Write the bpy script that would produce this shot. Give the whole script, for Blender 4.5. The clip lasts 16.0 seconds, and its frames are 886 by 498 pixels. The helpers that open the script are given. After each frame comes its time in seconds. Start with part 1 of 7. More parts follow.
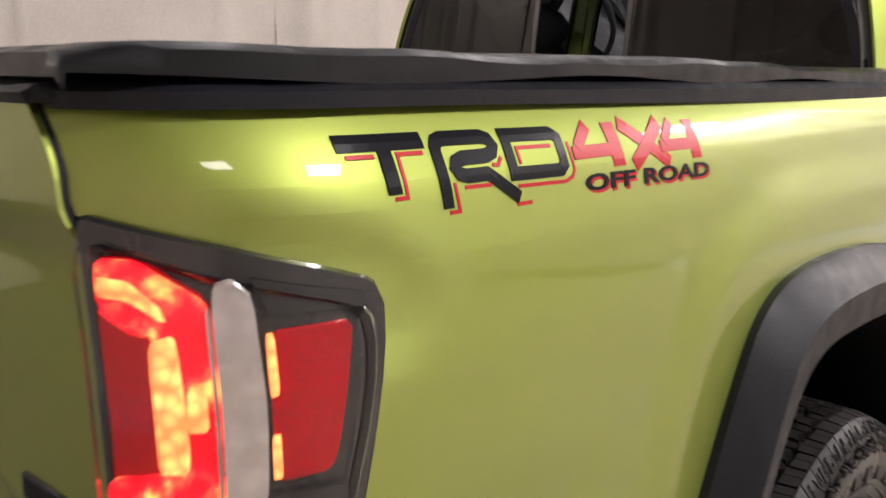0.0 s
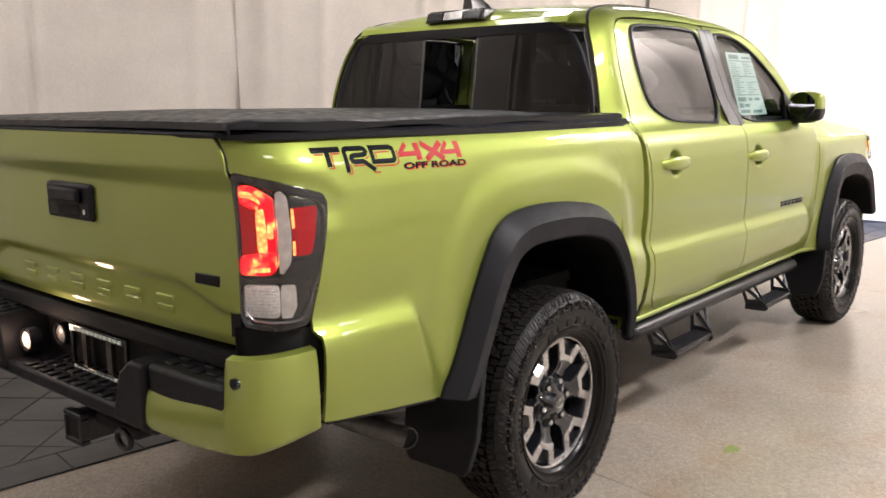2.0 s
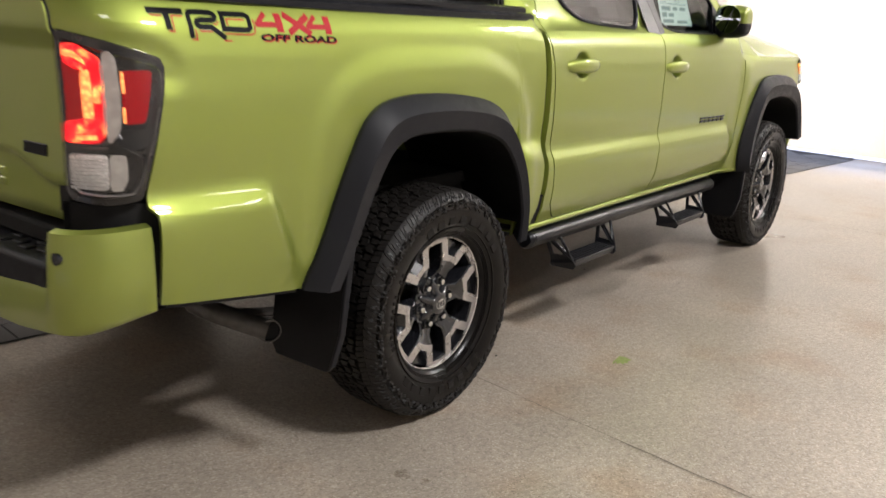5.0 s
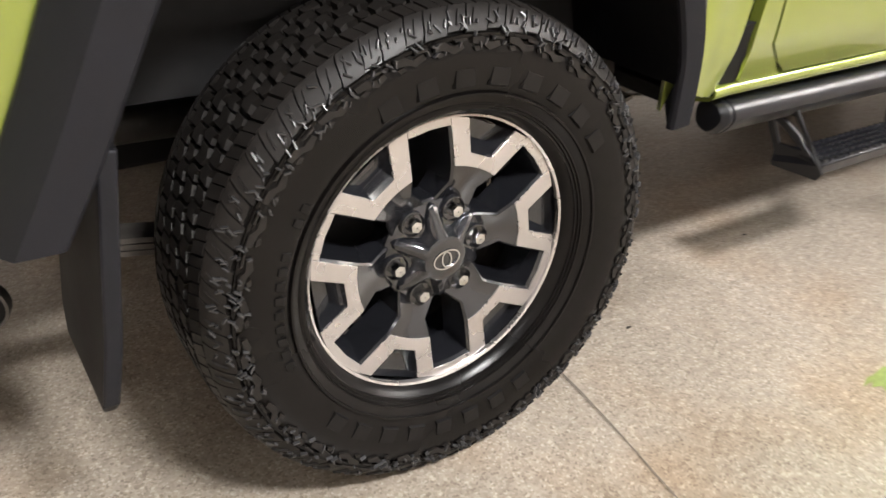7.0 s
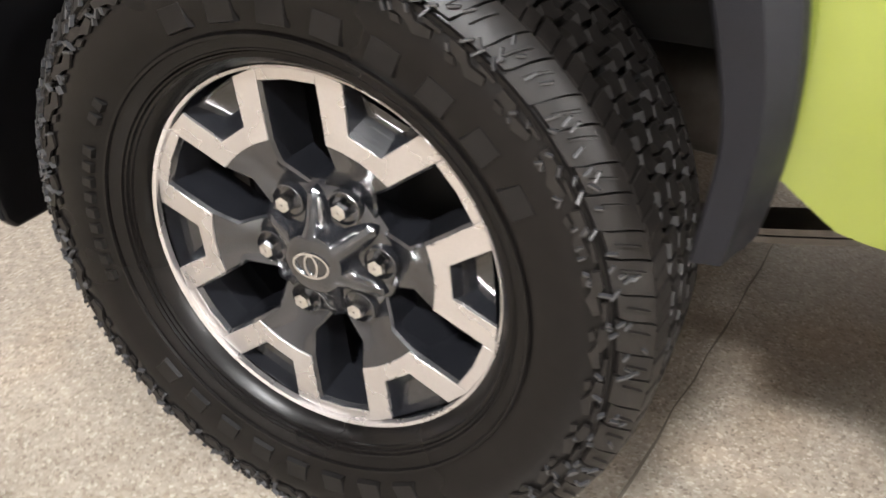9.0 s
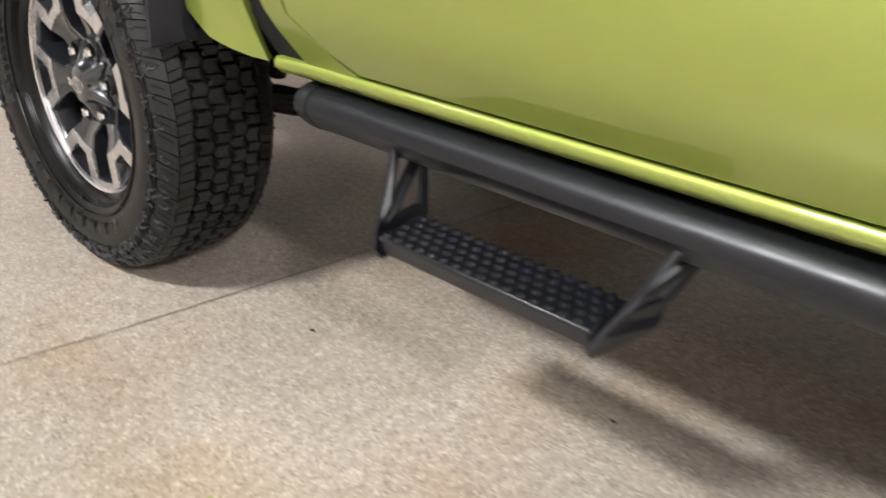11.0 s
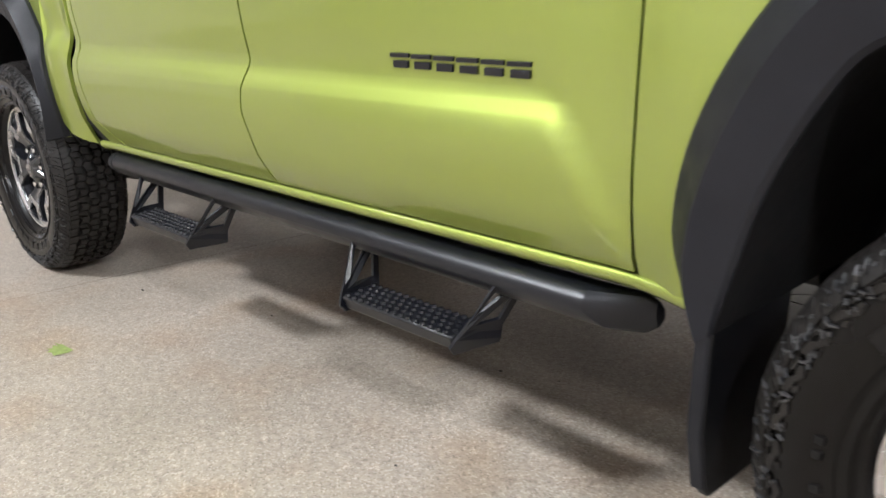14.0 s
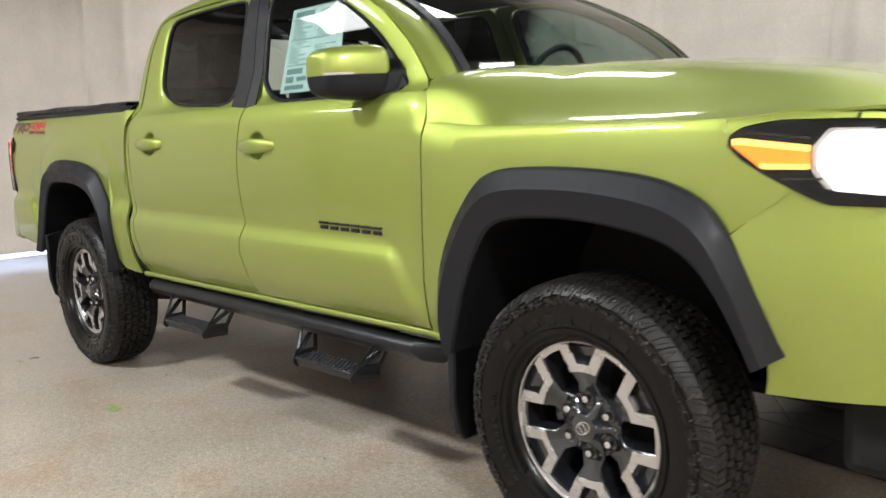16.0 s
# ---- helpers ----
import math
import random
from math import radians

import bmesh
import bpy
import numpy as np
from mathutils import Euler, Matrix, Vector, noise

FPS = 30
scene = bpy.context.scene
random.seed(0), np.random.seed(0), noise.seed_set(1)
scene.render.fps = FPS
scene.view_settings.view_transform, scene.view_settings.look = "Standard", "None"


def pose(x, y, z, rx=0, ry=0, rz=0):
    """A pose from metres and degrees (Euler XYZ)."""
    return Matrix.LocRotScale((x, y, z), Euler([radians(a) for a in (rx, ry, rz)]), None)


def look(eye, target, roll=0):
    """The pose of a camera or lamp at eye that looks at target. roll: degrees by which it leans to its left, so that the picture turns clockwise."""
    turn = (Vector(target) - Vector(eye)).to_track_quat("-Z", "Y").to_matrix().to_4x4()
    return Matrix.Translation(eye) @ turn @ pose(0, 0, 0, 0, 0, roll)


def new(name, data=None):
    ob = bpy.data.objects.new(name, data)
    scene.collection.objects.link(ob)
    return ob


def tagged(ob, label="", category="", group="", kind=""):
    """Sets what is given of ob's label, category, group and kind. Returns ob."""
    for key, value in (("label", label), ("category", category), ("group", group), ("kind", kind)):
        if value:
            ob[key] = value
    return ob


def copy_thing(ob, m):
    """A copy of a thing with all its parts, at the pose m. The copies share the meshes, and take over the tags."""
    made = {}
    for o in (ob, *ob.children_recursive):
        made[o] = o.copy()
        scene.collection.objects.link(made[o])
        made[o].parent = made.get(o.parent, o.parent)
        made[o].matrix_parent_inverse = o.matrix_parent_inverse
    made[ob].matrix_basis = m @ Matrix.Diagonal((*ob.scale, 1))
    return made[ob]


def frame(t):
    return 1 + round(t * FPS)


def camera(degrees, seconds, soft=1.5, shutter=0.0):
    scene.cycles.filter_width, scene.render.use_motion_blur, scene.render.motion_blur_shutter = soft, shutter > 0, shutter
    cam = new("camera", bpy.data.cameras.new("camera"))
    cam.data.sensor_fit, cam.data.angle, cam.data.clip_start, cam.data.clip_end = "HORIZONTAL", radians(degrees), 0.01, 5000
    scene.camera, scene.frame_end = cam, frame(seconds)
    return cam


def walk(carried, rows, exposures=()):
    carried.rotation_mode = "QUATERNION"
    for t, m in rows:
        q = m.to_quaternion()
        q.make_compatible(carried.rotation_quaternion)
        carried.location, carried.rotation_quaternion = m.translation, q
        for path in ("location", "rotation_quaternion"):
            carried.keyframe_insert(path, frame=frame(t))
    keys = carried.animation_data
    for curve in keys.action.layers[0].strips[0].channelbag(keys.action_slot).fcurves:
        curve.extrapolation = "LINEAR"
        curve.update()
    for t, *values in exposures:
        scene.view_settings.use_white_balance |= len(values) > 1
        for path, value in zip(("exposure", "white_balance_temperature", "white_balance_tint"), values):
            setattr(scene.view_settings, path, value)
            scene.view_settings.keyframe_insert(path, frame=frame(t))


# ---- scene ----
cam = camera(54.4, 16.0, shutter=0.4)
PATH = [
    (0, (-1.438, -1.355, 1.338), (-0.022, 0.0, 0.939), -0.0),
    (0.5, (-1.684, -1.562, 1.362), (-0.207, -0.265, 0.994), 0.5),
    (1, (-1.913, -1.856, 1.373), (-0.408, -0.59, 1.009), 0.5),
    (1.5, (-2.16, -2.113, 1.394), (-0.66, -0.836, 1.05), -0.6),
    (2, (-2.381, -2.395, 1.408), (-0.875, -1.126, 1.06), -0.5),
    (2.5, (-2.516, -2.691, 1.419), (-1.041, -1.385, 1.076), -0.3),
    (3, (-2.659, -2.836, 1.405), (-1.184, -1.526, 1.073), -1.0),
    (3.5, (-2.778, -2.914, 1.411), (-1.279, -1.628, 1.093), -0.9),
    (4, (-2.765, -2.887, 1.407), (-1.251, -1.625, 1.068), -0.2),
    (4.5, (-2.496, -2.706, 1.333), (-0.96, -1.495, 0.915), 0.8),
    (4.7, (-2.361, -2.638, 1.322), (-0.814, -1.456, 0.866), 1.7),
    (7, (-0.62, -1.844, 1.014), (0.338, -0.37, 0.06), 1.4),
    (7.5, (-0.315, -1.812, 0.977), (0.157, -0.141, -0.016), 0.7),
    (8, (-0.055, -1.667, 0.914), (0.011, 0.02, -0.158), 1.7),
    (10.3, (1.227, -1.536, 0.879), (-0.027, -0.294, -0.062), 0.6),
    (10.5, (1.359, -1.573, 0.852), (0.106, -0.296, -0.041), 0.6),
    (11, (1.684, -1.621, 0.852), (0.451, -0.31, -0.02), 1.2),
    (11.5, (1.995, -1.61, 0.858), (0.73, -0.325, -0.005), 0.0),
    (12, (2.277, -1.637, 0.877), (0.971, -0.369, 0.047), -0.8),
    (12.5, (2.544, -1.69, 0.879), (1.205, -0.407, 0.13), -1.4),
    (13, (2.821, -1.673, 0.907), (1.433, -0.421, 0.197), -1.9),
    (13.5, (3.074, -1.739, 0.927), (1.653, -0.496, 0.27), -2.1),
    (14, (3.344, -1.892, 0.982), (1.93, -0.61, 0.384), -2.7),
    (14.5, (3.624, -2.018, 1.033), (2.187, -0.731, 0.504), -3.0),
    (15, (3.901, -2.197, 1.09), (2.456, -0.896, 0.622), -3.0),
    (15.5, (4.194, -2.426, 1.138), (2.757, -1.087, 0.762), -3.3),
    (16, (4.546, -2.576, 1.172), (3.098, -1.227, 0.881), -2.9),
]
walk(cam, [(t, look(eye, target, roll)) for t, eye, target, roll in PATH],
     [(0.0, -0.10, 6430, 17), (0.5, -0.02, 6350, 16), (1.0, -0.04, 6380, 15), (2.5, -0.06, 6370, 13), (3.5, -0.18, 6370, 12), (4.5, -0.35, 6370, 11), (7.0, 0.64, 6370, 10), (7.5, 1.06, 6320, 9), (8.2, 1.1, 6270, 9), (10.5, 0.58, 6120, 9), (11.5, 0.6, 6120, 9), (12.0, 0.26, 6120, 9), (12.5, 0.20, 6120, 8), (13.0, 0.05, 6120, 8), (13.5, 0.18, 5980, 8), (14.0, 0.40, 5860, 8), (14.5, 0.52, 5760, 8), (15.2, 0.36, 5880, 7), (15.6, 0.24, 6000, 7), (16.0, 0.06, 6090, 6)])

# ---- light ----
world = bpy.data.worlds.new("hall_world")
world.use_nodes = True
world.node_tree.nodes["Background"].inputs[0].default_value = (0.8, 0.9, 1.0, 1)
world.node_tree.nodes["Background"].inputs[1].default_value = 0.05
scene.world = world
CEIL = 4.4


def area_lamp(x, y, z, sx, sy, watts, colour=(1.0, 0.965, 0.935)):
    data = bpy.data.lights.new("ceiling_lamp", "AREA")
    data.shape, data.size, data.size_y, data.energy, data.color = "RECTANGLE", sx, sy, watts, colour
    ob = new("ceiling_lamp", data)
    ob.matrix_world = pose(x, y, z)
    return ob


# third lamp, unseen, is added to brighten the fender; fourth and last, the drapes
LAMPS = [(0.3, -4.0, 320), (6.4, -3.2, 400), (3.8, -5.4, 45), (6.5, 1.3, 60), (-2.9, -3.5, 14), (3.5, 1.8, 34), (0.7, 1.7, 28), (-1.3, 2.0, 20), (-3.2, 3.6, 66)]
for lx, ly, watts in LAMPS:
    area_lamp(lx, ly, CEIL - 0.16, 1.0, 0.5, watts)

for side in (-1, 1):
    # the lit head lamps throw their light on the drapes ahead
    beam = bpy.data.lights.new("head_lamp_beam", "SPOT")
    beam.energy, beam.spot_size, beam.spot_blend, beam.shadow_soft_size, beam.color = 520.0, radians(75), 0.8, 0.06, (1.0, 0.97, 0.93)
    beam_ob = new("head_lamp_beam", beam)
    beam_ob.matrix_world = look((4.27, side * 0.62, 1.03), (7.2, side * 0.9, 1.25))


# ---- materials ----
def material(name, colour=(0.5, 0.5, 0.5), rough=0.5, metal=0.0, coat=0.0, grain=0.0, scale=60.0, bump=0.0, spread=0.15, emit=None, glow=0.0, spec=0.5):
    m = bpy.data.materials.new(name)
    m.use_nodes = True
    nt = m.node_tree
    b = nt.nodes["Principled BSDF"]
    b.inputs["Base Color"].default_value = (*colour, 1)
    b.inputs["Roughness"].default_value = rough
    b.inputs["Metallic"].default_value = metal
    b.inputs["Coat Weight"].default_value = coat
    b.inputs["Coat Roughness"].default_value = 0.03
    b.inputs["Specular IOR Level"].default_value = spec
    if emit:
        b.inputs["Emission Color"].default_value = (*emit, 1)
        b.inputs["Emission Strength"].default_value = glow
    if grain or bump:
        tc = nt.nodes.new("ShaderNodeTexCoord")
        n1 = nt.nodes.new("ShaderNodeTexNoise")
        n1.inputs["Scale"].default_value, n1.inputs["Detail"].default_value = scale, 6
        n2 = nt.nodes.new("ShaderNodeTexNoise")
        n2.inputs["Scale"].default_value, n2.inputs["Detail"].default_value = scale * 0.05, 4
        for n in (n1, n2):
            nt.links.new(tc.outputs["Object"], n.inputs["Vector"])
        add = nt.nodes.new("ShaderNodeMath")
        add.operation = "ADD"
        nt.links.new(n1.outputs["Fac"], add.inputs[0])
        nt.links.new(n2.outputs["Fac"], add.inputs[1])
        if grain:
            ramp = nt.nodes.new("ShaderNodeMapRange")
            ramp.inputs["From Min"].default_value, ramp.inputs["From Max"].default_value = 0.7, 1.3
            ramp.inputs["To Min"].default_value, ramp.inputs["To Max"].default_value = 1 - grain, 1 + grain
            nt.links.new(add.outputs[0], ramp.inputs["Value"])
            mul = nt.nodes.new("ShaderNodeVectorMath")
            mul.operation = "SCALE"
            mul.inputs[0].default_value = colour
            nt.links.new(ramp.outputs[0], mul.inputs["Scale"])
            nt.links.new(mul.outputs[0], b.inputs["Base Color"])
            rr = nt.nodes.new("ShaderNodeMapRange")
            rr.inputs["From Min"].default_value, rr.inputs["From Max"].default_value = 0.3, 0.7
            rr.inputs["To Min"].default_value, rr.inputs["To Max"].default_value = max(rough - spread, 0.02), min(rough + spread, 1)
            nt.links.new(n2.outputs["Fac"], rr.inputs["Value"])
            nt.links.new(rr.outputs[0], b.inputs["Roughness"])
        if bump:
            bp = nt.nodes.new("ShaderNodeBump")
            bp.inputs["Strength"].default_value, bp.inputs["Distance"].default_value = bump, 0.002
            nt.links.new(n1.outputs["Fac"], bp.inputs["Height"])
            nt.links.new(bp.outputs[0], b.inputs["Normal"])
    return m


PAINT = material("lime_paint", (0.318, 0.378, 0.074), 0.50, 0.80, 1.0, 0.03, 900, 0.0, 0.03)
PLASTIC = material("grained_black_plastic", (0.0100, 0.0103, 0.0132), 0.48, 0, 0, 0.12, 500, 0.25, 0.08, spec=0.22)
GLOSSBLACK = material("gloss_black", (0.012, 0.012, 0.013), 0.12, 0, 0.6)
UNDER = material("underbody_black", (0.012, 0.012, 0.0125), 0.7, 0, 0, 0.3, 30, spec=0.2)
RUBBER = material("tyre_rubber", (0.0042, 0.0036, 0.0034), 0.30, 0, 0, 0.35, 60, 0.14, 0.12, spec=0.22)
# fins are paler than the tyre: their glint is partly put into the colour
FINRUBBER = material("glint_rubber", (0.030, 0.030, 0.032), 0.38, 0, 0.0, spec=0.8)
# paler than the sidewall: the sheen on raised bars is put into the colour
BARRUBBER = material("raised_rubber_sheen", (0.0062, 0.0056, 0.0054), 0.42, 0, 0, 0.3, 80, 0.1, 0.1, spec=0.22)
TREADRUBBER = material("tread_rubber", (0.0100, 0.0085, 0.0075), 0.50, 0, 0, 0.35, 90, 0.2, 0.12, spec=0.32)
MACHINED = material("machined_alloy", (0.58, 0.555, 0.545), 0.30, 0.85, 0.3, 0.04, 300)
RIMDARK = material("dark_grey_alloy", (0.011, 0.0115, 0.0140), 0.20, 0.0, 1.0, 0.1, 300, 0.0, 0.04, spec=0.5)
LINERFELT = material("wheel_liner_black", (0.0036, 0.0035, 0.0037), 0.60, 0, 0, 0.4, 45, 0.4, spec=0.16)
FLAPBLACK = material("smooth_black_plastic", (0.0035, 0.0035, 0.0042), 0.42, 0, 0, 0.3, 40, 0.1, 0.1, spec=0.25)
LAMPDARK = material("lamp_interior_black", (0.005, 0.005, 0.0055), 0.25, 0, 0.0, spec=0.15)
CHROME = material("chrome", (0.7, 0.7, 0.7), 0.12, 1.0)
COVER = material("vinyl_cover", (0.008, 0.008, 0.009), 0.42, 0, 0, 0.2, 500, 0.15, spec=0.22)
SATIN = material("satin_black_steel", (0.0050, 0.0055, 0.0082), 0.37, 0, 0, 0.08, 400, 0.05, 0.05, spec=0.42)
REDLENS = material("red_lens", (0.30, 0.004, 0.008), 0.2, 0, 0.0, emit=(1.0, 0.015, 0.02), glow=0.28, spec=0.2)
REDGLOW = material("lit_red_lamp", (0.7, 0.008, 0.012), 0.2, 0, 0.0, emit=(1.0, 0.012, 0.014), glow=1.5, spec=0.2)
HOTGLOW = material("lit_lamp_core", (0.9, 0.3, 0.1), 0.2, 0, 1.0, emit=(1.0, 0.34, 0.08), glow=6.0)
CLEARLENS = material("clear_lens_strip", (0.74, 0.70, 0.66), 0.12, 0.45, 1.0, 0.25, 45, 0.9, 0.06)
WHITELENS = material("ribbed_white_lens", (0.78, 0.76, 0.74), 0.15, 0.3, 1.0, 0.35, 160, 0.6)
LIGHTBODY = material("smoked_lamp_housing", (0.022, 0.020, 0.020), 0.12, 0, 0.6, 0.25, 25, spec=0.4)
SMOKEDEDGE = material("pale_lens_edge", (0.28, 0.27, 0.26), 0.15, 0.5, 1.0)
AMBER = material("lit_amber_lamp", (0.9, 0.3, 0.02), 0.2, 0, 1.0, emit=(1.0, 0.17, 0.002), glow=0.95)
HEADLAMP = material("lit_headlamp", (1, 1, 1), 0.1, 0, 1.0, emit=(0.95, 0.97, 1.0), glow=6.0)
PLATELAMP = material("lit_plate_lamp", (1, 0.9, 0.8), 0.2, emit=(1.0, 0.60, 0.36), glow=1.4)
DECALBLACK = material("black_decal", (0.006, 0.006, 0.008), 0.28, 0, 0.0, spec=0.15)
DECALRED = material("red_decal", (0.42, 0.010, 0.016), 0.40, 0, 0.0, spec=0.3)
LINING = material("grey_cab_lining", (0.16, 0.155, 0.15), 0.9, 0, 0, 0.1, 150)
AMBERBAR = material("bright_amber_bar", (1.0, 0.5, 0.1), 0.2, 0, 1.0, emit=(1.0, 0.42, 0.06), glow=3.0)
SEAT = material("dark_seat_cloth", (0.02, 0.02, 0.022), 0.8, 0, 0, 0.2, 200)
for lamp_mat, n_scale, low_glow, high_glow in ((REDLENS, 420.0, 0.06, 0.40), (HOTGLOW, 90.0, 0.9, 3.4), (HEADLAMP, 85.0, 0.10, 2.6)):
    # moulded facets in the lenses make the light uneven
    lnt = lamp_mat.node_tree
    lco, lvo, lmp = lnt.nodes.new("ShaderNodeTexCoord"), lnt.nodes.new("ShaderNodeTexVoronoi"), lnt.nodes.new("ShaderNodeMapRange")
    lvo.inputs["Scale"].default_value = n_scale
    lmp.inputs["From Min"].default_value, lmp.inputs["From Max"].default_value = 0.1, 0.75
    lmp.inputs["To Min"].default_value, lmp.inputs["To Max"].default_value = high_glow, low_glow
    lnt.links.new(lco.outputs["Object"], lvo.inputs["Vector"])
    lnt.links.new(lvo.outputs["Distance"], lmp.inputs["Value"])
    lnt.links.new(lmp.outputs[0], lnt.nodes["Principled BSDF"].inputs["Emission Strength"])
# the lit bands: deep red with uneven hot patches where the diodes sit
gnt = REDGLOW.node_tree
gco, gno, grp = gnt.nodes.new("ShaderNodeTexCoord"), gnt.nodes.new("ShaderNodeTexNoise"), gnt.nodes.new("ShaderNodeValToRGB")
gno.inputs["Scale"].default_value, gno.inputs["Detail"].default_value = 34.0, 3.0
ge = grp.color_ramp.elements
ge[0].position, ge[0].color = 0.40, (0.55, 0.004, 0.012, 1)
ge[1].position, ge[1].color = 0.70, (2.2, 0.80, 0.16, 1)
for gpos, gcol in ((0.50, (1.1, 0.010, 0.022, 1)), (0.58, (1.5, 0.10, 0.05, 1))):
    gk = ge.new(gpos)
    gk.color = gcol
gnt.links.new(gco.outputs["Object"], gno.inputs["Vector"])
gnt.links.new(gno.outputs["Fac"], grp.inputs[0])
gnt.links.new(grp.outputs[0], gnt.nodes["Principled BSDF"].inputs["Emission Color"])
PAPER = material("white_paper", (0.70, 0.79, 0.76), 0.7, 0, 0, 0.05, 40)
PAPERINK = material("printed_grey", (0.20, 0.28, 0.28), 0.7)
PANEL = material("lamp_diffuser", (0.9, 0.9, 0.9), 0.4, emit=(1.0, 0.95, 0.88), glow=6.0)
STEEL = material("weathered_steel", (0.12, 0.11, 0.10), 0.45, 0.8, 0, 0.3, 40)


def glass_material(name, tint, clear):
    m = bpy.data.materials.new(name)
    m.use_nodes = True
    nt = m.node_tree
    out = nt.nodes["Material Output"]
    t = nt.nodes.new("ShaderNodeBsdfTransparent")
    t.inputs[0].default_value = (*[c * clear for c in tint], 1)
    g = nt.nodes.new("ShaderNodeBsdfGlossy")
    g.inputs["Roughness"].default_value = 0.01
    fr = nt.nodes.new("ShaderNodeFresnel")
    fr.inputs[0].default_value = 1.5
    mix = nt.nodes.new("ShaderNodeMixShader")
    nt.links.new(fr.outputs[0], mix.inputs[0])
    nt.links.new(t.outputs[0], mix.inputs[1])
    nt.links.new(g.outputs[0], mix.inputs[2])
    nt.links.new(mix.outputs[0], out.inputs[0])
    return m


TINTGLASS = glass_material("dark_tinted_glass", (0.9, 1.0, 0.95), 0.055)
LAMPCOVER = glass_material("clear_lamp_cover", (1.0, 1.0, 1.0), 0.93)
GREENGLASS = glass_material("light_green_glass", (0.82, 1.0, 0.94), 0.60)
MIDGLASS = glass_material("smoked_glass", (0.9, 1.0, 0.95), 0.26)


# ---- mesh helpers ----
def thing(name, label, category, group="", kind="", at=(0, 0, 0)):
    ob = new(name)
    ob.empty_display_size = 0.2
    ob.location = at
    return tagged(ob, label, category, group, kind)


def shell(verts, faces, thick, merge):
    """Gives a sheet thickness towards the inside of the pickup; the rim has corners of its own, so that the edges stay crisp."""
    me = bpy.data.meshes.new("sheet")
    me.from_pydata(verts, [], faces)
    bm = bmesh.new()
    bm.from_mesh(me)
    bmesh.ops.remove_doubles(bm, verts=bm.verts, dist=merge or 1e-5)
    bmesh.ops.dissolve_degenerate(bm, edges=bm.edges, dist=1e-6)
    bm.normal_update()
    total = 0.0
    for f in bm.faces:
        c = f.calc_center_median()
        core = Vector((min(max(c.x, -0.7), 3.4), 0, 0.9))
        total += f.calc_area() * f.normal.dot(c - core)
    if total < 0:
        bmesh.ops.reverse_faces(bm, faces=bm.faces)
        bm.normal_update()
    bm.verts.index_update()
    v = [x.co.copy() for x in bm.verts]
    n = [x.normal.copy() for x in bm.verts]
    out = [tuple(p) for p in v] + [tuple(p - q * thick) for p, q in zip(v, n)]
    k = len(v)
    fs = [tuple(x.index for x in f.verts) for f in bm.faces]
    inner = [tuple(i + k for i in reversed(f)) for f in fs]
    rim = []
    for e in bm.edges:
        if len(e.link_faces) == 1:
            lp = e.link_loops[0]
            a, b_ = lp.vert.index, lp.link_loop_next.vert.index
            o = len(out)
            out += [tuple(v[a]), tuple(v[b_]), tuple(v[b_] - n[b_] * thick), tuple(v[a] - n[a] * thick)]
            rim.append((o + 1, o, o + 3, o + 2))
    bm.free()
    bpy.data.meshes.remove(me)
    return out, fs + inner + rim


def mesh_part(name, verts, faces, mat, parent=None, label="", smooth=True, solid=0.0, bevel=0.0, sharp=35, merge=0.0):
    me = bpy.data.meshes.new(name)
    me.from_pydata([tuple(v) for v in verts], [], [tuple(f) for f in faces])
    if solid and parent is not None and not bevel:
        verts, faces = shell([tuple(me_v.co) for me_v in me.vertices], [tuple(p.vertices) for p in me.polygons], solid, merge)
        bpy.data.meshes.remove(me)
        me = bpy.data.meshes.new(name)
        me.from_pydata(verts, [], faces)
        solid = merge = 0
    if merge:
        bm = bmesh.new()
        bm.from_mesh(me)
        bmesh.ops.remove_doubles(bm, verts=bm.verts, dist=merge)
        bm.to_mesh(me)
        bm.free()
    me.materials.append(mat)
    if smooth:
        me.shade_smooth()
        me.set_sharp_from_angle(angle=radians(sharp))
    ob = new(name, me)
    if parent is not None:
        ob.parent = parent
    if solid:
        s = ob.modifiers.new("thickness", "SOLIDIFY")
        s.thickness, s.offset = solid, -1
    if bevel:
        b = ob.modifiers.new("edges", "BEVEL")
        b.width, b.segments, b.limit_method, b.angle_limit = bevel, 2, "ANGLE", radians(40)
    if label:
        ob["label"] = label
    return ob


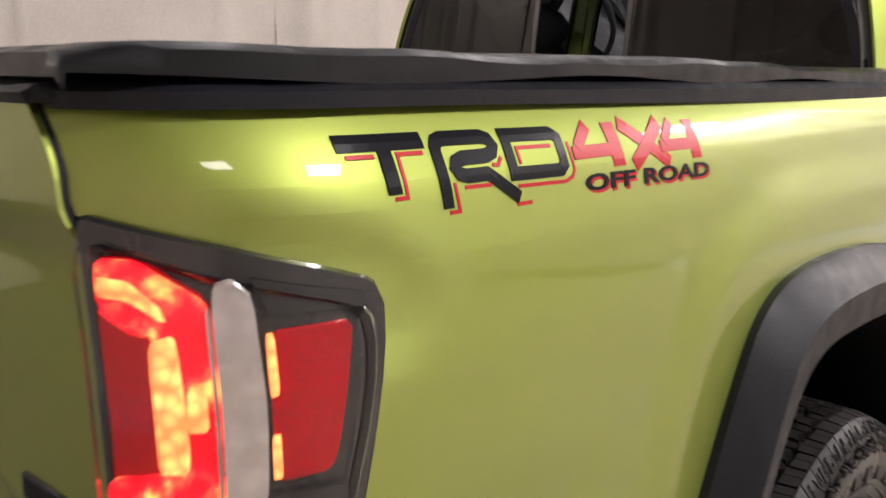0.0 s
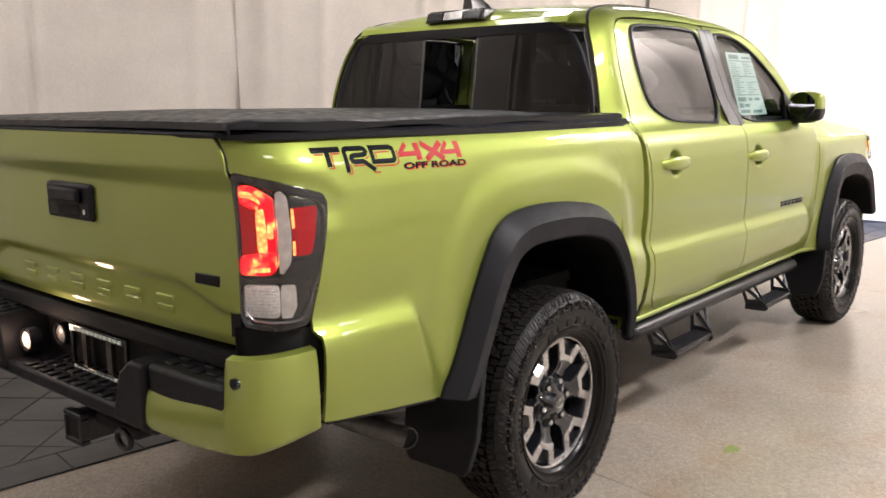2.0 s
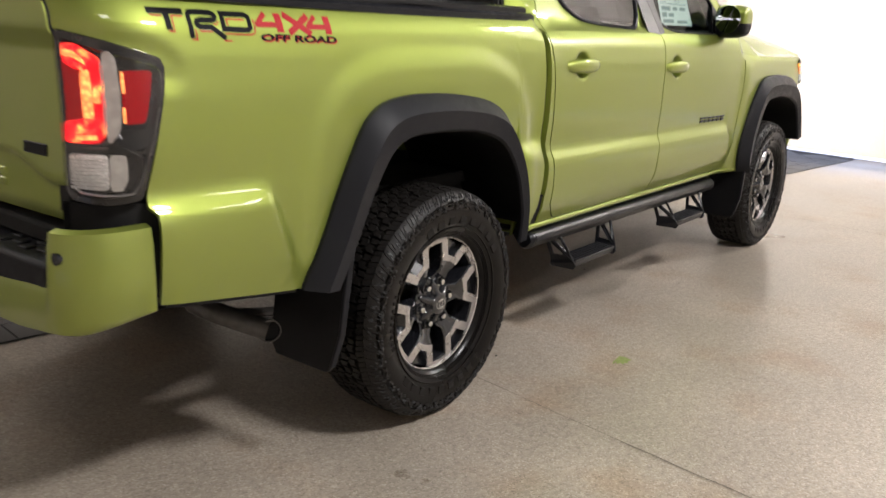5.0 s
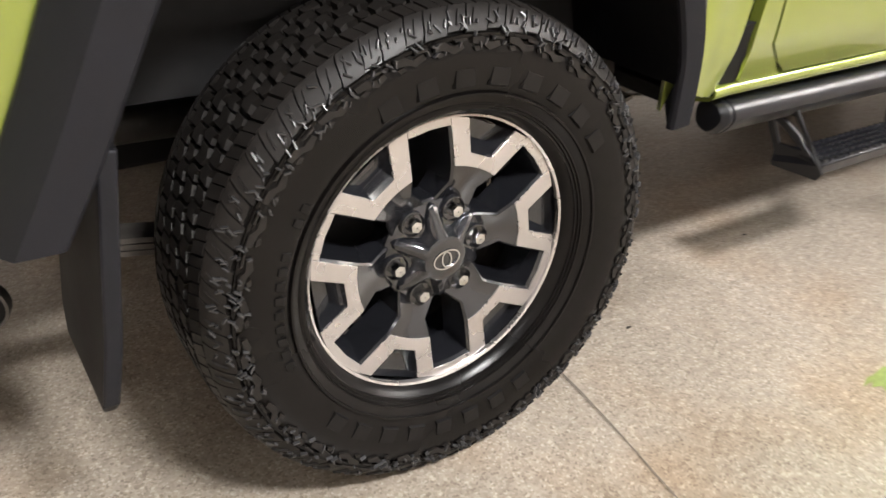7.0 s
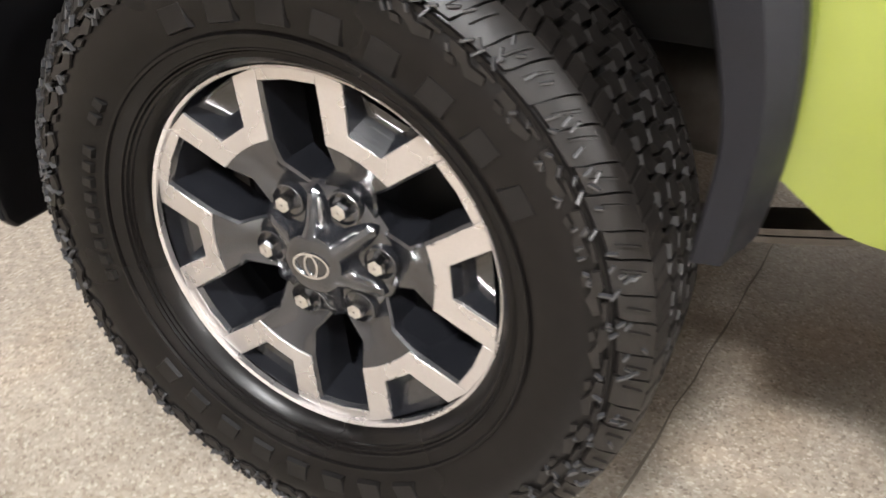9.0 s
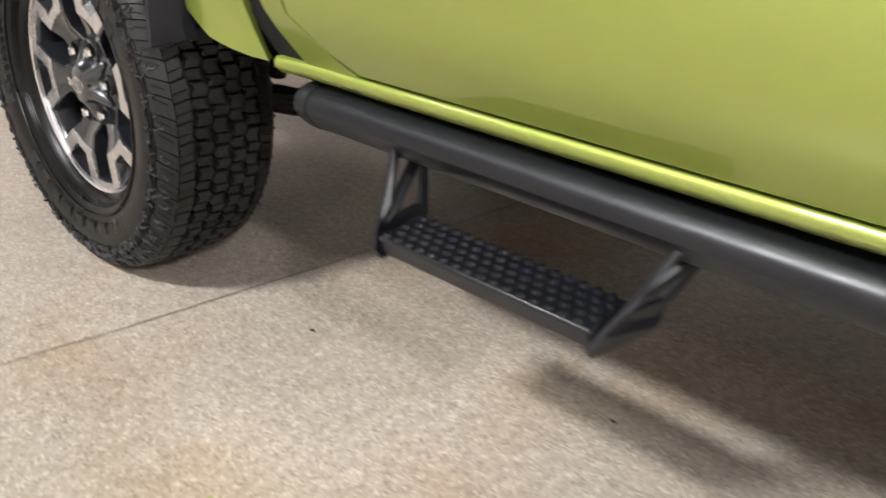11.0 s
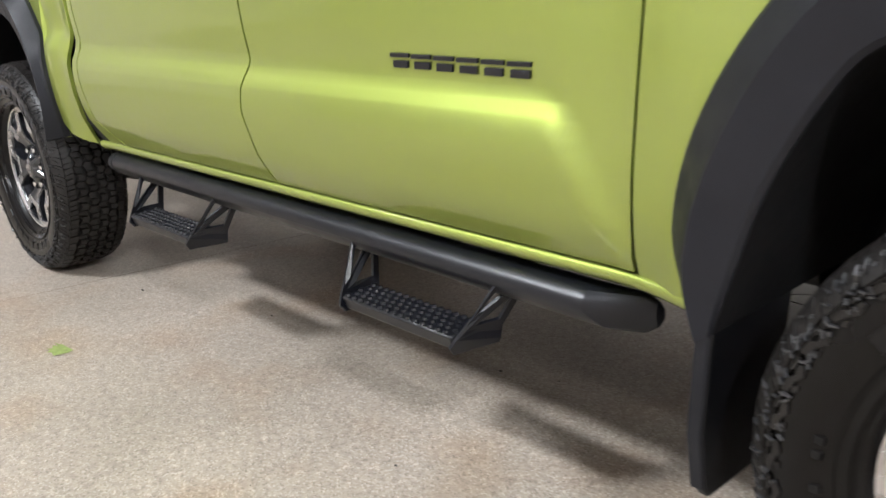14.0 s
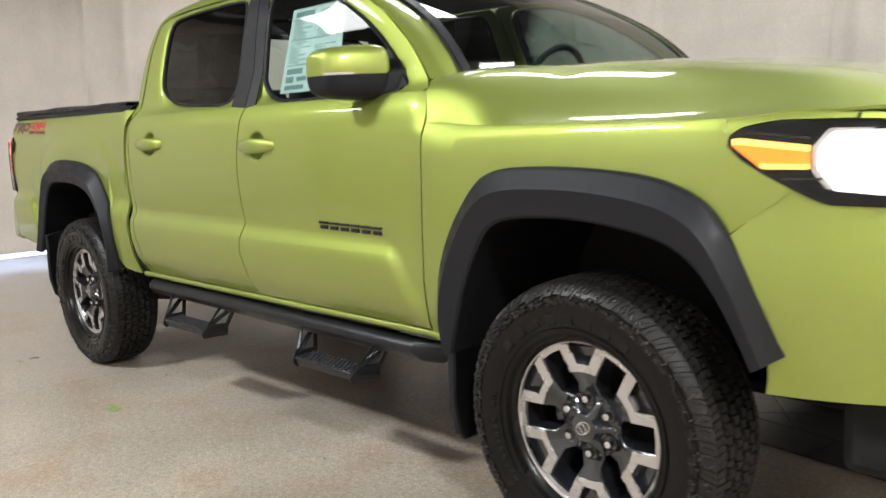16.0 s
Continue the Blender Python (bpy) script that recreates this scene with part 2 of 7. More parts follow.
class Build:
    """Collects vertices and faces of one mesh."""

    def __init__(self):
        self.v, self.f = [], []

    def grid(self, rows, flip=False, close=False):
        n, m, o = len(rows), len(rows[0]), len(self.v)
        for r in rows:
            self.v += [tuple(p) for p in r]
        for i in range(n - 1):
            for j in range(m if close else m - 1):
                k = (j + 1) % m
                q = (o + i * m + j, o + i * m + k, o + (i + 1) * m + k, o + (i + 1) * m + j)
                self.f.append(q[::-1] if flip else q)
        return self

    def poly(self, pts, flip=False):
        o = len(self.v)
        self.v += [tuple(p) for p in pts]
        idx = list(range(o, o + len(pts)))
        self.f.append(tuple(idx[::-1] if flip else idx))
        return self

    def prism(self, bottom, top, caps=True):
        """A closed solid between two outlines with the same number of points."""
        o, n = len(self.v), len(bottom)
        self.v += [tuple(p) for p in bottom] + [tuple(p) for p in top]
        for j in range(n):
            k = (j + 1) % n
            self.f.append((o + j, o + k, o + n + k, o + n + j))
        if caps:
            self.f.append(tuple(o + j for j in reversed(range(n))))
            self.f.append(tuple(o + n + j for j in range(n)))
        return self

    def box(self, x0, x1, y0, y1, z0, z1):
        return self.prism([(x0, y0, z0), (x1, y0, z0), (x1, y1, z0), (x0, y1, z0)], [(x0, y0, z1), (x1, y0, z1), (x1, y1, z1), (x0, y1, z1)])

    def part(self, name, mat, parent=None, label="", **kw):
        return mesh_part(name, self.v, self.f, mat, parent, label, **kw)


def normalise(b):
    me = bpy.data.meshes.new("tmp")
    me.from_pydata(b.v, [], b.f)
    bm = bmesh.new()
    bm.from_mesh(me)
    bmesh.ops.remove_doubles(bm, verts=bm.verts, dist=1e-5)
    bmesh.ops.recalc_face_normals(bm, faces=bm.faces)
    bm.verts.index_update()
    b.v = [tuple(v.co) for v in bm.verts]
    b.f = [tuple(v.index for v in f.verts) for f in bm.faces]
    bm.free()
    bpy.data.meshes.remove(me)
    return b


def smoothstep(a, b, x):
    t = min(max((x - a) / (b - a), 0.0), 1.0)
    return t * t * (3 - 2 * t)


def resample(pts, n):
    """n points at even steps along a line of points."""
    p = np.array(pts, float)
    d = np.r_[0, np.cumsum(np.linalg.norm(np.diff(p, axis=0), axis=1))]
    s = np.linspace(0, d[-1], n)
    return np.stack([np.interp(s, d, p[:, k]) for k in range(p.shape[1])], 1)


def rounded(pts, n, times=3, closed=False):
    """A line of points with its corners cut smooth, then taken at n even steps."""
    p = np.array(pts, float)
    for _ in range(times):
        if closed:
            q = np.roll(p, -1, 0)
            p = np.stack([0.75 * p + 0.25 * q, 0.25 * p + 0.75 * q], 1).reshape(-1, p.shape[1])
        else:
            a, b = p[:-1], p[1:]
            mid = np.stack([0.75 * a + 0.25 * b, 0.25 * a + 0.75 * b], 1).reshape(-1, p.shape[1])
            p = np.concatenate([p[:1], mid[1:-1], p[-1:]])
    if closed:
        p = np.concatenate([p, p[:1]])
        return resample(p, n + 1)[:-1]
    return resample(p, n)


def cut_corners(pts, n, share=0.14):
    """A closed outline whose corners are cut a little, taken at n even steps."""
    p = np.array(pts, float)
    nxt, prv = np.roll(p, -1, 0), np.roll(p, 1, 0)
    q = np.stack([p + (prv - p) * share, p + (prv - p) * share * 0.3 + (nxt - p) * share * 0.3, p + (nxt - p) * share], 1).reshape(-1, 2)
    return resample(np.concatenate([q, q[:1]]), n + 1)[:-1]


# ---- the pickup's skin: half width at a place along it and a height ----
UPPER_Z = [1.262, 1.285, 1.30, 1.37, 1.50, 1.62, 1.69, 1.735, 1.765]
UPPER_W = [0.850, 0.815, 0.803, 0.783, 0.745, 0.710, 0.684, 0.645, 0.56]
DOOR_Z = [0.46, 0.50, 0.54, 0.57, 0.62, 0.70, 0.80, 0.90, 1.00, 1.08, 1.15, 1.22] + UPPER_Z
DOOR_W = [0.79, 0.810, 0.833, 0.850, 0.871, 0.883, 0.886, 0.890, 0.893, 0.892, 0.886, 0.873] + UPPER_W
BED_Z = [0.50, 0.55, 0.62, 0.72, 0.80, 0.90, 1.00, 1.10, 1.19, 1.25, 1.285, 1.31, 1.33]
BED_W = [0.850, 0.870, 0.879, 0.881, 0.881, 0.883, 0.885, 0.885, 0.877, 0.864, 0.847, 0.826, 0.808]
FENDER_Z = [0.45, 0.60, 0.80, 1.00, 1.08, 1.13, 1.15, 1.165, 1.20, 1.235, 1.27, 1.30, 1.33]
FENDER_W = [0.87, 0.892, 0.903, 0.906, 0.903, 0.896, 0.888, 0.868, 0.842, 0.818, 0.78, 0.71, 0.60]


def soft_interp(z, zs, ws):
    return (np.interp(z - 0.012, zs, ws) + 2 * np.interp(z, zs, ws) + np.interp(z + 0.012, zs, ws)) / 4


def bulge(z, top):
    """The lower side stands out under a ledge that faces up, and draws in towards the sill."""
    d = top - z
    steps = [-0.11, -0.016, 0.0, 0.032, 0.052, 0.095, 0.20, 0.27]
    out = [0.0, -0.006, -0.002, 0.018, 0.023, 0.024, 0.018, 0.010]
    return float((np.interp(d - 0.013, steps, out) + 2 * np.interp(d, steps, out) + np.interp(d + 0.013, steps, out)) / 4)


def half_width(x, z):
    bed, door, fender = soft_interp(z, BED_Z, BED_W), soft_interp(z, DOOR_Z, DOOR_W), soft_interp(z, FENDER_Z, FENDER_W)
    line = x + (z - 0.83) * -0.55
    door += bulge(z, 0.830 - 0.018 * (x - 0.7)) * smoothstep(2.520, 2.468, x - max(0.815 - z, 0) * 0.56)
    bed += 1.25 * bulge(z, 0.872) * max(smoothstep(-0.70, -0.735, x - max(0.85 - z, 0) * 0.45), smoothstep(0.36, 0.46, x))
    # soft swelling over the rear wheel
    r = ((abs(x + 0.04) / 0.555) ** 4 + (max(z - 0.5, 0) / 0.675) ** 4) ** 0.25
    bed += 0.013 * smoothstep(1.065, 0.945, r)
    # the side draws in towards the upper edge of the tail lamp
    if x < -0.90 and z > 1.12:
        rise = z - float(np.interp(x, [-1.18, -1.0, -0.95], [1.231, 1.180, 1.150]))
        bed -= 0.010 * smoothstep(0.052, 0.004, rise) * smoothstep(-0.93, -1.0, x)
    a, b = smoothstep(0.54, 0.62, x), smoothstep(2.60, 2.74, x)
    b = max(b, 0.12 * smoothstep(2.44, 2.52, x - max(0.80 - z, 0) * 0.50) * smoothstep(0.83, 0.70, z))
    w = bed * (1 - a) + door * a
    w = w * (1 - b) + fender * b
    if x < -0.98:
        d = min((-x - 0.98) / 0.205, 1.0)
        w -= 0.155 * (1 - math.sqrt(max(1 - d * d, 0)))
    if x > 3.55:
        d = min((x - 3.55) / 0.62, 1.0)
        w -= 0.42 * (1 - math.sqrt(max(1 - d * d, 0)))
    return w


def skin(x, z, s, off=0.0):
    """A point of the side; s is -1 for the right side, +1 for the left."""
    return (x, s * (half_width(x, z) + off), z)

# ---- the hall ----
def concrete_material():
    m = material("polished_concrete", (0.42, 0.36, 0.29), 0.32)
    nt = m.node_tree
    b = nt.nodes["Principled BSDF"]
    tc = nt.nodes.new("ShaderNodeTexCoord")
    vor = nt.nodes.new("ShaderNodeTexVoronoi")
    vor.inputs["Scale"].default_value = 210
    big = nt.nodes.new("ShaderNodeTexNoise")
    big.inputs["Scale"].default_value, big.inputs["Detail"].default_value = 1.3, 8
    fine = nt.nodes.new("ShaderNodeTexNoise")
    fine.inputs["Scale"].default_value, fine.inputs["Detail"].default_value = 45, 5
    for n in (vor, big, fine):
        nt.links.new(tc.outputs["Object"], n.inputs["Vector"])
    stones = nt.nodes.new("ShaderNodeValToRGB")
    e = stones.color_ramp.elements
    e[0].position, e[0].color = 0.0, (0.245, 0.205, 0.160, 1)
    e[1].position, e[1].color = 1.0, (0.545, 0.495, 0.425, 1)
    for pos, col in ((0.15, (0.335, 0.284, 0.226, 1)), (0.5, (0.382, 0.330, 0.270, 1)), (0.85, (0.425, 0.372, 0.310, 1))):
        k = e.new(pos)
        k.color = col
    sep = nt.nodes.new("ShaderNodeSeparateColor")
    nt.links.new(vor.outputs["Color"], sep.inputs[0])
    nt.links.new(sep.outputs[0], stones.inputs[0])
    mapr = nt.nodes.new("ShaderNodeMapRange")
    mapr.inputs["From Min"].default_value, mapr.inputs["From Max"].default_value = 0.3, 0.7
    mapr.inputs["To Min"].default_value, mapr.inputs["To Max"].default_value = 0.72, 1.09
    nt.links.new(big.outputs["Fac"], mapr.inputs["Value"])
    mapf = nt.nodes.new("ShaderNodeMapRange")
    mapf.inputs["From Min"].default_value, mapf.inputs["From Max"].default_value = 0.3, 0.7
    mapf.inputs["To Min"].default_value, mapf.inputs["To Max"].default_value = 0.85, 1.12
    nt.links.new(fine.outputs["Fac"], mapf.inputs["Value"])
    both = nt.nodes.new("ShaderNodeMath")
    both.operation = "MULTIPLY"
    nt.links.new(mapr.outputs[0], both.inputs[0])
    nt.links.new(mapf.outputs[0], both.inputs[1])
    mul = nt.nodes.new("ShaderNodeVectorMath")
    mul.operation = "SCALE"
    nt.links.new(stones.outputs[0], mul.inputs[0])
    nt.links.new(both.outputs[0], mul.inputs["Scale"])
    # rusty brown blotches
    blot = nt.nodes.new("ShaderNodeTexNoise")
    blot.inputs["Scale"].default_value, blot.inputs["Detail"].default_value = 2.4, 6
    nt.links.new(tc.outputs["Object"], blot.inputs["Vector"])
    bm_ = nt.nodes.new("ShaderNodeMapRange")
    bm_.inputs["From Min"].default_value, bm_.inputs["From Max"].default_value = 0.52, 0.72
    bm_.inputs["To Min"].default_value, bm_.inputs["To Max"].default_value = 0.0, 1.0
    nt.links.new(blot.outputs["Fac"], bm_.inputs["Value"])
    tint = nt.nodes.new("ShaderNodeMix")
    tint.data_type, tint.blend_type = "RGBA", "MULTIPLY"
    nt.links.new(bm_.outputs[0], tint.inputs[0])
    nt.links.new(mul.outputs[0], tint.inputs[6])
    tint.inputs[7].default_value = (0.90, 0.79, 0.69, 1)
    nt.links.new(tint.outputs[2], b.inputs["Base Color"])
    rr = nt.nodes.new("ShaderNodeMapRange")
    rr.inputs["From Min"].default_value, rr.inputs["From Max"].default_value = 0.3, 0.7
    rr.inputs["To Min"].default_value, rr.inputs["To Max"].default_value = 0.26, 0.44
    nt.links.new(big.outputs["Fac"], rr.inputs["Value"])
    nt.links.new(rr.outputs[0], b.inputs["Roughness"])
    return m


CONCRETE = concrete_material()
GROUT = material("dark_grout", (0.022, 0.022, 0.022), 0.9, 0, 0, 0.3, 60)
CRACK = material("floor_joint", (0.17, 0.145, 0.12), 0.8)
DRAPE = material("cream_canvas", (0.66, 0.60, 0.54), 0.85, 0, 0, 0.08, 60, 0.15, 0.05)
GREYWALL = material("dull_grey_wall", (0.50, 0.47, 0.44), 0.8, 0, 0, 0.12, 8)
CEILING = material("dark_corrugated_ceiling", (0.16, 0.16, 0.19), 0.7, 0, 0, 0.2, 20)
X0, X1, Y0, Y1 = -4.35, 7.25, -6.5, 3.72
TURN = radians(-7.5)  # the hall lies askew to the pickup
TILE_EDGE = 0.592


def settle(ob):
    """Turns a piece of the hall from its own plan into the world."""
    ob.matrix_world = Matrix.Rotation(TURN, 4, "Z") @ ob.matrix_world
    return ob


b = Build()
b.grid([[(x, y, 0) for y in (Y0 - 0.6, Y1 + 0.6)] for x in (X0 - 0.9, X1 + 1.2)], flip=True)
settle(tagged(b.part("floor", CONCRETE, smooth=False), "polished tan concrete floor with fine speckled aggregate", "floor", kind="structure"))

b = Build()
b.box(X0 - 0.9, X1 + 1.2, Y0 - 0.6, Y1 + 0.6, CEIL, CEIL + 0.1)
x = X0 - 0.8
while x < X1 + 1:
    b.box(x, x + 0.09, Y0, Y1 + 0.3, CEIL - 0.04, CEIL - 0.001)
    x += 0.2
settle(tagged(b.part("ceiling", CEILING, smooth=False), "dark corrugated metal ceiling of the hall", "ceiling", kind="structure"))

TRUSS = material("painted_truss_steel", (0.25, 0.25, 0.27), 0.6)
for n in range(5):
    tx = X0 + 1.4 + n * 2.4
    b = Build()
    b.box(tx - 0.05, tx + 0.05, Y0, Y1, CEIL - 0.12, CEIL - 0.041)
    b.box(tx - 0.05, tx + 0.05, Y0, Y1, CEIL - 0.55, CEIL - 0.49)
    y, up = Y0, True
    while y < Y1 - 0.4:
        za, zb = (CEIL - 0.5, CEIL - 0.1) if up else (CEIL - 0.1, CEIL - 0.5)
        b.prism([(tx - 0.012, y, za), (tx + 0.012, y, za), (tx + 0.012, y + 0.03, za), (tx - 0.012, y + 0.03, za)],
                [(tx - 0.012, y + 0.4, zb), (tx + 0.012, y + 0.4, zb), (tx + 0.012, y + 0.43, zb), (tx - 0.012, y + 0.43, zb)])
        y, up = y + 0.4, not up
    settle(tagged(b.part("roof_truss", TRUSS, smooth=False), "grey open-web steel roof truss under the ceiling", "roof truss", "roof trusses"))

WHITEMETAL = material("white_metal", (0.8, 0.8, 0.8), 0.4)
for lx, ly, watts in LAMPS:
    fix = thing("ceiling_light", "rectangular white ceiling light panel out of view, switched on", "ceiling light", "ceiling lights", at=(lx, ly, CEIL - 0.1))
    Build().box(-0.54, 0.54, -0.29, 0.29, -0.02, 0.1).part("housing", WHITEMETAL, fix, bevel=0.01)
    Build().box(-0.5, 0.5, -0.25, 0.25, -0.034, -0.022).part("diffuser", PANEL, fix, smooth=False)


def wall(name, x0, x1, y0, y1, label, mat=DRAPE):
    b = Build().box(x0, x1, y0, y1, 0, CEIL)
    return settle(tagged(b.part(name, mat, smooth=False), label, "wall", kind="structure"))


wall("wall_north", X0 - 0.6, X1 + 0.9, Y1 + 0.10, Y1 + 0.3, "cream wall behind the hanging drapes")
# unseen wall, added; its tone is set for the reflections in the pickup's paint
wall("wall_south", X0 - 0.6, X1 + 0.9, Y0 - 0.3, Y0 - 0.1, "plain pale wall out of view, added to close the open side of the hall", GREYWALL)
wall("wall_west", X0 - 0.75, X0 - 0.6, Y0 - 0.1, Y1 + 0.1, "cream wall behind the hanging drapes")
wall("wall_east", X1 + 0.75, X1 + 0.9, Y0 - 0.1, Y1 + 0.1, "cream wall behind the hanging drapes")


def drape(p0, p1, depth, seed, z0=0.0):
    """A hanging sheet of cloth from p0 to p1 with shallow, uneven folds, to just under the ceiling."""
    rng = random.Random(seed)
    p0, p1 = Vector((*p0, 0)), Vector((*p1, 0))
    along = (p1 - p0).normalized()
    out = Vector((-along.y, along.x, 0))
    length = (p1 - p0).length
    waves = [(rng.uniform(0.5, 2.4), rng.uniform(0, 6.3), rng.uniform(0.3, 1)) for _ in range(5)]
    folds = [(rng.uniform(0, length), rng.uniform(0.02, 0.10), rng.uniform(0.35, 1.3), rng.uniform(-1.2, 1.6)) for _ in range(int(length * 2.2))]
    n = int(length / 0.03)
    rows = []
    for i in range(n + 1):
        s = length * i / n
        col = []
        for j in range(27):
            z = z0 + (CEIL - 0.05 - z0) * j / 26
            d = sum(a * math.sin(f * s * 2 + ph + 0.25 * math.sin(z * 1.3 + ph)) for f, ph, a in waves) * 0.3
            for c, w, a, za in folds:
                q = (s - c - 0.06 * math.sin(z * 0.9 + c)) / w
                if abs(q) < 3 and za < z:
                    d += a * math.exp(-q * q) * smoothstep(za, za + 0.8, z)
            d += 0.25 * math.sin(s * 3.1 + z * 2.3 + seed) * math.sin(z * 3.7 + s)
            p = p0 + along * s + out * d * depth
            col.append((p.x, p.y, z))
        rows.append(col)
    return Build().grid(rows)


DRAPES = (((X1 - 0.05, Y1 - 0.02), (3.95, Y1 - 0.02), 3, 0.0), ((4.0, Y1 - 0.035), (1.55, Y1 - 0.035), 4, 0.0), ((1.62, Y1 - 0.02), (-1.2, Y1 - 0.02), 5, 0.0), ((-1.14, Y1 - 0.035), (X0 + 0.02, Y1 - 0.035), 6, 0.0),
          ((X0 + 0.05, Y1 - 0.1), (X0 + 0.05, 1.9), 7, 0.0), ((X0 + 0.065, 1.96), (X0 + 0.065, 0.1), 12, 0.0), ((X0 + 0.05, 0.16), (X0 + 0.05, -3.2), 8, 0.12), ((X0 + 0.065, -3.14), (X0 + 0.065, Y0), 13, 0.0),
          ((X1 - 0.05, Y0), (X1 - 0.05, -3.1), 9, 0.11), ((X1 - 0.065, -3.16), (X1 - 0.065, -0.55), 10, 0.12), ((X1 - 0.05, -0.6), (X1 - 0.05, 1.6), 11, 0.13), ((X1 - 0.065, 1.54), (X1 - 0.065, Y1 - 0.05), 14, 0.12))
for p0, p1, seed, z0 in DRAPES:
    d = drape(p0, p1, 0.058, seed, z0)
    cloth = settle(tagged(d.part("drape", DRAPE, smooth=True, sharp=80), "cream canvas drape hanging in soft folds", "drape", "drapes round the hall"))
    inward = Vector((p1[0] - p0[0], p1[1] - p0[1], 0)).normalized().cross(Vector((0, 0, -1))) * 0.004
    foot = [[tuple(Vector(d.v[i * 27]) + inward + Vector((0, 0, h))) for h in (0.004, 0.05)] for i in range(len(d.v) // 27)]
    Build().grid(foot).part("hem", DRAPE, cloth, "stitched hem of the drape")

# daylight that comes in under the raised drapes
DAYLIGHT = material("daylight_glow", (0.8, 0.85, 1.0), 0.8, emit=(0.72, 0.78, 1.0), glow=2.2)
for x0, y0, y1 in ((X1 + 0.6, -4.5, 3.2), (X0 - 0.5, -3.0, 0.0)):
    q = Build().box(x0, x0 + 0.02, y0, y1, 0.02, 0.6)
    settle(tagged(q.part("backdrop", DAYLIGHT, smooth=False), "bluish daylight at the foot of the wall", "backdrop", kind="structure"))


# floor joints
def strip(name, pts, w, mat, label, z=0.0025):
    pts = rounded(pts, 90, 2)
    rng = random.Random(int(abs(pts[0][0]) * 100))
    left, right = [], []
    for i, p in enumerate(pts):
        t = pts[min(i + 1, len(pts) - 1)] - pts[max(i - 1, 0)]
        nrm = np.array([-t[1], t[0]]) / (np.linalg.norm(t) + 1e-9)
        q = p + nrm * rng.uniform(-0.003, 0.003)
        ww = w * rng.uniform(0.4, 1.3)
        left.append((*(q + nrm * ww / 2), z))
        right.append((*(q - nrm * ww / 2), z))
    return settle(tagged(Build().grid([left, right]).part(name, mat, smooth=False), label, "floor joint", kind="structure"))


for u in (0.425, 4.33):
    strip("floor_joint", [(u, TILE_EDGE), (u + 0.01, -0.6), (u - 0.008, -1.8), (u + 0.005, -3.5), (u, Y0)], 0.0045, CRACK, "thin dark joint line in the concrete floor")

# a ragged scrap of green tape on the floor
pts = [(0.800, -1.160, 0.0022), (0.835, -1.146, 0.0022), (0.855, -1.146, 0.0022), (0.898, -1.140, 0.0022), (0.905, -1.158, 0.0022), (0.896, -1.196, 0.0022), (0.868, -1.192, 0.0022), (0.853, -1.201, 0.0022), (0.846, -1.188, 0.0022), (0.826, -1.192, 0.0022), (0.836, -1.178, 0.0022), (0.815, -1.170, 0.0022), (0.832, -1.160, 0.0022)]
GREENTAPE = material("green_tape", (0.24, 0.30, 0.09), 0.6, 0, 0, 0.3, 60)
tagged(Build().poly(pts).part("paint_stain", GREENTAPE, smooth=False), "small ragged scrap of green tape on the concrete floor", "stain", kind="structure")

# dark crumbs and scuffs lying on the concrete
CRUMB = material("dark_crumb", (0.03, 0.027, 0.024), 0.8)
rng = random.Random(31)
b = Build()
for cx, cy, size in [(0.553, -0.772, 0.011), (1.112, -0.604, 0.009), (0.716, -0.647, 0.004), (2.068, -0.90, 0.007), (1.92, -0.418, 0.010), (2.07, -0.363, 0.006), (1.72, -0.557, 0.004)] + [(rng.uniform(-1.2, 3.6), rng.uniform(-2.2, -0.95), rng.uniform(0.0015, 0.0035)) for _ in range(46)]:
    turn, n = rng.uniform(0, 6.3), 6
    o = [(cx + size * rng.uniform(0.5, 1.0) * math.cos(turn + q), cy + 0.55 * size * rng.uniform(0.4, 1.0) * math.sin(turn + q)) for q in np.linspace(0, 2 * math.pi, n, endpoint=False)]
    b.prism([(x, y, 0.0005) for x, y in o], [(cx + (x - cx) * 0.7, cy + (y - cy) * 0.7, 0.0005 + 0.18 * size) for x, y in o])
tagged(b.part("floor_crumbs", CRUMB, smooth=False), "small dark crumbs scattered on the concrete floor", "debris", kind="stuff")

# ---- the pickup ----
truck = thing("pickup_truck", "lime green crew cab pickup truck with black trim, lamps lit", "pickup truck")


def both_sides(make):
    for s in (-1, 1):
        make(s)


def panel(name, rows, s, mat=None, parent=None, label="", solid=0.012):
    """A body panel from rows of (x, z) on the side s."""
    pts = [[skin(x, z, s) for x, z in r] for r in rows]
    b = Build().grid(pts, flip=(s > 0))
    return b.part(name, mat or PAINT, parent or truck, label, solid=solid, sharp=50, merge=1e-4)


REAR_ARCH = [(-0.612, 0.570), (-0.578, 0.632), (-0.532, 0.722), (-0.487, 0.825), (-0.425, 0.950), (-0.375, 1.030), (-0.282, 1.072), (-0.07, 1.078), (0.163, 1.052), (0.26, 1.02), (0.311, 0.988), (0.402, 0.857), (0.445, 0.726), (0.45, 0.62), (0.44, 0.545)]
REAR_INNER = [(-0.515, 0.560), (-0.468, 0.640), (-0.415, 0.745), (-0.375, 0.825), (-0.308, 0.922), (-0.25, 0.952), (-0.18, 0.962), (0.043, 0.958), (0.17, 0.935), (0.269, 0.897), (0.358, 0.788), (0.40, 0.655), (0.40, 0.60), (0.395, 0.53)]
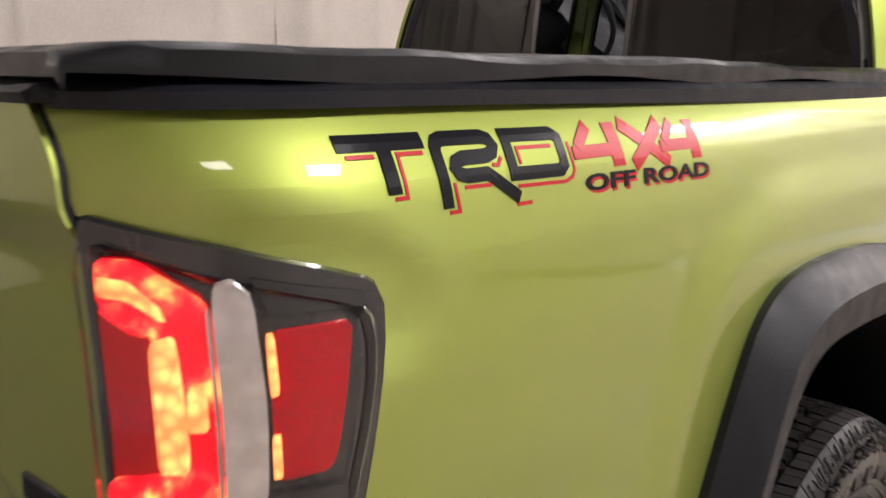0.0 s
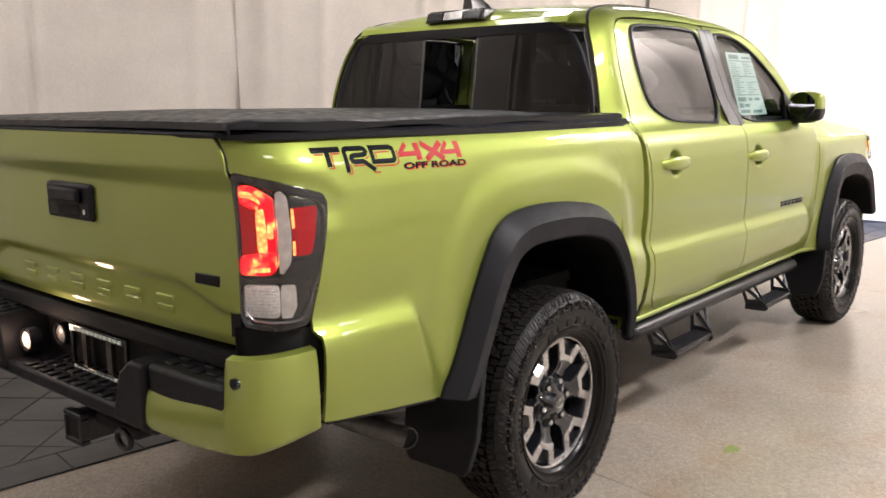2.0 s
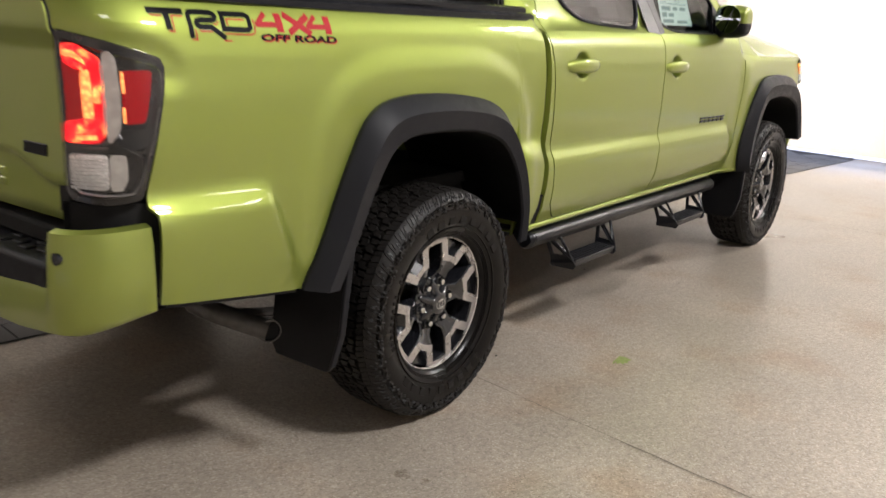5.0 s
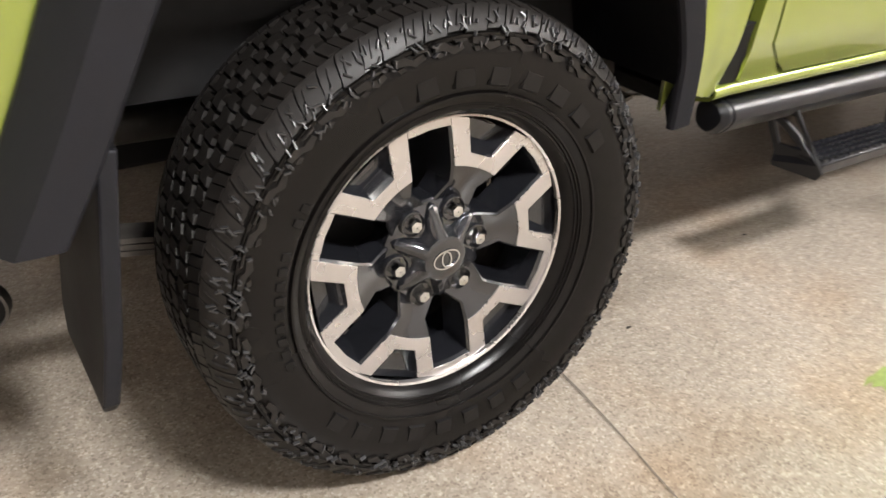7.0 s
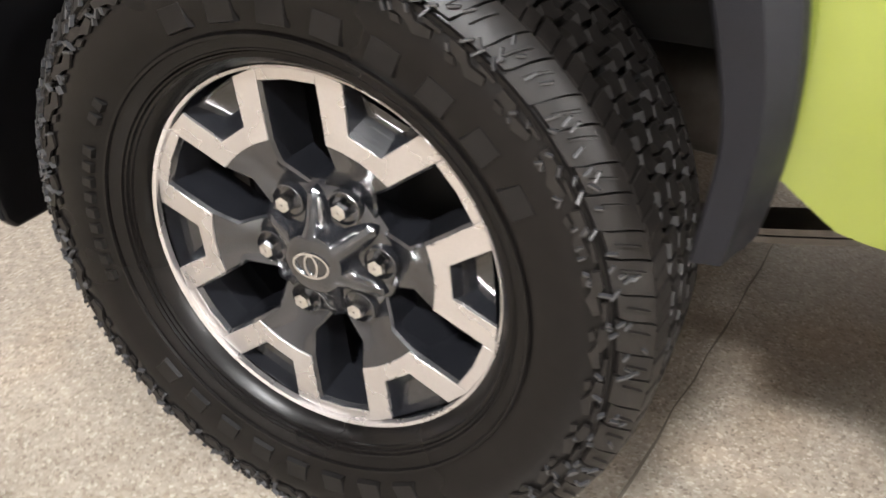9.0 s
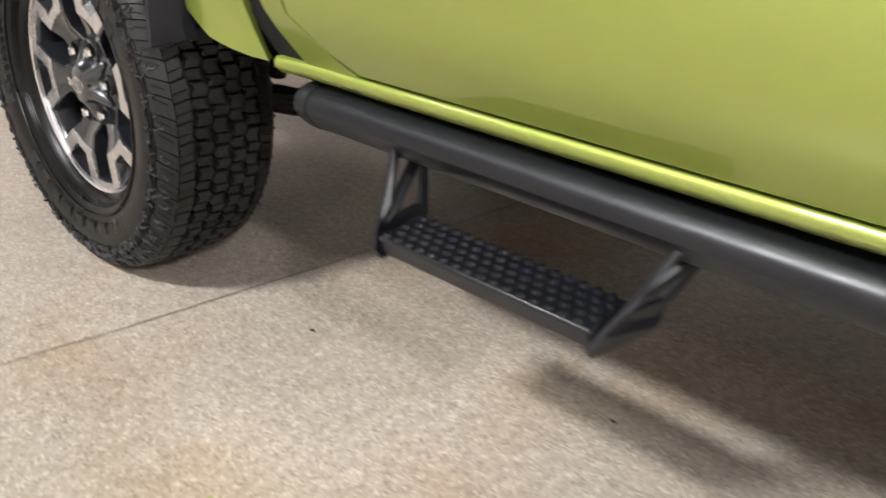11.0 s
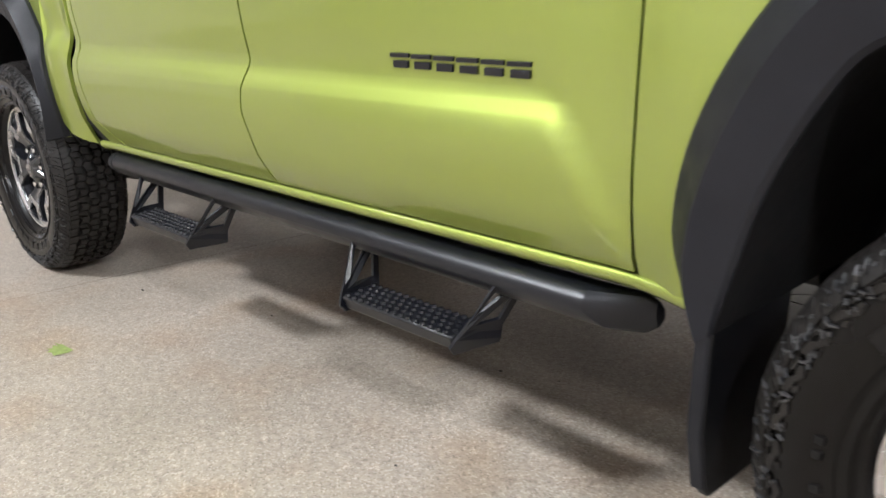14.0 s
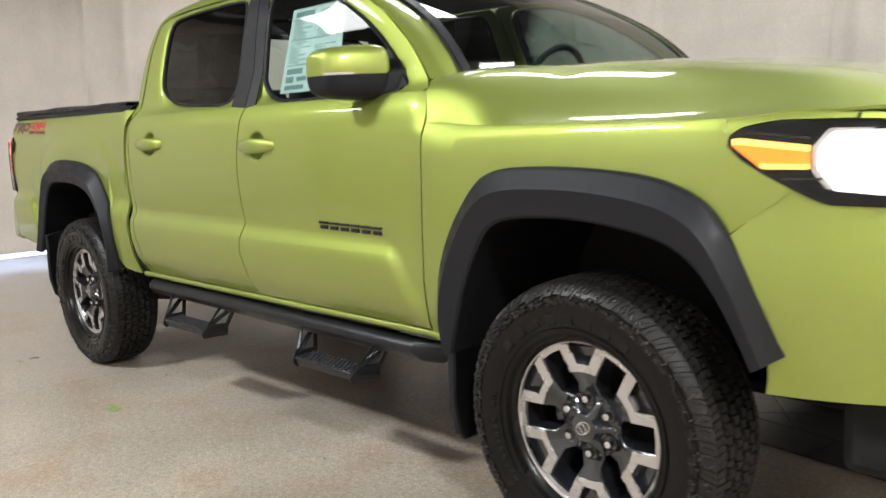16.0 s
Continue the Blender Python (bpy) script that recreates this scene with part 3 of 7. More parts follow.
FRONT_ARCH = [(2.782, 0.508), (2.750, 0.545), (2.728, 0.588), (2.717, 0.64), (2.737, 0.753), (2.801, 0.887), (2.905, 1.012), (2.977, 1.041), (3.062, 1.05), (3.243, 1.05), (3.448, 1.033), (3.56, 0.996), (3.622, 0.945), (3.698, 0.794), (3.755, 0.655)]
FRONT_INNER = [(2.806, 0.520), (2.815, 0.555), (2.835, 0.62), (2.868, 0.731), (2.952, 0.877), (3.0, 0.905), (3.055, 0.919), (3.239, 0.927), (3.431, 0.904), (3.531, 0.873), (3.599, 0.817), (3.663, 0.716), (3.707, 0.625)]


def arch_height(arch, x):
    p = rounded(arch, 80)
    return float(np.interp(x, p[:, 0], p[:, 1]))


REAR_MID = (rounded(REAR_ARCH, 60) * 0.6 + rounded(REAR_INNER, 60) * 0.4).tolist()
FRONT_MID = (rounded(FRONT_ARCH, 60) * 0.6 + rounded(FRONT_INNER, 60) * 0.4).tolist()


def cover_line(x):
    return 1.312 - 0.010 * (x + 1.18) / 1.75


def rail_rise(x):
    return 0.009 * smoothstep(-0.10, -1.0, x)


def rail_z(x):
    return cover_line(x) + rail_rise(x)


def light_edge(z):
    """Where the side of the bed meets the tail lamp and the bumper."""
    return float(np.interp(z, [0.5, 0.855, 0.86, 1.16, 1.176, 1.229, 1.240, 1.35], [-1.045, -1.045, -1.060, -1.000, -1.012, -1.178, -1.1793, -1.1793]))


def bed_side(s):
    n = 34
    zs = sorted(set(np.linspace(0, 1, n)) | set((np.array([0.85, 0.858, 1.165, 1.18, 1.19, 1.20, 1.21, 1.22, 1.23, 1.24, 1.25]) - 0.640) / 0.672))
    def column(x, low):
        return [(x, low + (rail_z(x) - low) * u) for u in zs]
    xs0 = -0.64
    lowa = lambda x: float(np.interp(x, [-1.19, -1.04, -0.83, -0.61], [0.64, 0.63, 0.60, 0.57]))
    rows = []
    for t in np.linspace(0, 1, 22):
        rows.append([])
        for u in zs:
            z0 = 0.640 + (1.312 - 0.640) * u
            xl = light_edge(z0)
            x = xl + (xs0 - xl) * (1 - (1 - t) ** 1.0)
            low = lowa(x)
            rows[-1].append((x, low + (rail_z(x) - low) * u))
    for x in np.r_[np.linspace(-0.62, -0.36, 12), np.linspace(-0.33, 0.30, 16), np.linspace(0.33, 0.44, 8), np.linspace(0.45, 0.586, 7)]:
        if x < 0.44:
            low = arch_height(REAR_MID, x) if x > -0.6 else 0.575
        else:
            low = float(np.interp(x, [0.44, 0.50, 0.586], [0.60, 0.555, 0.53]))
        rows.append(column(x, low))
    panel("bed_side", rows, s)
    rows = [[(x, s * (half_width(x, lowa(x)) - 0.004), lowa(x) + 0.003), (x, s * (half_width(x, lowa(x)) - 0.008), lowa(x) - 0.010), (x, s * (half_width(x, lowa(x)) - 0.040), lowa(x) - 0.012)] for x in np.linspace(-1.03, -0.62, 18)]
    Build().grid(rows, flip=(s < 0)).part("lower_flange", PLASTIC, truck, "black lower edge of the bed side", solid=0.003)


both_sides(bed_side)


def flare(arch, inner, name, s):
    a, i = rounded(arch, 56), rounded(inner, 56)
    rows = []
    for p, q in zip(a, i):
        wa = max(half_width(*p), 0.875)
        m1, m2 = p * 0.95 + q * 0.05, p * 0.58 + q * 0.42
        rows.append([(p[0], s * (wa - 0.01), p[1]), (p[0], s * (wa + 0.012), p[1]), (m1[0], s * (wa + 0.020), m1[1]), (m2[0], s * 0.956, m2[1]), (q[0] * 0.94 + p[0] * 0.06, s * 0.947, q[1] * 0.94 + p[1] * 0.06),
                     (q[0], s * 0.940, q[1]), (q[0], s * 0.932, q[1]), (q[0] * 0.9 + p[0] * 0.1, s * 0.930, q[1] * 0.9 + p[1] * 0.1)])
    b = Build().grid(rows, flip=(s < 0))
    for end in (rows[0], rows[-1]):
        b.grid([[end[0], end[1], end[2], end[3]], [end[7], end[6], end[5], end[4]]])
    b.part(name, PLASTIC, truck, "dark grey grained plastic wheel flare", sharp=14)


both_sides(lambda s: flare(REAR_ARCH, REAR_INNER, "wheel_flare", s))
both_sides(lambda s: flare(FRONT_ARCH, FRONT_INNER, "wheel_flare", s))


def liner(inner, s, low, deep):
    """The arched inner housing over a wheel; it is open below."""
    p = rounded(inner, 40)
    p = p[p[:, 1] >= low]
    rows = [[(x, s * w, z) for x, z in p] for w in (0.934, 0.7, 0.55, deep)]
    b = Build().grid(rows, flip=(s > 0))
    b.part("wheel_liner", LINERFELT, truck, "black inner wheel housing", sharp=60)


both_sides(lambda s: liner(REAR_INNER, s, 0.57, 0.45))
both_sides(lambda s: liner(FRONT_INNER, s, 0.0, 0.42))

# doors: lower skin by rows, upper frame as a ring round the glass
BELT = 1.262
REAR_DOOR_R = [(0.545, 0.80), (0.56, 0.755), (0.62, 0.685), (0.75, 0.661), (1.0, 0.652), (1.15, 0.645), (1.262, 0.628)]
SPLIT = [(0.545, 1.628), (0.62, 1.622), (0.72, 1.604), (0.78, 1.612), (0.83, 1.625), (0.90, 1.618), (1.03, 1.612), (1.262, 1.632)]
FRONT_DOOR_F = [(0.545, 2.628), (0.78, 2.647), (1.03, 2.669), (1.20, 2.667), (1.262, 2.647)]


def edge(tab, z):
    return float(np.interp(z, [t[0] for t in tab], [t[1] for t in tab]))


GAP = 0.0032
REAR_UPPER = [(0.628, 1.262), (0.640, 1.36), (0.635, 1.45), (0.645, 1.58), (0.68, 1.675), (0.74, 1.708), (0.95, 1.722), (1.36, 1.726), (1.535, 1.722), (1.556, 1.60), (1.632, 1.262)]
REAR_GLASS = [(1.02, 1.297), (0.93, 1.318), (0.83, 1.362), (0.80, 1.42), (0.785, 1.55), (0.79, 1.655), (0.83, 1.692), (1.1, 1.702), (1.40, 1.700), (1.465, 1.685), (1.48, 1.55), (1.515, 1.275), (1.25, 1.285)]
FRONT_UPPER = [(1.632, 1.262), (1.556, 1.60), (1.535, 1.722), (1.72, 1.722), (1.93, 1.712), (2.13, 1.654), (2.35, 1.540), (2.495, 1.428), (2.570, 1.358), (2.622, 1.296), (2.647, 1.262)]
FRONT_GLASS = [(1.690, 1.276), (1.640, 1.50), (1.618, 1.675), (1.66, 1.694), (1.80, 1.692), (1.92, 1.674), (2.10, 1.608), (2.29, 1.503), (2.43, 1.398), (2.530, 1.300), (2.51, 1.268), (2.1, 1.268)]


def ring(outer, inner, s, n=72, off_in=-0.012):
    o, i = rounded(outer, n, 0, True), rounded(inner, n, 2, True)
    c = i.mean(0)
    ang = lambda p: np.arctan2((p[:, 1] - c[1]) * 1.8, p[:, 0] - c[0])
    o = o[np.argsort(ang(o))]
    i = i[np.argsort(ang(i))]
    rows = []
    for u, off in ((0, -0.0006), (0.35, 0.0), (0.7, 0.0), (0.9, -0.001), (1.0, off_in)):
        rows.append([skin(*(a * (1 - u) + b_ * u), s, off) for a, b_ in zip(o, i)])
    return rows


def door(name, left, right, upper, glass, s, label, handle_x, tint):
    hx, hz = handle_x, (1.140 if handle_x < 1 else 1.120)
    zs = sorted(set(np.linspace(0.545, BELT + 0.005, 30)) | {0.775, 0.80, 0.815, 0.83, 0.845, 0.86} | set(np.linspace(hz - 0.064, hz + 0.064, 17)))

    def dent(x, z):
        """The hollow behind the handle."""
        r = math.hypot((x - hx) / 0.064, (z - hz) / 0.056)
        return -0.024 * smoothstep(1.0, 0.45, r)

    rows = []
    for z in zs:
        xl, xr = edge(left, z) + GAP, edge(right, z) - GAP
        xs = sorted(list(xl + (xr - xl) * np.linspace(0, 1, 24)) + list(np.linspace(hx - 0.072, hx + 0.072, 19)) + ([xr - 0.20 + 0.0098 * k for k in range(20)] if hx > 1 else []))
        rows.append([(x, s * (half_width(x, z) + dent(x, z)), z) for x in xs])
    b = Build().grid(rows, flip=(s > 0))
    d = b.part(name, PAINT, truck, label, solid=0.012, sharp=50)
    up = np.array(upper, float)
    cen = up.mean(0)
    shrunk = [tuple(cen + (p - cen) * (1 - 2 * GAP / np.linalg.norm(p - cen))) for p in up]
    shrunk = [(x, max(z, BELT)) for x, z in shrunk]
    b = Build().grid(ring(shrunk, glass, s), flip=(s < 0), close=True)
    b.part("window_frame", PAINT, d, solid=0.01, sharp=50)
    # black seal and the pane
    g = rounded(glass, 72, 2, True)
    gc = g.mean(0)
    rows = [[skin(*(gc + (p - gc) * k), s, off) for p in g] for k, off in ((1.0, -0.002), (0.985, 0.002), (0.955, 0.0), (0.95, -0.014))]
    Build().grid(rows, flip=(s < 0), close=True).part("window_seal", PLASTIC, d, "black rubber window seal", solid=0.004)
    rows = [[skin(*(gc + (p - gc) * k), s, -0.008) for p in g] for k in (0.97, 0.7, 0.4, 0.1)]
    pane = Build().grid(rows, flip=(s < 0), close=True)
    pane.poly([pane.v[-72 + j] for j in range(72)], flip=(s < 0))
    po = pane.part("window_pane", tint, d, "tinted side window glass")
    po.visible_shadow = False
    # black strip beside the post between the doors
    post = [((1.515, 1.272), (1.630, 1.264)), ((1.500, 1.40), (1.600, 1.40)), ((1.480, 1.55), (1.566, 1.55)), ((1.468, 1.68), (1.543, 1.68)), ((1.466, 1.705), (1.538, 1.705))] if handle_x < 1 else [((1.634, 1.264), (1.692, 1.272)), ((1.604, 1.40), (1.665, 1.40)), ((1.570, 1.55), (1.636, 1.55)), ((1.547, 1.68), (1.618, 1.68)), ((1.542, 1.705), (1.63, 1.705))]
    rows = [[skin(a_[0] + (c_[0] - a_[0]) * u, a_[1] + (c_[1] - a_[1]) * u, s, 0.003) for u in np.linspace(0, 1, 5)] for a_, c_ in post]
    Build().grid(rows, flip=(s > 0)).part("post_trim", SATIN, d, "black door post trim", solid=0.004)
    # handle: a bowl in the skin and a bowed grip
    rows = []
    for u in np.linspace(0, 1, 15):
        x = hx - 0.125 + 0.25 * u
        bow = 0.034 * math.sin(math.pi * u) ** 0.45 + 0.002
        h = 0.027 * (0.45 + 0.55 * math.sin(math.pi * u) ** 0.6)
        w = half_width(x, hz)
        rows.append([(x, s * (w + bow - 0.016 + 0.012 * math.cos(t)), hz + h * math.sin(t)) for t in np.linspace(0, 2 * math.pi, 12, endpoint=False)])
    Build().grid(rows, flip=(s > 0), close=True).part("door_handle", PAINT, d, "body-coloured door handle")
    return d


def doors(s):
    door("rear_door", REAR_DOOR_R, SPLIT, REAR_UPPER, REAR_GLASS, s, "lime green rear door", 0.860, MIDGLASS)
    door("front_door", SPLIT, FRONT_DOOR_F, FRONT_UPPER, FRONT_GLASS, s, "lime green front door", 1.755, GREENGLASS)


both_sides(doors)

# cab: rear corner, rocker, pillars and roof
ROOF_LINE = [(0.505, 0.745, 1.30), (0.515, 0.730, 1.42), (0.54, 0.688, 1.57), (0.575, 0.635, 1.685), (0.65, 0.595, 1.742), (0.85, 0.572, 1.775), (1.15, 0.566, 1.787), (1.50, 0.570, 1.780), (1.78, 0.580, 1.760), (1.98, 0.595, 1.722), (2.22, 0.624, 1.628), (2.43, 0.652, 1.518), (2.555, 0.678, 1.420), (2.660, 0.705, 1.302)]
DOOR_LINE = [(0.628, 1.262), (0.640, 1.36), (0.635, 1.45), (0.645, 1.58), (0.68, 1.675), (0.74, 1.708), (0.95, 1.722), (1.36, 1.726), (1.535, 1.722), (1.72, 1.722), (1.93, 1.712), (2.13, 1.654), (2.35, 1.540), (2.495, 1.428), (2.570, 1.358), (2.622, 1.296), (2.647, 1.262)]


def cab_side(s):
    # strip from the doors' upper edge to the edge of roof and glass
    a = rounded([(x - (0.004 if x < 0.7 else 0), z + (0.004 if 0.7 <= x else 0)) for x, z in DOOR_LINE], 60, 1)
    c = rounded(ROOF_LINE, 60, 2)
    rows = []
    for u in np.linspace(0, 1, 7):
        r = []
        for p, q in zip(a, c):
            pa = np.array(skin(p[0], p[1], 1))
            pb = np.array([q[0], q[1], q[2]])
            pt = pa * (1 - u) + pb * u
            pt[1] += 0.012 * math.sin(math.pi * u)
            pt[2] += 0.006 * math.sin(math.pi * u)
            r.append((pt[0], s * pt[1], pt[2]))
        rows.append(r)
    Build().grid(rows, flip=(s > 0)).part("cab_side", PAINT, truck, solid=0.01, sharp=60)
    lining = [[(x, y * 0.965, z - 0.012) for x, y, z in r] for r in rows]
    Build().grid(lining, flip=(s < 0)).part("pillar_lining", LINING, truck, "grey inner pillar lining", solid=0.004)
    # lower rear corner between bed and door
    rows = []
    for z in np.linspace(0.53, 1.27, 26):
        xr = edge(REAR_DOOR_R, z) - GAP
        x0 = float(np.interp(z, [0.53, 0.565, 0.60, 0.66], [0.668, 0.650, 0.632, 0.618]))
        rows.append([(min(x, xr), s * (half_width(max(x, 0.6), z) - (0.0 if k else 0.02)), z) for k, x in enumerate((x0, x0 + 0.004, x0 + 0.012, xr))])
    Build().grid(rows, flip=(s > 0)).part("cab_corner", PAINT, truck, solid=0.01, sharp=60)
    # black filler and splash guard in the gap between bed and cab
    rows = [[(x, s * (half_width(0.60, z) - 0.026), z) for x in (0.560, 0.640)] for z in np.linspace(0.56, 1.27, 12)]
    Build().grid(rows).part("gap_seal", UNDER, truck, solid=0.01)
    o = [(0.570, 0.606), (0.588, 0.610), (0.600, 0.662), (0.622, 0.667), (0.636, 0.602), (0.656, 0.566), (0.664, 0.535), (0.640, 0.522), (0.606, 0.516), (0.588, 0.55)]
    g = Build().prism([(x, s * (half_width(0.62, z) - 0.05), z) for x, z in o], [(x, s * (half_width(0.62, z) - 0.006), z) for x, z in o])
    normalise(g).part("splash_guard", UNDER, truck, "black rubber splash guard behind the cab")
    # back of the cab beside the window, facing the bed
    rows = [[(0.602, s * w, z) for w in (half_width(0.61, z) - 0.02, 0.4, 0.0)] for z in np.linspace(0.53, 1.30, 8)]
    Build().grid(rows, flip=(s < 0)).part("cab_back", PAINT, truck, solid=0.01)
    # rocker below the doors
    rows = []
    for x in np.linspace(0.60, 2.735, 40):
        rows.append([(x, s * (half_width(x, 0.545) + dy), z) for dy, z in ((-0.03, 0.541), (-0.004, 0.540), (0.001, 0.534), (0.000, 0.524), (-0.012, 0.513), (-0.05, 0.503), (-0.12, 0.500))])
    Build().grid(rows, flip=(s < 0)).part("rocker", PAINT, truck, solid=0.006, sharp=60)


both_sides(cab_side)

line = rounded(ROOF_LINE, 60, 2)
top = line[(line[:, 2] > 1.70)]
rows = []
for x, w, z in line:
    if z < 1.655 or x > 2.0:
        continue
    rows.append([(x - 0.03 * (1 - t * t) * (1 if x < 0.7 else 0), w * t, z + 0.028 * (1 - t * t)) for t in np.linspace(-1, 1, 25)])
Build().grid(rows, flip=True).part("roof", PAINT, truck, "lime green roof panel", solid=0.01, sharp=50)
Build().grid([[(x, y, z - 0.03) for x, y, z in r] for r in rows]).part("headliner", LINING, truck, "grey cab headliner", solid=0.004)


def ditch(s):
    rows = []
    for x, w, z in line:
        if z < 1.655 or x > 2.0:
            continue
        rows.append([(x - 0.004, s * (w + d), z + h) for d, h in ((0.006, -0.006), (0.005, 0.001), (-0.007, 0.004), (-0.008, -0.002))])
    Build().grid(rows, flip=(s > 0)).part("roof_ditch_trim", PLASTIC, truck, "black roof gutter strip", solid=0.002)


both_sides(ditch)

# front fender, hood, windscreen
def crease_z(x):
    return float(np.interp(x, [2.65, 2.9, 3.2, 3.45, 3.65, 3.75, 3.9, 4.1], [1.175, 1.156, 1.151, 1.147, 1.148, 1.155, 1.148, 1.11]))


def lamp_low(x):
    return float(np.interp(x, [3.632, 3.66, 3.706, 3.761, 3.797, 3.831, 3.919, 4.10], [1.093, 1.065, 1.035, 1.004, 0.984, 0.971, 0.966, 0.955]))


def lamp_top(x):
    return float(np.interp(x, [3.632, 3.640, 3.662, 3.70, 3.738, 3.838, 3.912, 4.10], [1.106, 1.115, 1.128, 1.136, 1.140, 1.139, 1.135, 1.10]))


def fender(s):
    rows = []
    for x in np.r_[np.linspace(2.668, 2.74, 5), np.linspace(2.76, 3.5, 26), np.linspace(3.53, 3.772, 14)]:
        if x < 2.75:
            low = 0.53
        elif x < 3.70:
            low = arch_height(FRONT_MID, x)
        else:
            low = 0.9
        if x > 3.60:
            low = max(low, 0.906 + (x - 3.637) * 0.732)
        top = crease_z(x) + 0.002
        if x > 3.632:
            top = max(min(top, lamp_low(x) - 0.001), low + 0.002)
        col = []
        for u in np.linspace(0, 1, 16):
            z = low + (top - low) * u
            e = edge(FRONT_DOOR_F, z) + GAP
            xx = e + (x - 2.668) * (2.76 - e) / (2.76 - 2.668) if x < 2.76 else x
            col.append((xx, z))
        rows.append(col)
    panel("front_fender", rows, s)


both_sides(fender)


def fender_flange(s):
    """The turned-in upper edge of the fender under the hood."""
    rows = [[(x, s * (half_width(x, crease_z(x)) - d), crease_z(x) + h) for d, h in ((0.0, 0.002), (0.010, 0.001), (0.05, -0.002))] for x in np.linspace(2.672, 3.87, 36)]
    Build().grid(rows).part("fender_flange", PAINT, truck, solid=0.004)


both_sides(fender_flange)


def hood_z(x, w):
    """Height of the hood over a place."""
    c = crease_z(x)
    mid = float(np.interp(x, [2.6, 2.75, 3.1, 3.4, 3.7, 3.95, 4.05], [1.335, 1.338, 1.332, 1.308, 1.265, 1.205, 1.14]))
    k = [0.0, 0.40, 0.57, 0.67, 0.75, 0.815, 0.845, 0.868, 0.882]
    h = [1.0, 0.96, 0.90, 0.76, 0.50, 0.20, 0.09, 0.03, 0.0]
    z = c + (mid - c) * float((np.interp(w - 0.02, k, h) + 2 * np.interp(w, k, h) + np.interp(w + 0.02, k, h)) / 4)
    lim = min(0.886, half_width(x, c) - 0.002)
    by_door = float(np.interp(w + (0.886 - lim) * (w / lim) ** 4, [0.0, 0.6, 0.71, 0.788, 0.818, 0.853, 0.873, 0.886], [mid, mid - 0.006, 1.322, 1.302, 1.287, 1.262, 1.222, 1.155]))
    t = smoothstep(3.02, 2.68, x)
    return z * (1 - t) + by_door * t


rows = []
for x in np.r_[np.linspace(2.60, 3.6, 28), np.linspace(3.64, 4.06, 14)]:
    xe = 2.672 + (x - 2.60) / 1.46 * (4.06 - 2.672)
    lim = min(0.886, half_width(xe, crease_z(xe)) - 0.001)
    r = []
    for t in np.linspace(-1, 1, 61):
        w = lim * t
        back = 2.705 + 0.06 * (1 - (w / 0.66) ** 2) if abs(w) < 0.66 else float(np.interp(abs(w), [0.66, 0.715, 0.80, 0.850, 0.872], [2.705, 2.666, 2.626, 2.652, 2.6705]))
        xx = back + (x - 2.60) / 1.46 * (4.06 - back)
        r.append((xx, w, hood_z(xx, abs(w))))
    rows.append(r)
Build().grid(rows, flip=False).part("hood", PAINT, truck, "lime green hood with a raised middle", solid=0.008, sharp=50)

line = rounded(ROOF_LINE, 60, 2)
front = [p for p in line if p[0] >= 1.955]
rows = [[(x + 0.05 * (1 - t * t), (w - 0.012) * t, z + 0.012 * (1 - t * t) + 0.004) for t in np.linspace(-1, 1, 25)] for x, w, z in front]
ws = Build().grid(rows, flip=True).part("windscreen", GREENGLASS, truck, "clear windscreen glass")
ws.visible_shadow = False
for s in (-1, 1):
    rows = [[(x + 0.012, s * (w - 0.004), z + 0.006), (x + 0.016, s * (w - 0.035), z + 0.010)] for x, w, z in front]
    Build().grid(rows, flip=(s < 0)).part("windscreen_trim", PLASTIC, truck, solid=0.006)
rows = [[(2.68 + 0.06 * (1 - t * t) + d, 0.68 * t, z) for t in np.linspace(-1, 1, 15)] for d, z in ((-0.05, 1.318), (0.03, 1.30), (0.09, 1.285))]
Build().grid(rows, flip=True).part("cowl", PLASTIC, truck, solid=0.01)

# dark seam behind the hood, from the door's corner to the windscreen
for s in (-1, 1):
    a, c = Vector((2.622, s * 0.802, 1.2975)), Vector((2.664, s * 0.712, 1.3060))
    rows = []
    for t in np.linspace(0, 1, 12):
        p = a.lerp(c, float(t)) + Vector((0, 0, 0.003 * math.sin(math.pi * t)))
        rows.append([tuple(p + Vector((-0.004, 0, 0.002))), tuple(p + Vector((0.004, 0, 0.0025)))])
    Build().grid(rows).part("hood_seam", UNDER, truck, "dark seam behind the hood", solid=0.004)

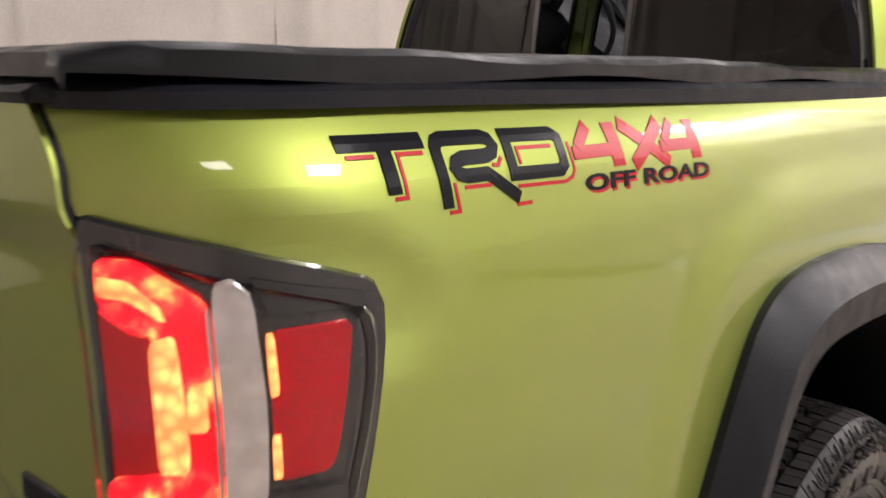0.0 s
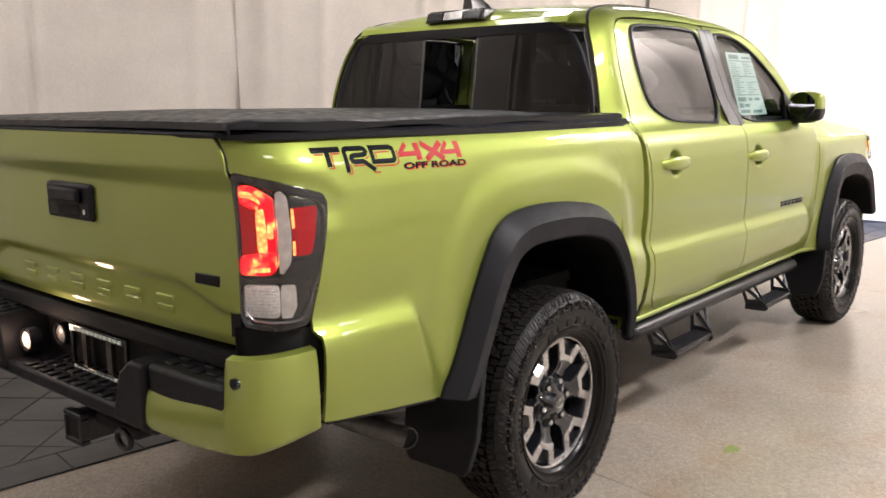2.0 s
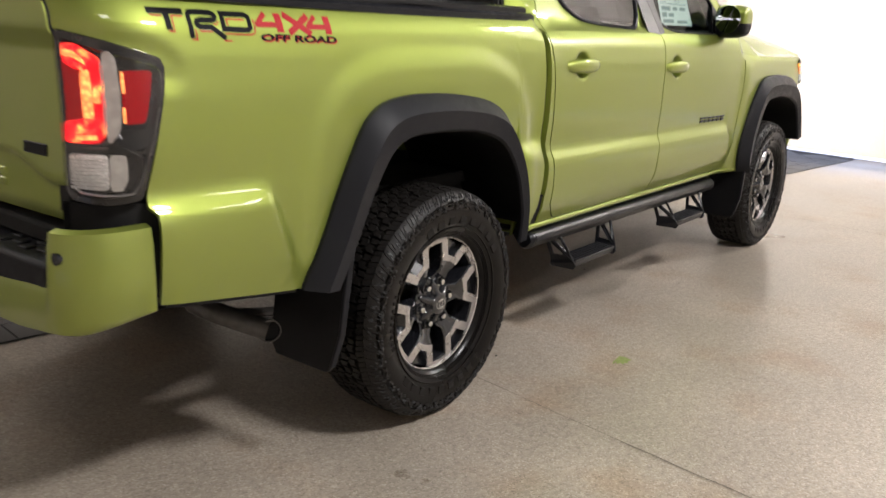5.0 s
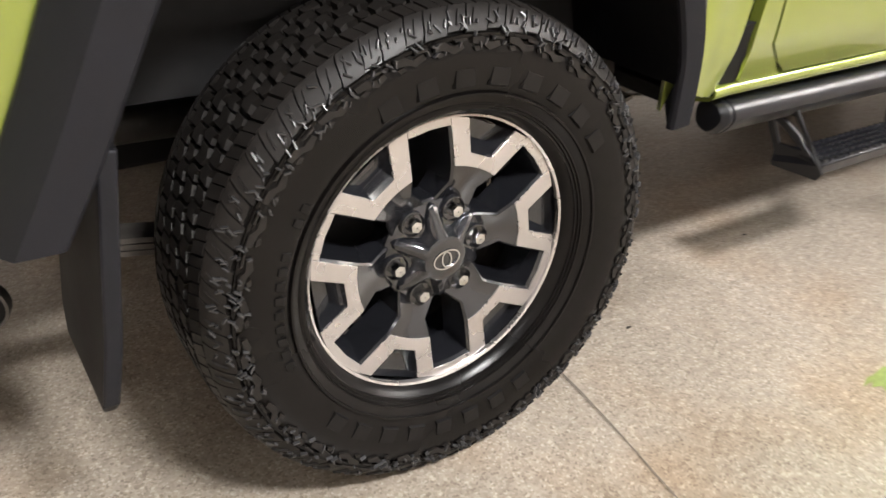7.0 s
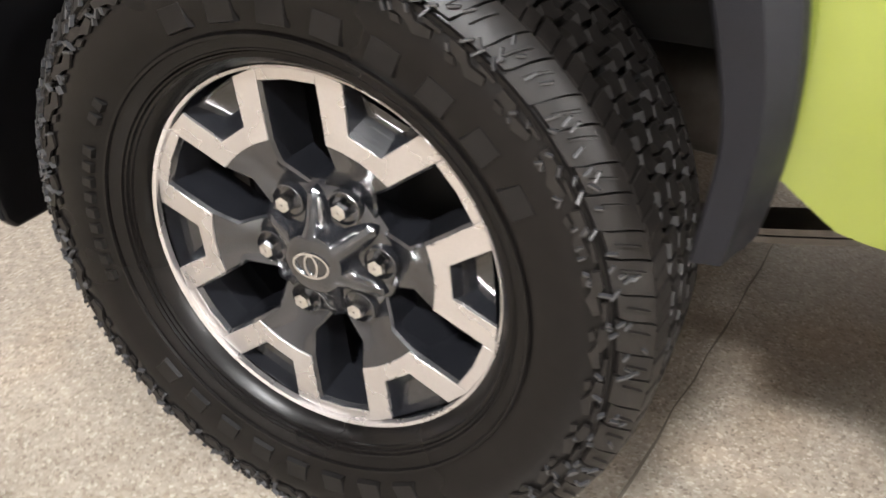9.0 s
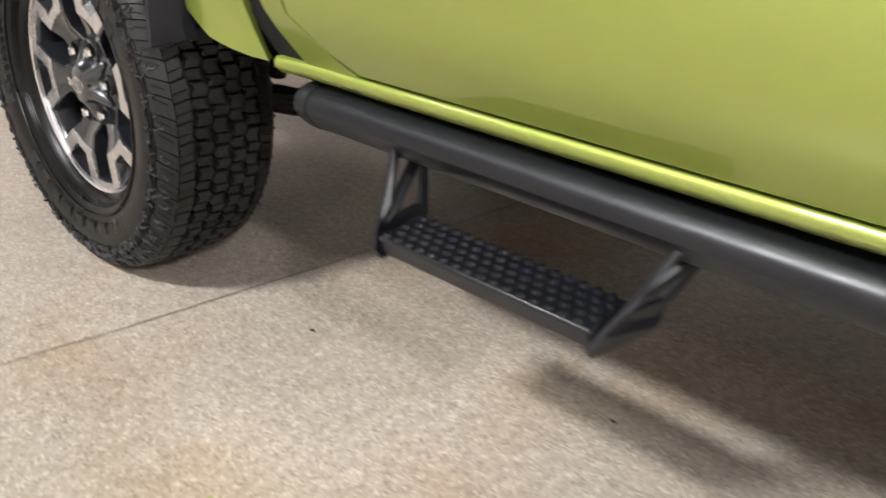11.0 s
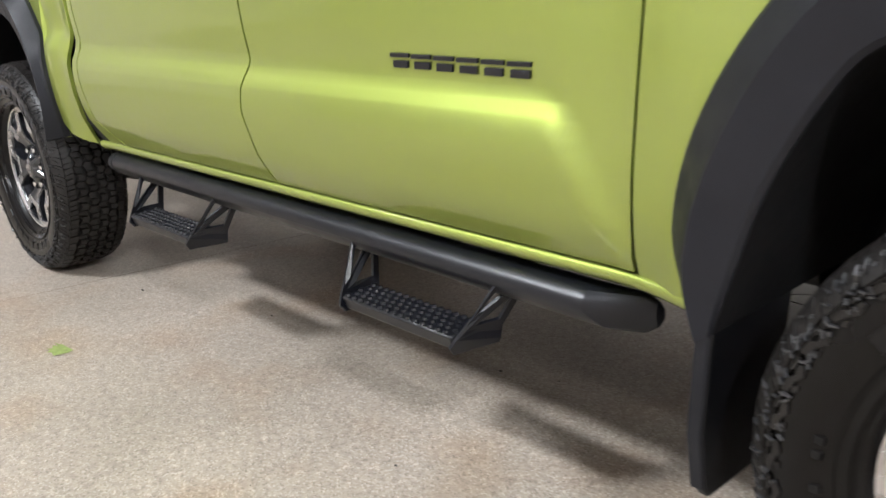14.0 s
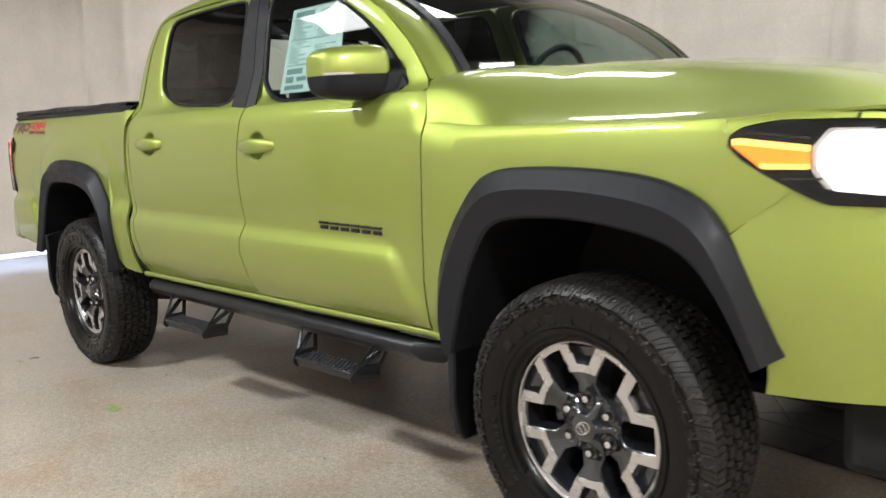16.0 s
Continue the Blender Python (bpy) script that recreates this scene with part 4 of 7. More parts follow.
# head lamps, grille and front bumper
def head_lamp(s):
    xs = np.linspace(3.633, 4.10, 34)
    at = lambda x, u, off: skin(x, lamp_low(x) + (lamp_top(x) - lamp_low(x)) * u, s, off)
    flat = lambda lo, hi, xx, off, n=5: Build().grid([[skin(x, lo(x) + (hi(x) - lo(x)) * u, s, off) for u in np.linspace(0, 1, n)] for x in xx], flip=(s < 0))
    curve = lambda px, pz: (lambda x: float(np.interp(x, px, pz)))
    rows = [[at(x, u, 0.001) for u in np.linspace(0, 1, 8)] for x in xs]
    h = Build().grid(rows, flip=(s < 0)).part("head_lamp", LAMPDARK, truck, "lit head lamp with amber side marker", solid=0.03)
    # marker: a dim amber field between a long upper and a short lower bar
    lo, hi = curve([3.643, 3.706, 3.798], [1.094, 1.045, 1.043]), curve([3.643, 3.66, 3.798], [1.107, 1.108, 1.090])
    m = flat(lo, hi, np.linspace(3.644, 3.797, 14), 0.004).part("side_marker", AMBER, h, "lit amber marker", solid=0.006)
    flat(lambda x: max(hi(x) - 0.012, lo(x) + 0.002), hi, np.linspace(3.645, 3.796, 14), 0.0065, 3).part("marker_bar", AMBERBAR, m, "bright amber bar", solid=0.003)
    flat(lo, lambda x: lo(x) + 0.010, np.linspace(3.704, 3.796, 10), 0.0065, 3).part("marker_bar", AMBERBAR, m, "bright amber bar", solid=0.003)
    # dark ledges that step back over and under the marker
    flat(lambda x: hi(x) + 0.012, lambda x: hi(x) + 0.016, np.linspace(3.672, 3.796, 10), 0.005, 3).part("inner_ledge", GLOSSBLACK, h, solid=0.004)
    flat(lambda x: 1.022, lambda x: 1.026, np.linspace(3.745, 3.82, 8), 0.005, 3).part("inner_ledge", GLOSSBLACK, h, solid=0.004)
    # lens in a pale bezel with cut corners
    blo, bhi = curve([3.800, 3.826, 3.95, 4.06], [1.038, 1.004, 0.984, 0.980]), curve([3.800, 3.826, 3.95, 4.06], [1.088, 1.123, 1.120, 1.09])
    flat(blo, bhi, np.r_[np.linspace(3.800, 3.826, 6), np.linspace(3.835, 3.90, 6)], 0.003, 8).part("lens_bezel", CLEARLENS, h, "clear bezel round the lens", solid=0.004)
    llo, lhi = curve([3.811, 3.842, 3.95, 4.06], [1.044, 1.000, 0.987, 0.983]), curve([3.811, 3.832, 3.95, 4.06], [1.086, 1.117, 1.117, 1.087])
    for ua, ub in ((0.0, 0.40), (0.415, 0.80), (0.812, 1.0)):
        rows = [[skin(x, llo(x) + (lhi(x) - llo(x)) * u, s, 0.007) for u in np.linspace(ua, ub, 5)] for x in np.r_[np.linspace(3.811, 3.842, 6), np.linspace(3.855, 4.06, 12)]]
        Build().grid(rows, flip=(s < 0)).part("head_lamp_lens", HEADLAMP, h, "white lit head lamp lens", solid=0.006)
    rows = [[at(x, u, 0.013) for u in np.linspace(0.02, 0.98, 8)] for x in np.linspace(3.636, 4.095, 32)]
    cg = Build().grid(rows, flip=(s < 0)).part("lamp_cover", LAMPCOVER, h, "clear head lamp cover")
    cg.visible_shadow = False


both_sides(head_lamp)


def lamp_brow(s):
    """Painted rim over the head lamp, and the seam where the hood begins."""
    rows = [[(x, lamp_top(x) + 0.003 + (max(crease_z(x) + 0.003 - lamp_top(x) - 0.003, 0.001)) * u) for u in np.linspace(0, 1, 6)] for x in np.r_[np.linspace(3.629, 3.67, 8), np.linspace(3.69, 3.868, 10)]]
    panel("lamp_brow", rows, s)
    rows = [[skin(3.8715 + d, 1.1405 + (crease_z(3.8715) + 0.003 - 1.1405) * u, s, 0.0012) for u in np.linspace(0, 1, 4)] for d in (-0.0022, 0.0022)]
    Build().grid(rows, flip=(s < 0)).part("hood_gap", UNDER, truck, "dark gap beside the hood", solid=0.002)
    rows = [[(x, lamp_top(x) + 0.003 + (max(crease_z(x) + 0.003 - lamp_top(x) - 0.003, 0.001)) * u) for u in np.linspace(0, 1, 6)] for x in np.linspace(3.875, 4.10, 10)]
    panel("hood_lip", rows, s)


both_sides(lamp_brow)


def front_bumper():
    rows = []
    n = 30
    for z in (0.56, 0.565, 0.60, 0.68, 0.78, 0.85, 0.90, 0.94, 0.97, 1.0, 1.02):
        half, zz = [], {}
        for t in np.linspace(0, 1, n):
            lo = float(np.interp(z, [0.56, 0.64, 0.72, 0.80, 0.86, 0.90, 0.905, 1.0, 1.02], [3.71, 3.725, 3.715, 3.68, 3.655, 3.635, 3.639, 3.758, 3.780]))
            x = lo + (4.165 - lo) * math.sin(t * math.pi / 2)
            bulge = 0.015 * smoothstep(0.95, 0.8, z) * smoothstep(0.56, 0.66, z) - (0.03 if z < 0.562 else 0)
            zz[t] = min(z, lamp_low(x) + 0.005) if x < 4.12 else z
            half.append((min(x, 4.165), half_width(min(x, 4.165), max(z, 0.65)) + bulge - (0.003 if z > 0.96 else 0)))
        hz = list(zz.values())
        right = [(x, -w, q) for (x, w), q in zip(half, hz)]
        left = [(x, w, q) for (x, w), q in reversed(list(zip(half, hz)))]
        rows.append(right + left)
    Build().grid(rows).part("front_bumper", PAINT, truck, "lime green front bumper cover", solid=0.008, sharp=50)
    b = Build().box(3.80, 4.10, -0.72, 0.72, 0.36, 0.56)
    b.part("front_valance", UNDER, truck, "black lower valance", bevel=0.03)
    rows = [[(4.17 + 0.03 * (1 - t * t), 0.48 * t, z) for t in np.linspace(-1, 1, 15)] for z in np.linspace(0.62, 1.08, 9)]
    Build().grid(rows).part("grille", GLOSSBLACK, truck, "black front grille", solid=0.02)


front_bumper()

# tailgate, with handle, badge and raised bars of its pressed name
def gate_x(y, z):
    bow = 0.018 * (1 - (y / 0.74) ** 2)
    inset = 0.020 * smoothstep(1.245, 1.19, z)
    span = 0.50 + 0.09 * smoothstep(0.98, 0.88, z)
    top = 0.955 - 0.055 * smoothstep(span - 0.03, span + 0.09, abs(y))
    lower = -0.018 * smoothstep(top + 0.004, top - 0.014, z)
    return -1.188 - bow + inset - lower + 0.012 * smoothstep(0.835, 0.808, z)


zs = sorted(set(np.linspace(0.808, 1.321, 46)))
gate_half = lambda z: min(float(np.interp(z, [0.83, 1.10, 1.20, 1.23, 1.32], [0.757, 0.758, 0.750, 0.742, 0.737])), half_width(-1.1793, z) - 0.001)
rows = [[(gate_x(y, z), y, z) for y in np.linspace(-gate_half(z), gate_half(z), 70)] for z in zs]
rows = [[(-1.16, y, 1.321) for y in np.linspace(-gate_half(1.321), gate_half(1.321), 70)]] + rows[::-1]
gate = Build().grid(rows, flip=True).part("tailgate", PAINT, truck, "lime green tailgate with a black handle", solid=0.02, sharp=50)
b = Build()
hx = gate_x(0.0, 1.12)
b.box(hx - 0.014, hx + 0.01, -0.128, 0.128, 1.072, 1.178)
hb = b.part("handle_bezel", PLASTIC, gate, "black tailgate handle surround", bevel=0.012)
b = Build().box(hx - 0.016, hx - 0.002, -0.07, 0.06, 1.082, 1.118)
b.part("handle_recess", UNDER, gate, bevel=0.006)
b = Build().box(hx - 0.032, hx - 0.012, -0.085, 0.085, 1.122, 1.166)
b.part("handle_grip", PLASTIC, gate, bevel=0.01)
cyl = [(hx - 0.018, -0.098 + 0.008 * math.cos(t), 1.10 + 0.008 * math.sin(t)) for t in np.linspace(0, 2 * math.pi, 14, endpoint=False)]
Build().prism([(hx - 0.005, y, z) for _, y, z in cyl], cyl).part("lock", CHROME, gate)
for k in range(6):
    # the pressed name, as plain raised bars, two to each place
    y, w = 0.345 - k * 0.152, 0.042
    for zb, zt, ww in ((0.858, 0.880, w * 0.9), (0.888, 0.906, w)):
        o = [(y - ww, zb), (y + ww, zb), (y + ww * 0.96, zt), (y - ww * 0.96, zt)]
        b = Build().prism([(gate_x(p, q) + 0.004, p, q) for p, q in o], [(gate_x(p, q) - 0.006, y + (p - y) * 0.92, q + (0.003 if q == zb else -0.003)) for p, q in o])
        normalise(b).part("pressed_bar", PAINT, gate, bevel=0.002)
b = Build().prism([(gate_x(y, z) + 0.002, y, z) for y, z in ((-0.668, 0.958), (-0.575, 0.958), (-0.578, 0.986), (-0.671, 0.986))], [(gate_x(y, z) - 0.004, y, z) for y, z in ((-0.668, 0.958), (-0.575, 0.958), (-0.578, 0.986), (-0.671, 0.986))])
b.part("gate_badge", DECALBLACK, gate, "small black badge", bevel=0.005)

# tail lamps
def tail_lamp(s):
    def at(a, z, off=0.0):
        base = soft_interp(z, BED_Z, BED_W)
        sa, ca = math.sin(a), math.cos(a)
        return (-0.98 - 0.205 * sa - off * sa, s * (base - 0.155 * (1 - ca) + off * ca), z)

    def from_outline(outline, off, name, mat, parent, label="", thick=0.008, n=48, times=1, rings=(1.0, 0.9, 0.6, 0.3)):
        """A lens with the outline given in degrees round the corner and height."""
        turn_in = 0.0 if name == "tail_lamp" else 1.0
        o = cut_corners([(radians(a + turn_in * float(np.interp(a, [10, 20, 36, 50, 60, 80, 92], [0, -1.8, -2.4, -3.0, -2.6, -7.0, -17.0]))), z) for a, z in outline], n)
        c = o.mean(0)
        rows = [[at(*(c + (p - c) * k), off - (0.004 if k == 1.0 else 0)) for p in o] for k in (1.0, *[0.985 * r for r in rings])]
        b = Build().grid(rows, close=True)
        b.poly(rows[-1])
        return b.part(name, mat, parent, label, solid=thick, sharp=25)

    edge_line = [(78.5, 1.100), (78, 0.90), (74, 0.876), (58, 0.868), (44, 0.864), (24, 0.876), (12, 1.04), (6, 1.160), (9, 1.186), (20, 1.199), (42, 1.220), (60, 1.232), (75, 1.240), (78.5, 1.236)]
    lamp = from_outline(edge_line, 0.002, "tail_lamp", LIGHTBODY, truck, "lit red tail lamp in a smoked housing", 0.02, 80)
    inner = [(76, 1.10), (75.5, 0.905), (71, 0.888), (44, 0.882), (27, 0.893), (15, 1.05), (10, 1.150), (14, 1.170), (42, 1.196), (60, 1.213), (75.5, 1.224)]
    rows = [[at(*p, off) for p in rounded([(radians(a), z) for a, z in line_], 90, 1, True)] for line_, off in (([(a + (1 if a > 50 else -1), z) for a, z in inner], 0.004), (inner, 0.0065), ([(a - (1.5 if a > 50 else -1.5), z + (0.004 if z < 0.95 else -0.004)) for a, z in inner], 0.004))]
    Build().grid(rows, close=True).part("lamp_rim", GLOSSBLACK, lamp, "black lamp rim", solid=0.003)
    # rear face: a dim red field framed by a bright band on three sides
    from_outline([(85, 1.035), (79, 1.045), (79, 1.185), (77, 1.213), (63, 1.213), (47.3, 1.181), (47.0, 1.026), (52, 1.003), (84, 1.003)], 0.008, "red_lens", REDLENS, lamp, "glowing red brake lamp lens")
    from_outline([(78, 1.181), (76, 1.212), (63.5, 1.212), (47.6, 1.180), (47.4, 1.05), (59, 1.06), (60, 1.155), (66, 1.178)], 0.012, "brake_lamp", REDGLOW, lamp, "bright red lit band", 0.006, 60)
    from_outline([(84, 1.005), (84.5, 1.040), (79, 1.050), (60, 1.058), (47.4, 1.056), (47.4, 1.028), (53, 1.005)], 0.012, "brake_lamp", REDGLOW, lamp, "bright red lit band", 0.006, 60)
    from_outline([(62, 1.058), (62, 1.155), (55.5, 1.162), (54.5, 1.058)], 0.0140, "lamp_core", HOTGLOW, lamp, "glaring orange lamp core", 0.004, 24)
    from_outline([(77, 1.186), (76, 1.200), (66, 1.198), (58, 1.180), (57, 1.168), (66, 1.184)], 0.0135, "lamp_core", HOTGLOW, lamp, "glaring orange lamp core", 0.004, 24)
    from_outline([(55, 1.09), (54, 1.125), (50.5, 1.12), (50.5, 1.09)], 0.0135, "lamp_core", HOTGLOW, lamp, "glaring orange lamp core", 0.004, 20)
    from_outline([(70, 1.012), (70, 1.022), (53, 1.024), (53, 1.012)], 0.0135, "lamp_core", HOTGLOW, lamp, "glaring orange lamp core", 0.004, 20)
    from_outline([(47.6, 1.195), (43, 1.199), (39, 1.186), (38, 1.110), (38.6, 1.034), (44.5, 1.004), (47.6, 1.008)], 0.014, "clear_strip", CLEARLENS, lamp, "clear lens strip", 0.01)
    from_outline([(48.8, 1.180), (47.9, 1.182), (47.9, 1.025), (48.8, 1.023)], 0.0165, "chrome_strip", CHROME, lamp, "thin chrome strip", 0.003, 40)
    from_outline([(37.2, 1.158), (18.0, 1.160), (17.5, 1.152), (23.5, 1.047), (37.4, 1.044)], 0.007, "side_lens", REDLENS, lamp, "red side lens")
    from_outline([(37.3, 1.157), (35.4, 1.157), (35.2, 1.112), (37.3, 1.110)], 0.0095, "lamp_core", HOTGLOW, lamp, "glaring orange lamp core", 0.003, 20)
    from_outline([(37.5, 1.082), (35.6, 1.082), (35.4, 1.048), (37.5, 1.048)], 0.0095, "lamp_core", HOTGLOW, lamp, "glaring orange lamp core", 0.003, 20)
    from_outline([(36, 1.17), (14, 1.168), (12, 1.178), (30, 1.190), (40, 1.198)], 0.006, "smoked_cap", GLOSSBLACK, lamp)
    from_outline([(88, 0.998), (88, 0.985), (36, 0.983), (20, 1.0), (19, 1.035), (38, 1.036), (43, 1.0), (60, 0.999)], 0.0085, "smoked_band", GLOSSBLACK, lamp)
    frame_line = rounded([(radians(a), z) for a, z in ((73, 0.992), (22, 0.994), (26, 0.893), (43, 0.886), (71, 0.897))], 70, 1, True)
    rows = [[at(a, z, off) for a, z in frame_line + np.array(shift)] for shift, off in (((0, 0), 0.006), ((0, 0.0012), 0.010), ((0, 0.0030), 0.006))]
    Build().grid(rows, close=True).part("lens_frame", SMOKEDEDGE, lamp, "pale edge of the lower lens", solid=0.002)
    cover_glass = from_outline([(a + (8 if a > 70 else 2 if a > 30 else 1), z) for a, z in inner], 0.021, "lamp_cover", LAMPCOVER, lamp, "clear outer lamp cover", 0.0, 60)
    cover_glass.visible_shadow = False
    for k in range(9):
        z = 0.906 + k * 0.0080
        from_outline([(79, z), (79, z + 0.006), (48.2, z + 0.005), (48.0, z)], 0.010, "reverse_rib", WHITELENS, lamp, "", 0.004, 24, 1)
    from_outline([(80, 0.983), (47.6, 0.981), (47.3, 0.900), (78, 0.906)], 0.007, "reverse_lens", WHITELENS, lamp, "white reversing lamp lens")
    from_outline([(47.2, 0.981), (36.2, 0.979), (35.6, 0.925), (39.5, 0.900), (47.2, 0.900)], 0.009, "clear_cheek", CLEARLENS, lamp, "clear lens cheek")


both_sides(tail_lamp)


def lamp_seat(s):
    # black strip added behind the tailgate's gap to keep it in shade
    Build().box(-1.166, -1.152, *sorted((s * 0.700, s * 0.738)), 0.84, 1.300).part("gate_gap", UNDER, truck)
    # dark strip over the gate's painted rim stands for shade in the narrow gap
    rows = [[(gate_x(0.734, z) + 0.004, s * (gate_half(z) + 0.0012), z), (gate_x(0.734, z) + 0.012, s * (gate_half(z) + 0.0012), z)] for z in np.linspace(1.20, 1.320, 12)]
    Build().grid(rows, flip=(s < 0)).part("gate_edge", UNDER, truck, solid=0.0008)
    rows = []
    for z in (0.80, 0.866):
        rows.append([(-0.98 - 0.19 * math.sin(a), s * (0.868 - 0.150 * (1 - math.cos(a))), z) for a in np.linspace(0, math.pi / 2, 12)] + [(-1.165, s * 0.735, z)])
    Build().grid(rows, flip=(s < 0)).part("lamp_seat", UNDER, truck, solid=0.02)


both_sides(lamp_seat)

# bed: floor, inner walls, rail caps and the soft cover
Build().box(-1.13, 0.56, -0.70, 0.70, 0.72, 0.76).part("bed_floor", UNDER, truck)
for s in (-1, 1):
    rows = []
    for x in np.r_[np.linspace(-1.180, -1.0, 14), np.linspace(-0.97, 0.575, 24)]:
        w = half_width(x, 1.29)
        z, e = rail_z(x), rail_rise(x)
        rows.append([(x, s * (w - 0.005), z - 0.008), (x, s * (w - 0.004), z + 0.010 - 0.6 * e), (x, s * (w - 0.018), z + 0.020 - e), (x, s * (w - 0.09), z + 0.022 - e), (x, s * (w - 0.095), z - 0.05)])
    b = Build().grid(rows, flip=(s < 0))
    b.part("rail_cap", PLASTIC, truck, "black plastic bed rail cap", solid=0.004)
rows = [[(x, y, z) for y in np.linspace(-0.712, 0.712, 24)] for x, z in ((-1.195, 1.317), (-1.198, 1.325), (-1.185, 1.332), (-1.12, 1.333))]
Build().grid(rows).part("gate_cap", PLASTIC, truck, "black plastic tailgate cap", solid=0.004)


for s in (-1, 1):
    # moulded corner where the rail cap meets the tailgate cap
    q = [(-1.194, 0.680), (-1.194, 0.712), (-1.184, 0.720), (-1.15, 0.745), (-1.12, 0.760), (-1.12, 0.680)]
    b = Build().prism([(x, s * y, 1.317) for x, y in q], [(x + 0.004, s * (y - 0.002), 1.3315) for x, y in q])
    normalise(b).part("corner_cap", PLASTIC, truck, "black plastic corner cap", bevel=0.004)


def cover():
    rng = random.Random(4)
    rows = []
    xs = np.r_[np.linspace(-1.185, -1.02, 12), np.linspace(-0.98, 0.52, 50)]
    ph = [rng.uniform(0, 6) for _ in range(6)]
    for x in xs:
        lim = min(half_width(max(x, -1.10), 1.29), 0.835) - 0.010
        if x < -1.10:
            lim -= (-1.10 - x) * 0.5
        r = []
        base = cover_line(x) + 0.052 - 0.006 * smoothstep(-0.5, 0.5, x)
        dip = 0.010 * smoothstep(-1.185, -1.15, x)
        for w in (-1.0, -0.999, -0.985, -0.96, *np.linspace(-0.93, 0.93, 41), 0.96, 0.985, 0.999, 1.0):
            q = 1 - abs(w)
            crown = 0.018 * (1 - w * w) * smoothstep(-1.19, -0.7, x) * smoothstep(0.55, 0.1, x)
            wav = 0.0022 * math.sin(x * 9 + ph[0] + 3 * w) + 0.0014 * math.sin(x * 27 + ph[1]) * (1 if abs(w) > 0.9 else 0.3)
            z = base - 0.012 + crown + wav + dip * 0.6
            if abs(w) > 0.9995:
                z = base - 0.029 + 0.004 * math.sin(x * 11 + ph[2])
            elif abs(w) > 0.99:
                z -= 0.006
            r.append((x, lim * w, z))
        rows.append(r)
    first = [(x - 0.004, y, z - 0.017) for x, y, z in rows[0]]
    rows = [first] + rows
    Build().grid(rows, flip=True).part("tonneau_cover", COVER, truck, "black vinyl soft cover stretched over the bed", solid=0.004, sharp=55)
    for s in (-1, 1):
        b = Build().box(-1.10, 0.50, *sorted((s * 0.70, s * 0.775)), 1.322, 1.336)
        b.part("cover_rail", UNDER, truck)
    Build().box(-1.165, -1.13, -0.70, 0.70, 1.322, 1.340).part("cover_rail", UNDER, truck)


cover()

# back of the cab: window in three panes, seats behind it
def back_x(y, z):
    return 0.512 + (z - 1.33) * 0.13 - 0.035 * (1 - (y / 0.72) ** 2)


def win_half(z):
    return float(np.interp(z, [1.28, 1.33, 1.45, 1.58, 1.64, 1.675, 1.69], [0.722, 0.715, 0.685, 0.63, 0.59, 0.53, 0.50]))


WZ0, WZ1 = 1.29, 1.686
zs = np.linspace(WZ0, WZ1, 18)

b = Build()
for s in (-1, 1):
    rows = [[(back_x(y, z) + 0.004, y, z) for y in np.linspace(s * 0.150, s * win_half(z), 14)] for z in zs]
    pane = Build().grid(rows, flip=(s > 0)).part("rear_window_pane", TINTGLASS, truck, "dark tinted rear window pane")
    pane.visible_shadow = False
    rows = [[(back_x(y, z) + d, s * w, z) for w, d in ((win_half(z) - 0.02, 0.0), (win_half(z) + 0.004, -0.002), (win_half(z) + 0.010, 0.006))] for z in zs for y in (s * win_half(z),)]
    Build().grid(rows, flip=(s < 0)).part("rear_window_seal", PLASTIC, truck, solid=0.004)
    rows = [[(back_x(0.15, z) + 0.002, s * (0.150 + d), z) for d in (-0.010, 0.004)] for z in np.linspace(WZ0, 1.668, 6)]
    Build().grid(rows, flip=(s < 0)).part("slider_post", GLOSSBLACK, truck, "black sliding window post", solid=0.006)
for z0, z1 in ((1.652, 1.692), (1.285, 1.315)):
    rows = [[(back_x(y, z) - 0.003, y, z) for y in np.linspace(-min(win_half(z), 0.70), min(win_half(z), 0.70), 24)] for z in (z0, z1)]
    Build().grid(rows).part("rear_window_band", DECALBLACK, truck, solid=0.006)
# the middle pane is slid open behind the right-hand one
rows = [[(back_x(0, z) + 0.018, y, z) for y in (-0.43, -0.13)] for z in (1.31, 1.655)]
sl = Build().grid(rows).part("sliding_pane", TINTGLASS, truck, "sliding rear pane, pushed open", solid=0.004)
sl.visible_shadow = False
rows = [[(x, y, z) for y in np.linspace(-0.56, 0.56, 20)] for x, z in ((0.60, 1.735), (0.555, 1.715), (0.545, 1.690))]
Build().grid(rows).part("roof_rear_edge", PAINT, truck, solid=0.01)
# high brake lamp and aerial
b = Build()
o = [(-0.16, 1.722), (0.16, 1.722), (0.15, 1.772), (-0.15, 1.772)]
b.prism([(0.535 + (z - 1.72) * 0.5, y, z) for y, z in o], [(0.66, y, z) for y, z in o])
ch = b.part("high_brake_lamp", LIGHTBODY, truck, "smoked high brake lamp on the roof edge", bevel=0.008)
for y0, y1 in ((-0.145, -0.06), (-0.05, 0.05), (0.06, 0.145)):
    b = Build().prism([(0.532, y0, 1.730), (0.532, y1, 1.730), (0.545, y1, 1.763), (0.545, y0, 1.763)], [(0.56, y0, 1.730), (0.56, y1, 1.730), (0.56, y1, 1.763), (0.56, y0, 1.763)])
    b.part("brake_lamp_lens", CLEARLENS if y0 > -0.06 and y0 < 0 else LIGHTBODY, ch, bevel=0.002)
b = Build()
rows = []
